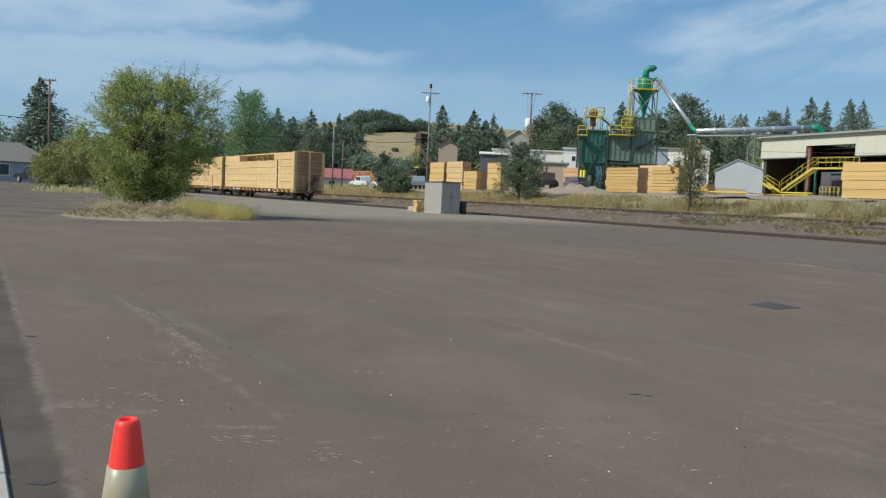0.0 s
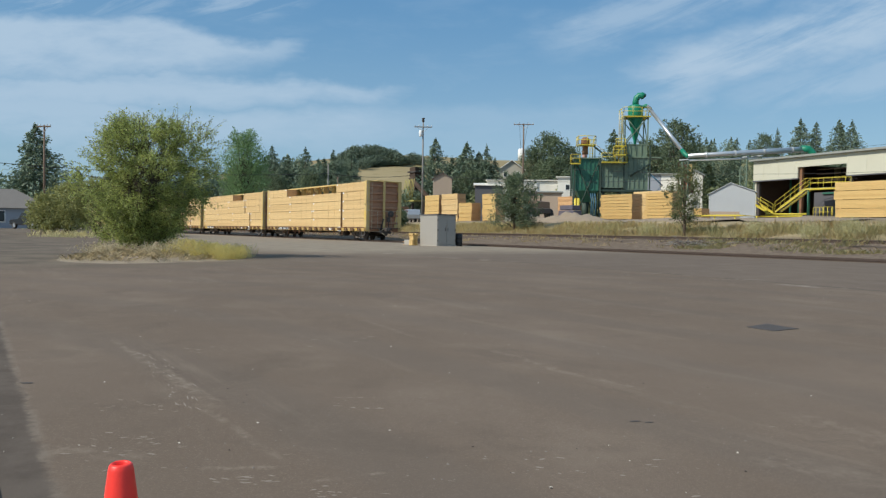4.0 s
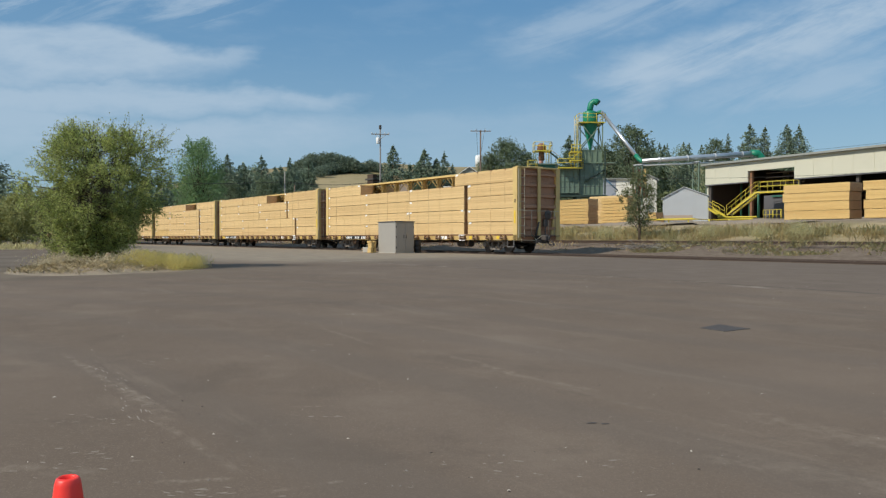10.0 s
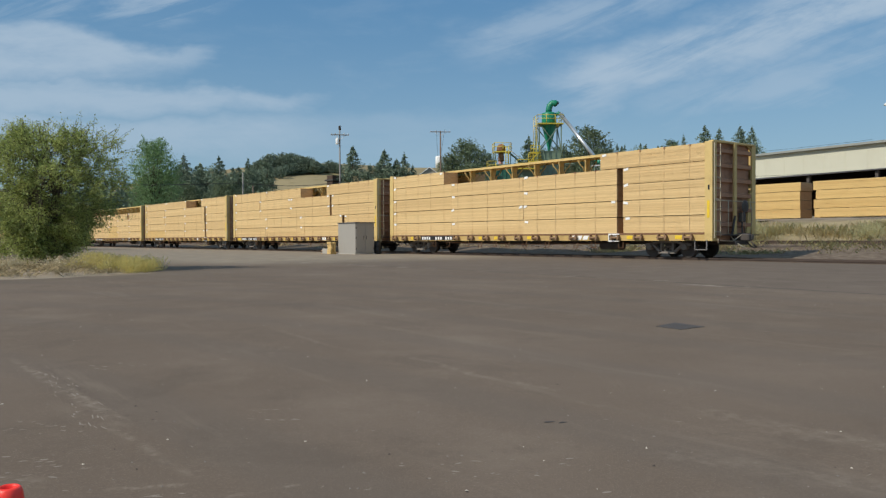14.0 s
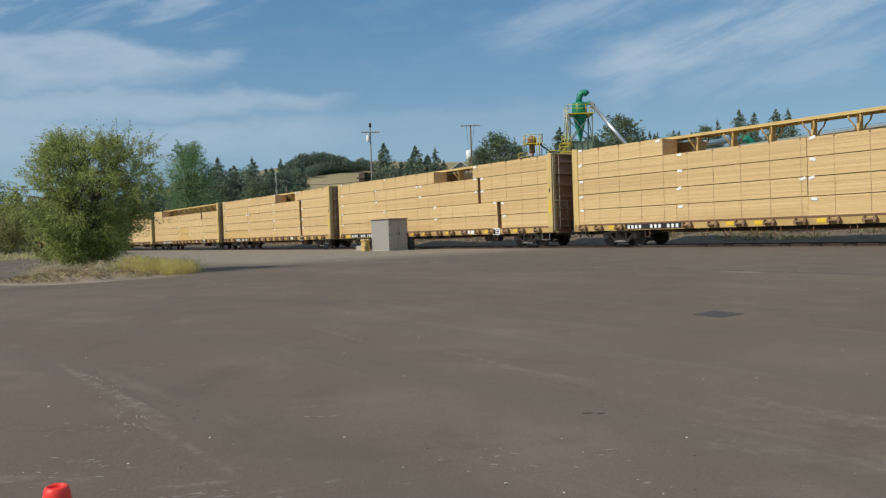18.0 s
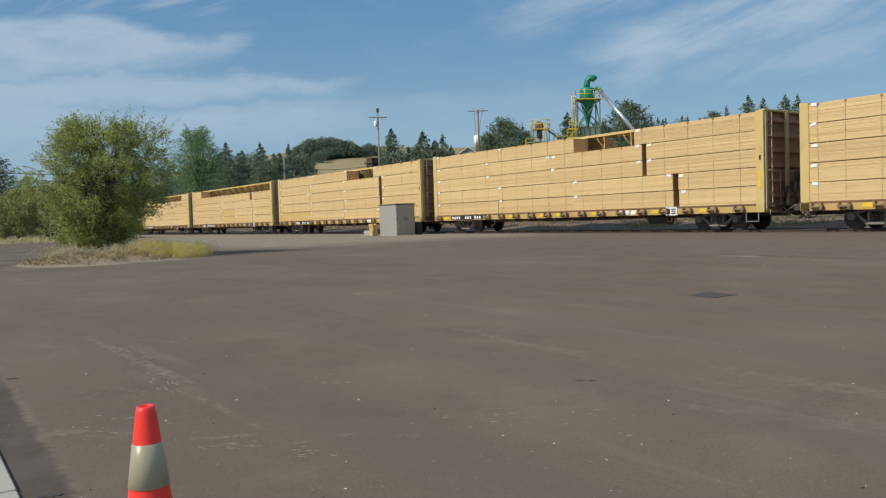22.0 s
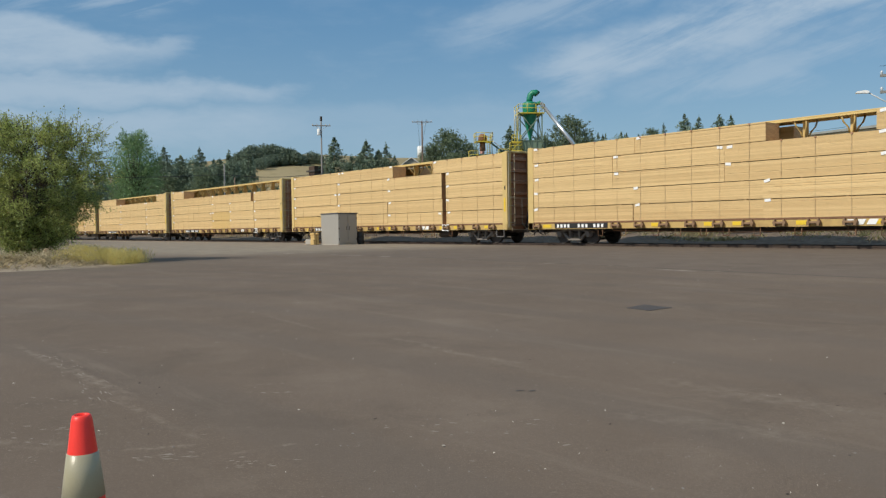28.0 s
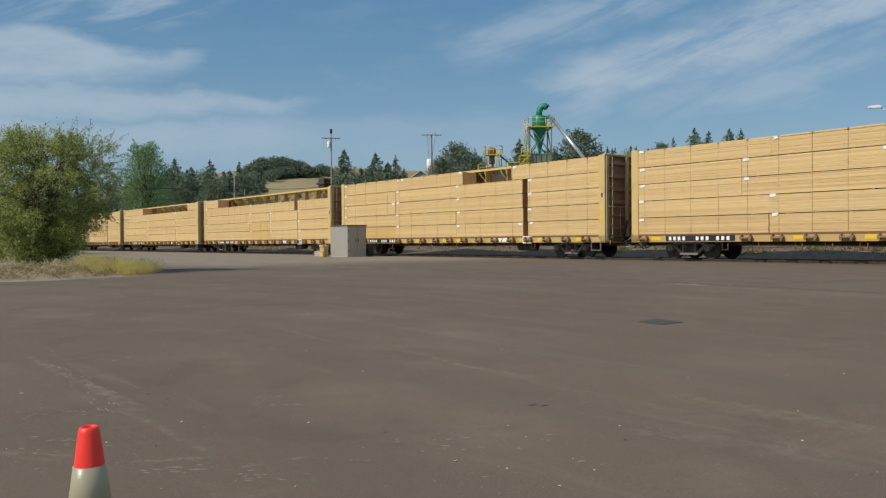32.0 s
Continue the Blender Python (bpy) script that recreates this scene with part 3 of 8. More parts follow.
        ac = mathn("ADD", ac, mathn("MULTIPLY", mathn("SUBTRACT", noise_(1.6, 3), 0.5), width * 1.5))
        rg = mathn("MULTIPLY", span(mathn("ABSOLUTE", ac), width * 0.1, width * 0.8, 1, 0), mathn("MULTIPLY", span(al, -0.15 * lng, 0.1 * lng), span(al, 0.9 * lng, 1.15 * lng, 1, 0)))
        sv = N("ShaderNodeMapping"); sv.inputs["Location"].default_value = (seed, 0, 0)
        ln(P, sv.inputs[0])
        return mix(mathn("MULTIPLY", mathn("MULTIPLY", rg, span(noise_(fray, 6, 0.72, sv.outputs[0]), 0.42, 0.66)), amount * 0.52), col_, tone)

    # tyre sweeps: wide bands that turn across the lot
    sw = N("ShaderNodeTexWave"); sw.wave_type = "RINGS"; sw.rings_direction = "Z"
    for k, v in (("Scale", 0.16), ("Distortion", 2.2), ("Detail", 3), ("Detail Scale", 0.6)):
        sw.inputs[k].default_value = v
    mv = N("ShaderNodeMapping"); mv.inputs["Location"].default_value = (16, 6, 0)
    ln(P, mv.inputs[0]); ln(mv.outputs[0], sw.inputs["Vector"])
    asp = mix(mathn("MULTIPLY", span(sw.outputs["Fac"], 0.55, 0.95), 0.30), asp, (0.122, 0.103, 0.087))
    # smooth darker strip along the rails, past a straight seam
    seam = span(mathn("ADD", Nn, mathn("MULTIPLY", wob2, 0.12)), 15.35, 15.5)
    asp = mix(mathn("MULTIPLY", seam, 0.7), asp, mix(span(mid, 0.35, 0.7), (0.126, 0.103, 0.084), (0.152, 0.125, 0.103)))
    line = mathn("MULTIPLY", span(mathn("ABSOLUTE", mathn("SUBTRACT", mathn("ADD", Nn, mathn("MULTIPLY", wob2, 0.12)), 15.4)), 0.0, 0.09, 1, 0), span(noise_(0.9, 4), 0.35, 0.5))
    asp = mix(mathn("MULTIPLY", line, 0.8), asp, (0.06, 0.052, 0.045))
    pale = mathn("MULTIPLY", span(mathn("ABSOLUTE", mathn("SUBTRACT", Nn, 15.25)), 0.05, 0.45, 1, 0), span(noise_(0.75, 5, 0.65), 0.56, 0.66))
    asp = mix(mathn("MULTIPLY", pale, 0.7), asp, (0.34, 0.30, 0.25))
    # dust smeared along the driving line
    sm = N("ShaderNodeMapping"); sm.inputs["Rotation"].default_value = (0, 0, radians(7)); sm.inputs["Scale"].default_value = (0.22, 2.2, 1)
    ln(tf.outputs[0], sm.inputs[0])
    asp = mix(mathn("MULTIPLY", span(noise_(0.9, 8, 0.72, sm.outputs[0]), 0.54, 0.72), 0.30), asp, (0.240, 0.200, 0.158))
    blot = noise_(0.7, 7, 0.7, tf.outputs[0], 0.6)
    asp = mix(mathn("MULTIPLY", span(blot, 0.52, 0.66), 0.35), asp, (0.105, 0.085, 0.068))
    pale_dust, dark_rub = (0.30, 0.255, 0.205), (0.088, 0.072, 0.058)
    for a in ((-3.62, 8.27, -1.85, 5.74, 0.10, 0.75, pale_dust, 1.0), (-2.62, 6.95, -1.75, 5.70, 0.05, 0.8, pale_dust, 2.0), (-1.85, 5.60, -1.05, 4.45, 0.07, 0.55, pale_dust, 3.0),
              (-3.30, 8.05, -1.65, 5.66, 0.045, 0.6, dark_rub, 4.0), (-1.3, 10.4, -0.6, 9.1, 0.06, 0.7, pale_dust, 5.0), (-1.2, 10.0, -0.55, 8.8, 0.05, 0.6, dark_rub, 6.0),
              (0.3, 8.15, 0.9, 7.05, 0.10, 0.75, pale_dust, 7.0), (0.8, 7.2, 1.35, 6.5, 0.09, 0.6, pale_dust, 8.0), (1.15, 6.45, 1.9, 5.35, 0.09, 0.65, dark_rub, 9.0),
              (0.1, 8.0, 1.2, 6.2, 0.07, 0.5, dark_rub, 10.0), (-0.80, 4.02, -0.45, 4.20, 0.035, 0.9, (0.38, 0.33, 0.27), 11.0), (-1.35, 4.22, -1.02, 4.26, 0.06, 0.8, (0.36, 0.31, 0.25), 12.0),
              (-0.95, 5.93, -0.66, 5.96, 0.02, 1.0, (0.42, 0.37, 0.31), 13.0), (-2.3, 4.5, -1.75, 4.35, 0.16, 0.6, pale_dust, 14.0), (2.2, 5.6, 3.0, 4.5, 0.30, 0.5, pale_dust, 15.0), (1.6, 4.6, 2.4, 3.9, 0.25, 0.45, pale_dust, 16.0)):
        asp = scrape(asp, *a)
    asp = mix(1.0, asp, (1.085, 1.065, 1.045), "MULTIPLY")
    # dark strip along the pavement, with a crumbling pale edge
    gap = mathn("SUBTRACT", Nn, mathn("SUBTRACT", 0.45, mathn("MULTIPLY", U, 0.012)))
    gap = mathn("ADD", gap, mathn("ADD", mathn("MULTIPLY", mathn("SUBTRACT", noise_(2.5, 6, 0.7), 0.5), 0.10), mathn("MULTIPLY", mathn("SUBTRACT", noise_(14, 4, 0.7), 0.5), 0.06)))
    near_edge = span(U, 6.0, 8.0, 1, 0)
    strip = mix(span(noise_(1.8, 7, 0.7), 0.38, 0.62), (0.080, 0.066, 0.055), (0.112, 0.093, 0.077))
    asp = mix(mathn("MULTIPLY", mathn("MULTIPLY", span(gap, -0.05, 0.03, 1, 0), near_edge), 0.85), asp, strip)
    rim = mathn("MULTIPLY", span(mathn("ABSOLUTE", gap), 0.0, 0.055, 1, 0), span(noise_(3.2, 6, 0.7), 0.42, 0.60))
    asp = mix(mathn("MULTIPLY", mathn("MULTIPLY", rim, near_edge), 0.55), asp, (0.225, 0.188, 0.150))
    # pale worn road between the bush and the rails
    worn = mix(span(mid, 0.3, 0.7), (0.235, 0.195, 0.148), (0.31, 0.265, 0.20))
    fw = mathn("MULTIPLY", span(mathn("ADD", U, mathn("MULTIPLY", wob, 2.0)), -34, -25, 1, 0), span(nn, 9, 14))
    col = mix(mathn("MULTIPLY", fw, 0.85), asp, worn)
    # dusty far lot on the left
    fl = mathn("MULTIPLY", span(mathn("ADD", U, mathn("MULTIPLY", wob, 1.5)), -24, -19.0, 1, 0), span(nn, 2, 12, 1, 0))
    dust = mix(span(noise_(0.5, 6, 0.65), 0.35, 0.65), (0.10, 0.083, 0.066), (0.17, 0.142, 0.11))
    col = mix(mathn("MULTIPLY", fl, 0.9), col, dust)
    # dirt and dry grass at the bush
    vx = N("ShaderNodeVectorMath"); vx.operation = "DISTANCE"
    vx.inputs[1].default_value = (BUSH[0] + 0.85, BUSH[1] - 1.9, 0)
    sq = N("ShaderNodeMapping"); sq.vector_type = "POINT"; sq.inputs["Scale"].default_value = (1, 1, 0)
    ln(P, sq.inputs[0]); ln(sq.outputs[0], vx.inputs[0])
    bd = mathn("ADD", vx.outputs["Value"], mathn("ADD", mathn("MULTIPLY", wob, 0.9), wob2))
    soil = mix(span(noise_(2.3, 7, 0.7), 0.35, 0.65), (0.165, 0.128, 0.090), (0.35, 0.285, 0.20))
    col = mix(span(bd, 1.9, 3.0, 1, 0), col, soil)
    # ballast and soil along the rails
    bal = mix(span(noise_(3.2, 7, 0.75), 0.35, 0.65), (0.105, 0.078, 0.057), (0.215, 0.168, 0.125))
    bal = mix(span(noise_(22, 3, 0.6), 0.55, 0.75, 0, 0.45), bal, (0.30, 0.255, 0.205))
    col = mix(span(mathn("ADD", Nn, mathn("MULTIPLY", wob2, 0.25)), EDGE - 0.12, EDGE + 0.12), col, bal)
    # dry grass land beyond the second track
    dry = mix(span(noise_(0.8, 7, 0.7), 0.32, 0.68), (0.25, 0.195, 0.11), (0.40, 0.32, 0.19))
    dry = mix(span(noise_(0.25, 5), 0.5, 0.7, 0, 0.7), dry, (0.16, 0.15, 0.06))
    col = mix(span(nn, 39.3, 41.2), col, dry)
    yard = mix(span(noise_(0.4, 6, 0.65), 0.35, 0.65), (0.185, 0.145, 0.105), (0.30, 0.245, 0.18))
    col = mix(span(nn, 47, 51), col, yard)
    # far: mown straw fields on the hill
    ln_ = N("ShaderNodeVectorMath"); ln_.operation = "LENGTH"; ln(P, ln_.inputs[0])
    hill = mix(span(noise_(0.012, 5, 0.6), 0.35, 0.65), (0.245, 0.198, 0.108), (0.335, 0.275, 0.158))
    hill = mix(span(noise_(0.03, 4), 0.52, 0.68, 0, 0.6), hill, (0.15, 0.14, 0.06))
    hill = mix(span(noise_(0.25, 6, 0.7), 0.5, 0.7, 0, 0.5), hill, (0.19, 0.16, 0.075))
    sx = N("ShaderNodeSeparateXYZ"); ln(P, sx.inputs[0])
    hill = mix(span(sx.outputs[0], 15, 60, 0, 0.8), hill, (0.17, 0.165, 0.075))
    col = mix(span(ln_.outputs["Value"], 170, 260), col, hill)
    ln(col, b.inputs["Base Color"])
    b.inputs["Roughness"].default_value = 1.0
    b.inputs["Specular IOR Level"].default_value = 0.12
    bp = N("ShaderNodeBump"); bp.inputs["Strength"].default_value, bp.inputs["Distance"].default_value = 0.30, 0.008
    ln(mathn("ADD", fine, mathn("MULTIPLY", spk, 0.6)), bp.inputs["Height"])
    ln(bp.outputs[0], b.inputs["Normal"])
    return m


BUSH = (-10.45, 25.75)
EDGE = 28.3                      # where the lot's asphalt ends beside the near rail


def build_ground():
    rs = [0.0] + [0.6 * 1.115 ** i for i in range(80)]
    rs = [r for r in rs if r < 3000] + [3200.0]
    k = 200
    vs, fs = [(0, 0, ground_z(0, 0))], []
    for r in rs[1:]:
        for i in range(k):
            a = 2 * math.pi * i / k
            x, y = r * math.sin(a), r * math.cos(a)
            vs.append((x, y, ground_z(x, y)))
    for i in range(k):
        fs.append((0, 1 + (i + 1) % k, 1 + i))
    for j in range(len(rs) - 2):
        for i in range(k):
            a, b_ = 1 + j * k + i, 1 + j * k + (i + 1) % k
            fs.append((a, b_, b_ + k, a + k))
    me = bpy.data.meshes.new("ground")
    me.from_pydata(vs, [], fs)
    me.materials.append(ground_material())
    ob = new("ground", me)
    for p in me.polygons:
        p.use_smooth = True
    return tagged(ob, "worn brown-grey asphalt lot, gravel and dry grass land", "ground", kind="structure")


build_ground()

# ---------------------------------------------------------------- rails
HALF = 1.6                              # half a car's width
TRACK = 27.957 + HALF                     # the track's middle, metres across
RAIL = 0.10


def rail_mesh(length):
    bm = B()
    for y0, y1, z0, z1 in ((-0.07, 0.07, -0.16, -0.145), (-0.012, 0.012, -0.145, -0.04), (-0.036, 0.036, -0.04, 0.0)):
        box(bm, -length / 2, length / 2, y0, y1, z0, z1)
    return mesh_of(bm, "rail_steel")


def track(n0, z, label, ties):
    t = thing("railway_track", W(-120, n0, z) and F @ pose(-120, n0, z), label, "railway track", kind="structure")
    me = rail_mesh(420)
    for s in (-0.7525, 0.7525):
        part("rail", me, None, t, at=pose(0, s, 0))
    if ties:
        tm = mesh_of(boxed(-0.11, 0.11, -0.98, 0.98, -0.30, -0.135, bevel=0.01), "wood_pole")
        for i in range(160):
            part("tie", tm, None, t, at=pose(60 + i * 0.56, random.uniform(-0.04, 0.04), -0.24 + random.uniform(-0.01, 0.01), 0, 0, random.uniform(-1.5, 1.5)))
    return t


track(TRACK, RAIL, "rusty steel rails set flush beside the asphalt lot", False)
track(38.7, 0.765, "rusty rails on worn ties among weeds", True)

# ---------------------------------------------------------------- the train
L_CAR, L_BODY = 24.5, 23.0
DECK, TOP, CHORD = 1.032, 4.755, 4.835
SPOLY = (1.1606508e-06, -0.00010408621, 0.0024181305, -0.048269132, 4.3499955, -73.363488)
TIER = 0.728


def train_s(t):
    return float(np.polyval(SPOLY, t)) + 0.3


CARS = []
# each tier: list of packages (front, rear) in metres behind the front bulkhead's face
SPECS = [
    dict(t=[[(0.36, 4.52), (4.86, 10.9), (10.93, 16.8), (16.83, 22.64)]] * 4 + [[(0.36, 5.85), (17.5, 22.64)]], plate=17.5, deep=()),
    dict(t=[[(0.36, 4.12), (4.42, 10.6), (10.63, 16.6), (16.63, 22.64)]] * 2 + [[(0.36, 5.88), (6.12, 12.2), (12.23, 17.7), (17.73, 22.64)]] * 2 + [[(0.36, 6.6), (10.5, 16.5), (16.53, 22.64)]], plate=19.0, deep=()),
    dict(t=[[(0.36, 5.0), (5.36, 10.7), (10.73, 16.6), (16.63, 22.64)]] * 4 + [[(0.36, 6.2), (10.1, 16.0), (16.03, 22.64)]], plate=17.4, deep=(3,)),
    dict(t=[[(0.36, 4.85), (4.93, 9.5), (9.53, 13.2), (13.23, 22.64)]] * 3 + [[(0.36, 4.85), (5.4, 13.2), (13.23, 22.64)]] + [[(19.8, 22.64)]], plate=17.2, deep=(2, 6)),
    dict(t=[[(0.36, 6.0), (6.05, 14.6), (14.63, 22.64)]] * 4 + [[(0.36, 2.8), (16.1, 22.64)]], plate=17.0, deep=()),
    dict(t=[[(0.36, 5.2), (5.4, 12.0), (12.03, 22.64)]] * 4 + [[(0.36, 8.2), (12.0, 22.64)]], plate=17.0, deep=(4,)),
]
STRAPS = [1.07 + 1.2625 * i for i in range(17)] + [22.3]
SHARED = {}


def shared(key, make):
    if key not in SHARED:
        SHARED[key] = make()
    return SHARED[key]


def sill_mesh():
    bm = B()
    # side sill: a channel with a bent lower lip
    prism(bm, [(0.0, 0.72), (0.0, DECK), (-0.10, DECK), (-0.10, DECK - 0.03), (-0.03, DECK - 0.03), (-0.03, 0.75), (-0.10, 0.75), (-0.10, 0.72)], -L_BODY, 0)
    for v in bm.verts:
        v.co = Vector((v.co.y, v.co.x, v.co.z))
    return mesh_of(bm, "sill_paint")


def pocket_mesh():
    bm = B()
    for x in (-0.22, 0.14):
        prism(bm, [(x, 0.75), (x + 0.02, 1.0), (x + 0.07, 1.0), (x + 0.09, 0.75)], -0.13, 0.0)
    tube(bm, (-0.24, -0.065, 0.86), (0.24, -0.065, 0.86), 0.055, seg=8)
    tube(bm, (0.22, -0.065, 0.86), (0.26, -0.065, 0.86), 0.08, seg=10)
    return mesh_of(bm, "winch_brown")


def wheelset_mesh():
    bm = B()
    tube(bm, (0, -0.9, 0), (0, 0.9, 0), 0.08, seg=10)
    for s in (-1, 1):
        y = s * 0.76
        tube(bm, (0, y - 0.065, 0), (0, y + 0.065, 0), 0.42, seg=24)
        tube(bm, (0, y - s * 0.075, 0), (0, y - s * 0.045, 0), 0.45, seg=24)
        tube(bm, (0, y, 0), (0, y + s * 0.09, 0), 0.13, seg=12)
        for k in range(4):
            a = k * math.pi / 2
            box_c = (0.27 * math.cos(a), 0.27 * math.sin(a))
            tube(bm, (box_c[0], y + s * 0.06, box_c[1]), (box_c[0], y + s * 0.072, box_c[1]), 0.05, seg=6)
    return mesh_of(bm, "dark_steel")


def frame_mesh():
    """A cast truck side frame: arched top, dropped middle, journal boxes at both ends."""
    bm = B()
    def bar(pts):
        prism(bm, pts, -0.07, 0.07)
    # top chord, slanted arms, bottom chord and the two columns of the spring nest
    bar([(-1.14, 0.50), (-1.14, 0.60), (-0.74, 0.66), (-0.48, 0.76), (0.48, 0.76), (0.74, 0.66), (1.14, 0.60), (1.14, 0.50), (0.72, 0.54), (0.46, 0.63), (-0.46, 0.63), (-0.72, 0.54)])
    for s in (-1, 1):
        bar([(s * 0.78, 0.535), (s * 0.66, 0.545), (s * 0.30, 0.26), (s * 0.40, 0.20)])
        bar([(s * 0.24, 0.24), (s * 0.34, 0.24), (s * 0.34, 0.64), (s * 0.24, 0.64)])
        tube(bm, (s * 0.89, -0.16, 0.46), (s * 0.89, 0.10, 0.46), 0.13, seg=12)
        bar([(s * 0.76, 0.40), (s * 0.76, 0.54), (s * 1.02, 0.54), (s * 1.02, 0.40)])
    bar([(-0.42, 0.17), (-0.42, 0.26), (0.42, 0.26), (0.42, 0.17)])
    for x in (-0.15, 0.0, 0.15):
        for i in range(5):
            tube(bm, (x, -0.02, 0.27 + i * 0.05), (x, -0.02, 0.295 + i * 0.05), 0.068, seg=8)
    return mesh_of(bm, "truck_grey")


def bulkhead_mesh():
    """The steel wall across the end of a car: plate with six pressed ribs, on its outer face x = 0."""
    bm = B()
    box(bm, -0.20, -0.16, -HALF + 0.30, HALF - 0.30, DECK - 0.25, TOP - 0.05)
    return mesh_of(bm, "rust_brown")


def rib_mesh():
    return mesh_of(prism(B(), [(-0.16, -0.11), (-0.03, -0.07), (-0.03, 0.07), (-0.16, 0.11)], -HALF + 0.30, HALF - 0.30), "rust_brown")


def post_mesh():
    bm = B()
    box(bm, -0.36, 0.0, 0.0, 0.07, DECK - 0.32, TOP - 0.02, bevel=0.012)
    box(bm, -0.07, 0.0, 0.07, 0.30, DECK - 0.32, TOP - 0.02)
    box(bm, -0.36, -0.30, 0.07, 0.22, DECK, TOP - 0.02)
    return mesh_of(bm, "yellow_paint")


def ladder_mesh():
    bm = B()
    for y in (0.0, 0.42):
        box(bm, 0.04, 0.07, y - 0.012, y + 0.012, DECK - 0.2, TOP - 0.1)
    for i in range(8):
        z = DECK + 0.05 + i * 0.44
        tube(bm, (0.055, 0, z), (0.055, 0.42, z), 0.016, seg=6)
    return mesh_of(bm, "ladder_paint")


def coupler_mesh():
    bm = B()
    box(bm, -0.3, 0.35, -0.11, 0.11, 0.72, 0.98, bevel=0.02)
    box(bm, 0.35, 0.72, -0.16, 0.10, 0.70, 1.0, bevel=0.05)
    box(bm, 0.50, 0.76, 0.02, 0.20, 0.74, 0.96, bevel=0.04)
    return mesh_of(bm, "dark_steel")


def chord_mesh():
    bm = B()
    box(bm, -L_BODY + 0.22, -0.22, -0.50, 0.50, CHORD - 0.05, CHORD, bevel=0.008)
    box(bm, -L_BODY + 0.22, -0.22, -0.50, -0.46, CHORD - 0.12, CHORD - 0.05)
    box(bm, -L_BODY + 0.22, -0.22, 0.46, 0.50, CHORD - 0.12, CHORD - 0.05)
    return mesh_of(bm, "yellow_paint")


def brace_mesh():
    """An upright of the middle wall with bent knees under the top chord."""
    bm = B()
    box(bm, -0.05, 0.05, -0.14, 0.14, DECK, CHORD - 0.05)
    for s in (-1, 1):
        for e in (-1, 1):
            pipe(bm, [(e * 0.05, s * 0.14, CHORD - 0.75), (e * 0.10, s * 0.20, CHORD - 0.52), (e * 0.20, s * 0.36, CHORD - 0.32), (e * 0.24, s * 0.46, CHORD - 0.05)], [0.025, 0.034, 0.034, 0.03], seg=6)
    return mesh_of(bm, "yellow_paint")


def wall_plate_mesh():
    bm = B()
    box(bm, -L_BODY + 0.3, -0.3, -0.03, 0.03, DECK, TOP - 1.05)
    box(bm, -L_BODY + 0.3, -0.3, -0.05, 0.05, TOP - 1.10, TOP - 1.0)
    return mesh_of(bm, "sill_paint")


def package(car, x0, x1, tier, side, deep, bite=0.0):
    """A strapped bundle of boards. side -1 lies towards the lot."""
    ln_, rnd = x1 - x0, random.Random(int(x0 * 100) + tier * 977 + side)
    z0 = DECK + 0.03 + tier * TIER
    hgt, w = TIER - 0.030, 1.02
    bm = B()
    # each course of boards stands a few millimetres in or out
    left, right, k = [], [], 16
    for i in range(k):
        a0, a1 = -w / 2 + rnd.uniform(-0.008, 0.008), w / 2 + rnd.uniform(-0.008, 0.008)
        for z in (i * hgt / k, (i + 1) * hgt / k):
            left.append((a0, z + (0.0004 if z == i * hgt / k and i else 0)))
            right.append((a1, z + (0.0004 if z == i * hgt / k and i else 0)))
    prism(bm, left + right[::-1], 0, ln_)
    for v in bm.verts:
        v.co = Vector((-v.co.y, v.co.x, v.co.z + 0.004 * math.sin(v.co.y * 1.7 + tier)))
    me = mesh_of(bm, ["lumber_deep" if deep else "lumber", "lumber_end"])
    for p in me.polygons:
        if abs(p.normal.x) > 0.7:
            p.material_index = 1
    y = side * (HALF - 0.035 - w / 2)
    ob = part("lumber_package", me, None, car, at=pose(-x0 + rnd.uniform(-0.02, 0.02), y + rnd.uniform(-0.012, 0.012), z0))
    bt = shared(("batten",), lambda: mesh_of(boxed(-0.04, 0.04, -0.48, 0.48, -0.028, 0.0), "lumber_end"))
    for f in (0.12, 0.5, 0.88):
        part("batten", bt, None, ob, at=pose(-ln_ * f, 0, 0))
    if side < 0:
        tag = shared("tag", lambda: mesh_of(boxed(-0.12, 0.12, -0.012, 0, -0.05, 0.06), "white_tag"))
        for x in (-ln_ + 0.2,) + ((-0.2,) if rnd.random() < 0.25 else ()):
            part("paper_tag", tag, None, ob, at=pose(x + rnd.uniform(-0.05, 0.05), -w / 2 - 0.010, hgt - rnd.uniform(0.02, 0.10), 0, rnd.uniform(-16, 10), 0), label="stapled white paper tag")
    return ob


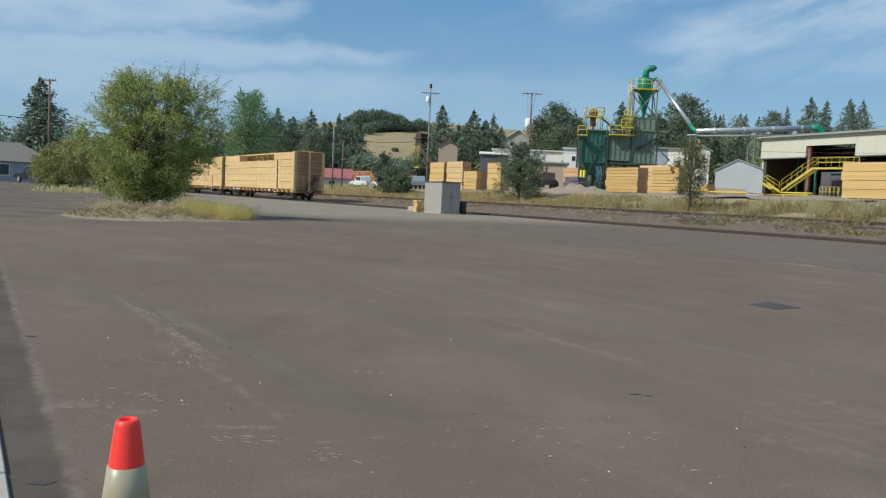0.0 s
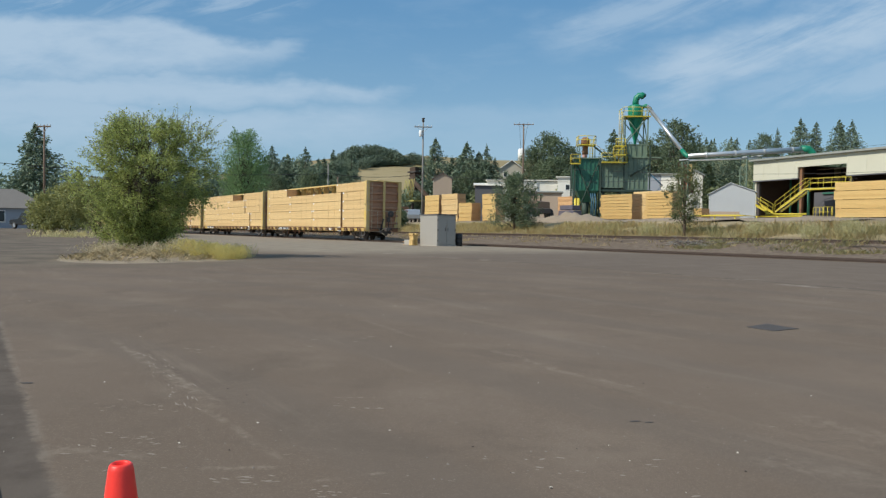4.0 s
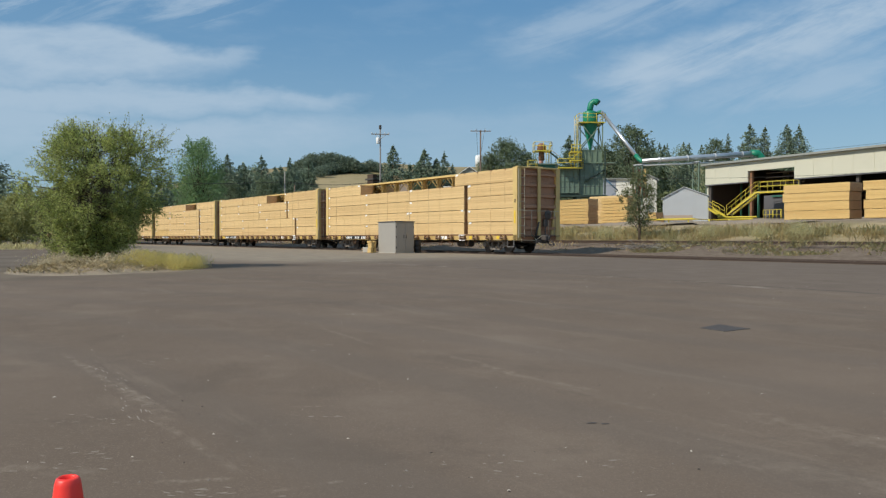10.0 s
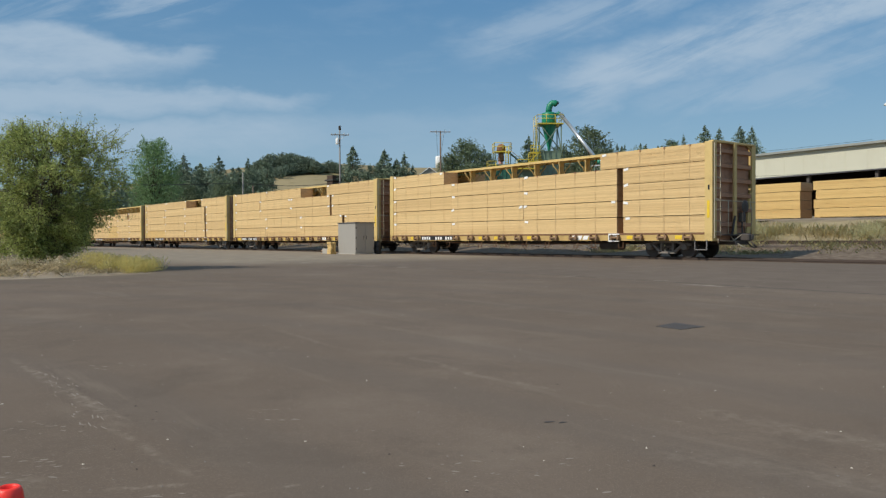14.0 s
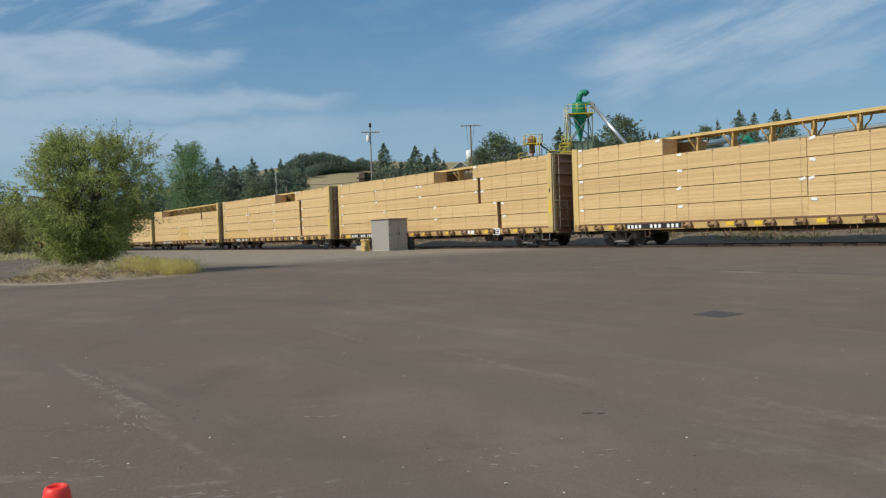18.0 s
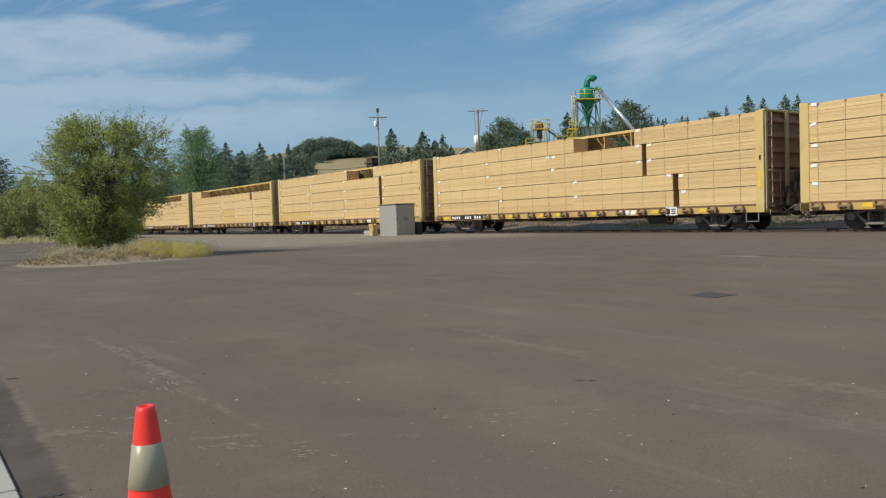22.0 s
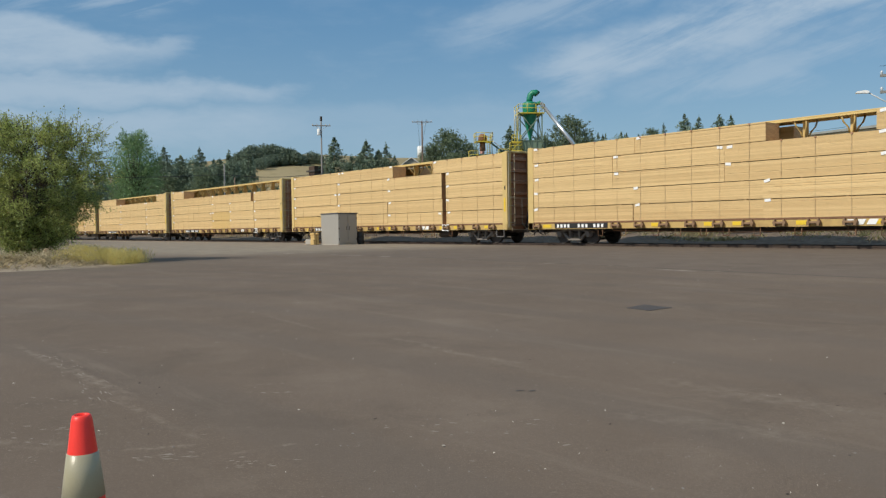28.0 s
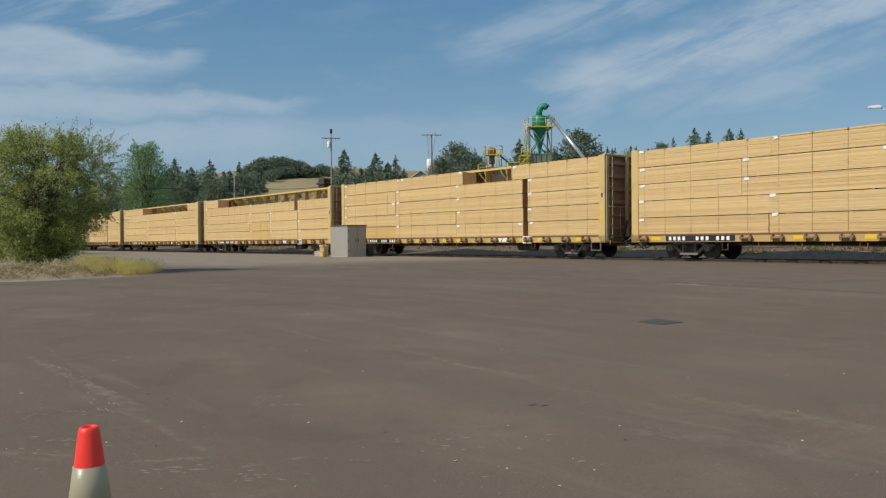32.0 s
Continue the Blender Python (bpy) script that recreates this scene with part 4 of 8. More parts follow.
def build_car(k):
    spec = SPECS[k % len(SPECS)]
    car = thing("lumber_railcar", F @ pose(train_s(0) - k * L_CAR, TRACK, RAIL), "yellow centerbeam flat car stacked with bundles of fresh sawn lumber", "railcar", "cars of the lumber train")
    CARS.append(car)
    for s in (-1, 1):
        sill = part("side_sill", shared("sill", sill_mesh), None, car, at=pose(0, s * HALF, 0) if s > 0 else pose(-L_BODY, s * HALF, 0, 0, 0, 180))
        pk = shared("pocket", pocket_mesh)
        for x in STRAPS:
            if spec["plate"] - 1.1 < x < spec["plate"] + 2.3:
                continue
            part("winch", pk, None, sill, "rusty strap winch", at=pose(-x if s > 0 else -(L_BODY - x), 0.06 if s > 0 else 0.06, 0, 0, 0, 180))
        yl = shared("patch", lambda: mesh_of(boxed(-0.27, 0.27, -0.006, 0, 0.79, 0.945), "reflector_yellow"))
        for i, x in enumerate(STRAPS[:-1]):
            x += 0.42
            if (i + k) % 5 not in (1, 3) and not spec["plate"] - 1.5 < x < spec["plate"] + 2.6 and not 6.6 < x < 8.0:
                part("reflector", yl, None, sill, "yellow reflective strip", at=pose(-x if s > 0 else -(L_BODY - x), 0.008, 0, 0, 0, 180))
        post = shared("post", post_mesh)
        for end in (0, 1):
            m = pose(0, 0, 0) if not end else pose(-L_BODY, 0, 0, 0, 0, 180)
            side = s if not end else -s
            part("corner_post", post if side < 0 else shared("post_r", lambda: mirrored_y(post)), None, car, at=m @ pose(0, side * HALF, 0))
    for s in (-1, 1):
        part("deck_edge", shared(("dedge", s), lambda: mesh_of(boxed(-L_BODY + 0.36, -0.36, min(s * (HALF - 0.10), s * (HALF + 0.012)), max(s * (HALF - 0.10), s * (HALF + 0.012)), DECK - 0.055, DECK + 0.026, bevel=0.008), "deck_brown")), None, car, "dark brown deck edge")
    part("deck", shared("deck", lambda: mesh_of(boxed(-L_BODY + 0.1, -0.1, -HALF + 0.1, HALF - 0.1, DECK - 0.10, DECK - 0.01), "rust_brown")), None, car)
    part("centre_sill", shared("csill", lambda: mesh_of(boxed(-L_BODY - 0.1, 0.1, -0.22, 0.22, 0.55, DECK - 0.10, bevel=0.01), "dark_steel")), None, car)
    part("top_chord", shared("chord", chord_mesh), None, car)
    part("centre_wall", shared("cwall", wall_plate_mesh), None, car)
    for i in range(13):
        part("upright", shared("brace", brace_mesh), None, car, at=pose(-1.0 - i * 1.75, 0, 0))
    for end in (0, 1):
        m = pose(0, 0, 0) if not end else pose(-L_BODY, 0, 0, 0, 0, 180)
        head = part("bulkhead", shared("bulk", bulkhead_mesh), None, car, "rust-brown ribbed steel bulkhead", at=m)
        for i in range(6):
            part("rib", shared("rib", rib_mesh), None, head, at=pose(0, 0, DECK + 0.35 + i * 0.60))
        part("middle_post", shared("mpost", lambda: mesh_of(boxed(-0.03, 0.05, -0.10, 0.10, DECK - 0.2, TOP - 0.05, bevel=0.01), "yellow_paint")), None, head)
        part("top_rail", shared("toprail", lambda: mesh_of(boxed(-0.20, 0.02, -HALF + 0.05, HALF - 0.05, TOP - 0.06, TOP + 0.02, bevel=0.01), "yellow_paint")), None, head)
        part("ladder", shared("ladder", ladder_mesh), None, head, at=pose(0, -HALF + 0.07, 0))
        for sy in (-1, 1):
            part("gusset", shared(("gusset", sy), lambda: gusset_mesh(sy)), None, head)
            part("knee", shared(("knee", sy), lambda: knee_mesh(sy)), None, head)
        part("hand_rail", shared("endrail", end_rail_mesh), None, head)
        part("brake_stand", shared("bstand", brake_stand_mesh), None, head, "grimy brake gear")
        part("end_platform", shared("eplat", lambda: mesh_of(boxed(-0.02, 0.30, -HALF + 0.25, HALF - 0.25, DECK - 0.10, DECK - 0.06), "dark_steel")), None, head)
        part("post_reflector", shared("preflect", lambda: mesh_of(boxed(-0.24, -0.12, -0.006, 0.0, DECK + 0.62, DECK + 1.32), "reflector_yellow")), None, head, "yellow reflective strip", at=pose(0, -HALF - 0.003, 0))
        # slot drawn as a dark plate on the solid post, its shade painted
        part("post_slot", shared("pslot", lambda: mesh_of(boxed(-0.20, -0.12, -0.006, 0.0, DECK + 1.75, DECK + 1.95), "dark_inside")), None, head, at=pose(0, -HALF - 0.003, 0))
        if not end:
            part("brake_wheel", shared("bw", lambda: mesh_of(lathe(B(), [(0.05, 0), (0.24, 0), (0.27, 0.02), (0.24, 0.04), (0.05, 0.05)], 16), "dark_steel")), None, head, at=pose(0.12, 0.55, DECK + 1.1, 0, 90, 0))
            part("hose", mesh_of(pipe(B(), [(0.3, 0.25, 0.75), (0.55, 0.28, 0.5), (0.8, 0.2, 0.42)], 0.03, 6), "rubber"), None, head)
        part("end_sill", shared("esill", lambda: mesh_of(boxed(-0.14, -0.01, -HALF + 0.08, HALF - 0.08, 0.70, DECK, bevel=0.01), "rust_brown")), None, car, at=m)
        part("coupler", shared("coup", coupler_mesh), None, car, at=m)
        part("uncoupling_lever", shared("lever", lever_mesh), None, car, "pale bent uncoupling rod", at=m)
        part("step", shared("step", step_mesh), None, car, "steel sill step", at=m @ pose(-0.25, -HALF, 0))
        truck = part("truck", shared("bolster", lambda: mesh_of(boxed(-0.2, 0.2, -0.95, 0.95, 0.42, 0.68, bevel=0.03), "dark_steel")), None, car, "four-wheeled truck", at=pose(-2.55 if not end else -L_BODY + 2.55, 0, 0))
        for s in (-1, 1):
            part("side_frame", shared("frame", frame_mesh), None, truck, "grimy cast side frame", at=pose(0, 1.0 * s, 0, 0, 0, 0 if s < 0 else 180))
        for x in (-0.89, 0.89):
            w = part("wheelset", shared("wset", wheelset_mesh), None, truck, at=pose(x, 0, 0.42))
            WHEELS.append(w)
    # load
    num = 0
    for ti, row in enumerate(spec["t"]):
        for j, (a, b_) in enumerate(row):
            # butted packages leave a hair's gap
            end = row[j + 1][0] - 0.008 if j + 1 < len(row) and row[j + 1][0] - b_ < 0.05 else b_
            for s in (-1, 1):
                package(car, a, end, ti, s, num in spec["deep"])
            num += 1
    # straps down the lot side and the far side
    for x in STRAPS:
        top = max([ti for ti, row in enumerate(spec["t"]) for (a, b_) in row if a - 0.1 <= x <= b_ + 0.1], default=-1)
        zt = DECK + 0.03 + (top + 1) * TIER - 0.030
        if top < 0:
            continue
        for s in (-1, 1):
            y = s * (HALF - 0.018)
            bm = B()
            box(bm, -0.006, 0.006, y - 0.003, y + 0.003, 0.95, zt + 0.012)
            box(bm, -0.009, 0.009, min(y, s * 0.3), max(y, s * 0.3), zt + 0.006, zt + 0.016)
            st = part("strap", bm, "strap", car, at=pose(-x, 0, 0))
            part("edge_guard", shared(("guard", s), lambda: mesh_of(boxed(-0.035, 0.035, s * (HALF - 0.05) - 0.05, s * (HALF - 0.05) + 0.04, -0.05, 0.02, bevel=0.01), "rust_brown")), None, st, at=pose(0, 0, zt))
    markings(car, k, spec)
    under_gear(car)
    return car


def mirrored_y(me):
    c = me.copy()
    for v in c.vertices:
        v.co.y = -v.co.y
    c.flip_normals()
    return c


def gusset_mesh(s):
    """A plate that fills the corner between post and top rail."""
    bm = prism(B(), [(s * (HALF - 0.08), TOP - 0.06), (s * (HALF - 0.62), TOP - 0.06), (s * (HALF - 0.30), TOP - 0.20), (s * (HALF - 0.18), TOP - 0.55), (s * (HALF - 0.08), TOP - 0.75)], -0.12, -0.07)
    for v in bm.verts:
        v.co = Vector((v.co.y, v.co.x, v.co.z))
    return mesh_of(bm, "sill_paint")


def knee_mesh(s):
    """A tapered brace at the foot of a corner post."""
    bm = prism(B(), [(s * (HALF - 0.30), DECK), (s * (HALF - 0.30), DECK + 1.7), (s * (HALF - 0.36), DECK + 1.7), (s * (HALF - 0.62), DECK)], -0.14, -0.05)
    for v in bm.verts:
        v.co = Vector((v.co.y, v.co.x, v.co.z))
    return mesh_of(bm, "yellow_paint" if s > 0 else "rust_brown")


def end_rail_mesh():
    bm = B()
    pipe(bm, [(0.02, -HALF + 0.12, DECK + 1.32), (0.10, -HALF + 0.2, DECK + 1.32), (0.10, HALF - 0.2, DECK + 1.30), (0.02, HALF - 0.12, DECK + 1.30)], 0.018, 6)
    for y in (-0.62, 0.62):
        tube(bm, (0.10, y, DECK - 0.1), (0.10, y, DECK + 1.31), 0.016, seg=6)
    pipe(bm, [(0.04, HALF - 0.5, DECK - 0.05), (0.12, HALF - 0.5, DECK + 0.5), (0.12, HALF - 0.5, DECK + 0.95), (0.04, HALF - 0.5, DECK + 1.25)], 0.018, 6)
    return mesh_of(bm, "ladder_paint")


def brake_stand_mesh():
    bm = B()
    box(bm, 0.02, 0.22, 0.22, 0.48, DECK + 0.45, DECK + 0.85, bevel=0.03)
    tube(bm, (0.12, 0.36, DECK - 0.35), (0.12, 0.36, DECK + 0.45), 0.035, seg=8)
    box(bm, 0.0, 0.25, 0.15, 0.55, DECK - 0.2, DECK + 0.0, bevel=0.03)
    tube(bm, (0.05, -0.35, DECK - 0.3), (0.05, -0.05, DECK + 0.7), 0.05, seg=6)
    box(bm, 0.0, 0.35, -0.5, 0.5, 0.55, 0.72, bevel=0.03)
    pipe(bm, [(0.25, 0.5, 0.85), (0.5, 0.62, 0.55), (0.75, 0.4, 0.45)], 0.035, 6)
    return mesh_of(bm, "dark_steel")


def lever_mesh():
    bm = B()
    pipe(bm, [(0.10, -HALF + 0.25, 0.62), (0.10, -HALF + 0.25, 0.80), (0.10, -HALF + 0.40, 0.72), (0.22, -0.5, 0.70), (0.40, -0.1, 0.98)], 0.018, 6)
    pipe(bm, [(0.06, -0.6, 1.05), (0.30, -0.35, 0.62), (0.62, -0.25, 0.42)], 0.03, 6)
    return mesh_of(bm, "ladder_paint")


def step_mesh():
    bm = B()
    for x in (-0.55, 0.0):
        box(bm, x - 0.02, x + 0.02, -0.02, 0.02, 0.36, 0.74)
    box(bm, -0.57, 0.02, -0.02, 0.03, 0.34, 0.38)
    return mesh_of(bm, "grey_steel")


def bars(widths, h, mat_, gap=0.05, slant=0.0):
    bm, x = B(), 0.0
    for w in widths:
        if w > 0:
            prism(bm, [(x, 0), (x + slant, h), (x + w + slant, h), (x + w, 0)], -0.004, 0.0)
            x += w + gap
        else:
            x -= w
    return mesh_of(bm, mat_)


def markings(car, k, spec):
    """Number bars near the rear, an emblem of bars past the middle, and a small data board."""
    y = -HALF - 0.012
    p = spec["plate"]
    plate = part("number_plate", shared("plate", lambda: mesh_of(boxed(0, 3.2, -0.006, 0, 0, 0.24), "black_plate")), None, car, "black plate with white number bars", at=pose(-p - 2.2, y, 0.755))
    bar = shared("nbar", lambda: mesh_of(boxed(0, 0.13, -0.004, 0, 0, 0.16), "white_tag"))
    for x in (0.15, 0.37, 0.59, 0.81, 1.45, 1.68, 1.91, 2.38, 2.61, 2.84):
        part("number_bar", bar, None, plate, at=pose(x, -0.008, 0.03))
    part("emblem", shared("ebars", lambda: bars([0.26, 0.26, 0.30], 0.19, "white_tag", 0.10, 0.10)), None, car, "white emblem of slanted bars", at=pose(-7.6, y - 0.006, 0.77))
    db = part("data_board", shared("dboard", lambda: mesh_of(boxed(0, 0.62, -0.02, 0, 0, 0.36), "white_tag")), None, car, "white framed data board", at=pose(-5.3 + (k % 2) * 0.5, y - 0.01, 0.68))
    for i, (x, z, w, h) in enumerate(((0.05, 0.06, 0.2, 0.24), (0.31, 0.06, 0.25, 0.06), (0.31, 0.16, 0.25, 0.05), (0.31, 0.25, 0.25, 0.05))):
        part("data_bar", shared(("dbar", i), lambda: mesh_of(boxed(x, x + w, -0.004, 0, z, z + h), "black_plate")), None, db, at=pose(0, -0.024, 0))


def under_gear(car):
    part("air_tank", shared("atank", lambda: mesh_of(tube(B(), (-6.4, -0.75, 0.52), (-5.2, -0.75, 0.52), 0.22, seg=14), "dark_steel")), None, car)
    part("brake_rod", shared("brod", lambda: mesh_of(pipe(B(), [(-18.5, -0.55, 0.62), (-12, -0.6, 0.52), (-5, -0.55, 0.6)], 0.025, 6), "rust_brown")), None, car)
    hg = shared("hanger", lambda: mesh_of(pipe(B(), [(-0.13, 0, 0.74), (-0.13, 0, 0.40), (0.13, 0, 0.40), (0.13, 0, 0.74)], 0.022, 6), "deck_brown"))
    for x in (4.7, 6.3, 7.4, 9.3, 10.9, 12.2, 13.2, 14.4, 15.5, 17.2, 18.5):
        part("stirrup", hg, None, car, at=pose(-x, -HALF + 0.1, 0))
    part("cross_bearer", shared("xb", lambda: mesh_of(boxed(-11.7, -11.4, -HALF + 0.1, HALF - 0.1, 0.72, DECK - 0.1), "rust_brown")), None, car)


WHEELS = []
N_CARS = 9
for k_ in range(N_CARS):
    build_car(k_)

# ---------------------------------------------------------------- plants


def leaf_material(name, low, high, trans=0.25):
    m = bpy.data.materials.new(name)
    m.use_nodes = True
    nt = m.node_tree
    N, ln = nt.nodes.new, nt.links.new
    out, b = nt.nodes["Material Output"], nt.nodes["Principled BSDF"]
    g = N("ShaderNodeNewGeometry")
    c = N("ShaderNodeMixRGB")
    c.inputs[1].default_value, c.inputs[2].default_value = (*low, 1), (*high, 1)
    co, nz = N("ShaderNodeTexCoord"), N("ShaderNodeTexNoise")
    nz.inputs["Scale"].default_value = 0.9
    ln(co.outputs["Object"], nz.inputs["Vector"])
    ad = N("ShaderNodeMath"); ad.operation = "MULTIPLY_ADD"; ad.inputs[1].default_value = 0.55
    sb = N("ShaderNodeMath"); sb.operation = "MULTIPLY_ADD"; sb.inputs[1].default_value = 1.1; sb.inputs[2].default_value = -0.32
    ln(nz.outputs["Fac"], sb.inputs[0])
    ln(g.outputs["Random Per Island"], ad.inputs[0]); ln(sb.outputs[0], ad.inputs[2]); ln(ad.outputs[0], c.inputs[0])
    ln(c.outputs[0], b.inputs["Base Color"])
    b.inputs["Roughness"].default_value = 0.55
    b.inputs["Specular IOR Level"].default_value = 0.35
    t, mx = N("ShaderNodeBsdfTranslucent"), N("ShaderNodeMixShader")
    hs = N("ShaderNodeHueSaturation"); hs.inputs["Value"].default_value = 1.3
    ln(c.outputs[0], hs.inputs["Color"]); ln(hs.outputs[0], t.inputs["Color"])
    mx.inputs[0].default_value = trans
    ln(b.outputs[0], mx.inputs[1]); ln(t.outputs[0], mx.inputs[2]); ln(mx.outputs[0], out.inputs["Surface"])
    return m


M["leaf_bush"] = leaf_material("leaf_bush", (0.136, 0.186, 0.050), (0.52, 0.565, 0.182), 0.40)
M["leaf_oak"] = leaf_material("leaf_oak", (0.085, 0.118, 0.072), (0.190, 0.240, 0.128))
# hilltop grove: distance haze is mixed into this greyer, bluer leaf colour
M["leaf_grove"] = leaf_material("leaf_grove", (0.085, 0.120, 0.092), (0.180, 0.235, 0.155), 0.15)
M["leaf_scrub"] = leaf_material("leaf_scrub", (0.095, 0.120, 0.055), (0.215, 0.245, 0.110), 0.2)
M["leaf_poplar"] = leaf_material("leaf_poplar", (0.098, 0.175, 0.080), (0.255, 0.385, 0.165), 0.3)
M["leaf_hedge"] = leaf_material("leaf_hedge", (0.168, 0.190, 0.070), (0.430, 0.425, 0.160), 0.3)
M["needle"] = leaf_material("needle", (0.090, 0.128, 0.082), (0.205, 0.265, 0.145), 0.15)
# paler, bluer copy of needle; the colour carries the haze of distance
M["needle_hazed"] = leaf_material("needle_hazed", (0.120, 0.168, 0.125), (0.250, 0.315, 0.205), 0.15)
M["leaf_rusty"] = leaf_material("leaf_rusty", (0.075, 0.100, 0.045), (0.215, 0.230, 0.105), 0.3)
M["leaf_dry"] = leaf_material("leaf_dry", (0.34, 0.28, 0.17), (0.64, 0.56, 0.38), 0.4)
M["grass_green"] = leaf_material("grass_green", (0.45, 0.405, 0.19), (0.68, 0.57, 0.31), 0.5)
M["grass_pale"] = leaf_material("grass_pale", (0.44, 0.43, 0.22), (0.68, 0.61, 0.36), 0.5)
M["grass_dry"] = leaf_material("grass_dry", (0.400, 0.320, 0.170), (0.660, 0.550, 0.320), 0.5)
M["grass_gold"] = leaf_material("grass_gold", (0.48, 0.43, 0.15), (0.68, 0.58, 0.24), 0.5)


def cards(centres, sizes, rng, name, mat_, parent=None, aspect=0.55, droop=None, label=""):
    """Many small bent leaves as one mesh: each is a diamond folded along its middle line."""
    n = len(centres)
    c = np.asarray(centres, float)
    d = rng.normal(size=(n, 3))
    if droop is not None:
        d = d * 0.55 + np.asarray(droop)
    d /= np.linalg.norm(d, axis=1, keepdims=True) + 1e-9
    e = np.cross(d, rng.normal(size=(n, 3)))
    e /= np.linalg.norm(e, axis=1, keepdims=True) + 1e-9
    s = np.asarray(sizes, float)[:, None]
    nn = np.cross(d, e)
    v = np.stack([c - d * s * 0.5, c + e * s * aspect * 0.5 + nn * s * 0.08, c + d * s * 0.5, c - e * s * aspect * 0.5 + nn * s * 0.08], 1).reshape(-1, 3)
    me = bpy.data.meshes.new(name)
    me.vertices.add(4 * n)
    me.vertices.foreach_set("co", v.ravel())
    me.loops.add(4 * n)
    me.loops.foreach_set("vertex_index", np.arange(4 * n, dtype=np.int32))
    me.polygons.add(n)
    me.polygons.foreach_set("loop_start", np.arange(0, 4 * n, 4, dtype=np.int32))
    me.polygons.foreach_set("loop_total", np.full(n, 4, dtype=np.int32))
    me.update(calc_edges=True)
    me.validate()
    return part(name, mesh_add(me, mat_), None, parent, label)


def mesh_add(me, mat_):
    me.materials.append(M[mat_])
    return me


def broadleaf(name, x, y, h, w, mat_, count, leaf, seed, label, low=0.12, stems=1, ragged=0.25, group="", lobes=22, top_heavy=0.0, z=None, clump=1.0, shell=0.35, foot=0.16, spray=0.17):
    """A tree or large shrub: trunk, limbs, and leaves gathered in uneven clumps along the limbs."""
    rng = np.random.default_rng(seed)
    t = thing(name, pose(x, y, ground_z(x, y) - 0.05 if z is None else z), label, "tree" if h > 3 else "shrub", group)
    cl = []
    for i in range(lobes):
        a = i * 2.39996 + rng.uniform(-0.4, 0.4)
        f = (i + 0.5) / lobes
        zc = low * h + (1 - low) * h * (0.10 + 0.80 * f)
        prof = math.sin(math.pi * min(1, foot + (0.96 - foot) * (f ** (1.0 + top_heavy)))) ** 0.7
        rad = w / 2 * prof * rng.uniform(shell, 0.86 + 0.08 * (clump < 1))
        cl.append((rad * math.cos(a), rad * math.sin(a), zc, clump * w * rng.uniform(0.13, 0.21) * (0.7 + 0.5 * prof)))
    bm = B()
    for s in range(stems):
        a = s * 2 * math.pi / max(1, stems)
        b0 = (0.18 * math.cos(a) * (stems > 1), 0.18 * math.sin(a) * (stems > 1), 0)
        b1 = (0.5 * w * 0.25 * math.cos(a) * (stems > 1), 0.5 * w * 0.25 * math.sin(a) * (stems > 1), h * 0.42)
        r0 = max(0.05, h * 0.02) / (stems ** 0.3)
        pipe(bm, [b0, (b0[0] * 1.6, b0[1] * 1.6, h * 0.15), b1, (b1[0] * 0.8, b1[1] * 0.8, h * 0.75)], [r0 * 1.25, r0, r0 * 0.6, r0 * 0.2], seg=8)
    part("trunk", bm, "bark", t)
    bm = B()
    for (cx, cy, cz, cr) in cl:
        s = Vector((cx * 0.15, cy * 0.15, cz * 0.55))
        pipe(bm, [s, s.lerp(Vector((cx, cy, cz)), 0.55) + Vector((0, 0, 0.1)), (cx, cy, cz)], [0.035 * h / 6, 0.022 * h / 6, 0.008 * h / 6], seg=5)
    part("bough", bm, "bark", t)
    per = count // (len(cl) + 3)
    pts = []
    for (cx, cy, cz, cr) in cl:
        d = rng.normal(size=(per, 3))
        d /= np.linalg.norm(d, axis=1, keepdims=True)
        rr = cr * rng.uniform(0.25, 1.0, per) ** 0.5 * (1 + ragged * rng.normal(size=per) * 0.7)
        pts.append(np.array([cx, cy, cz]) + d * rr[:, None] * np.array([1.0, 1.0, 0.85]))
    # loose sprays that break the outline
    for _ in range(int(lobes * 1.2)):
        a, f = rng.uniform(0, 2 * math.pi), rng.uniform(0.3, 1.0)
        z0 = h * (low + (1 - low) * f) * 0.92
        prof = math.sin(math.pi * min(1, 0.16 + 0.80 * f)) ** 0.7
        st = np.array([w * 0.40 * prof * math.cos(a), w * 0.40 * prof * math.sin(a), z0])
        dv = np.array([math.cos(a), math.sin(a), rng.uniform(0.2, 1.5)])
        dv /= np.linalg.norm(dv)
        k = max(6, per // 9)
        q = rng.uniform(0, w * spray, k)[:, None]
        pts.append(st + dv * q + rng.normal(size=(k, 3)) * 0.05 * w * 0.3 * min(1.0, 0.17 / spray))
    pts = np.concatenate(pts)
    pts[:, 2] = np.maximum(pts[:, 2], low * h * 0.6)
    cards(pts, leaf * rng.uniform(0.6, 1.4, len(pts)), rng, "crown", mat_, t)
    return t


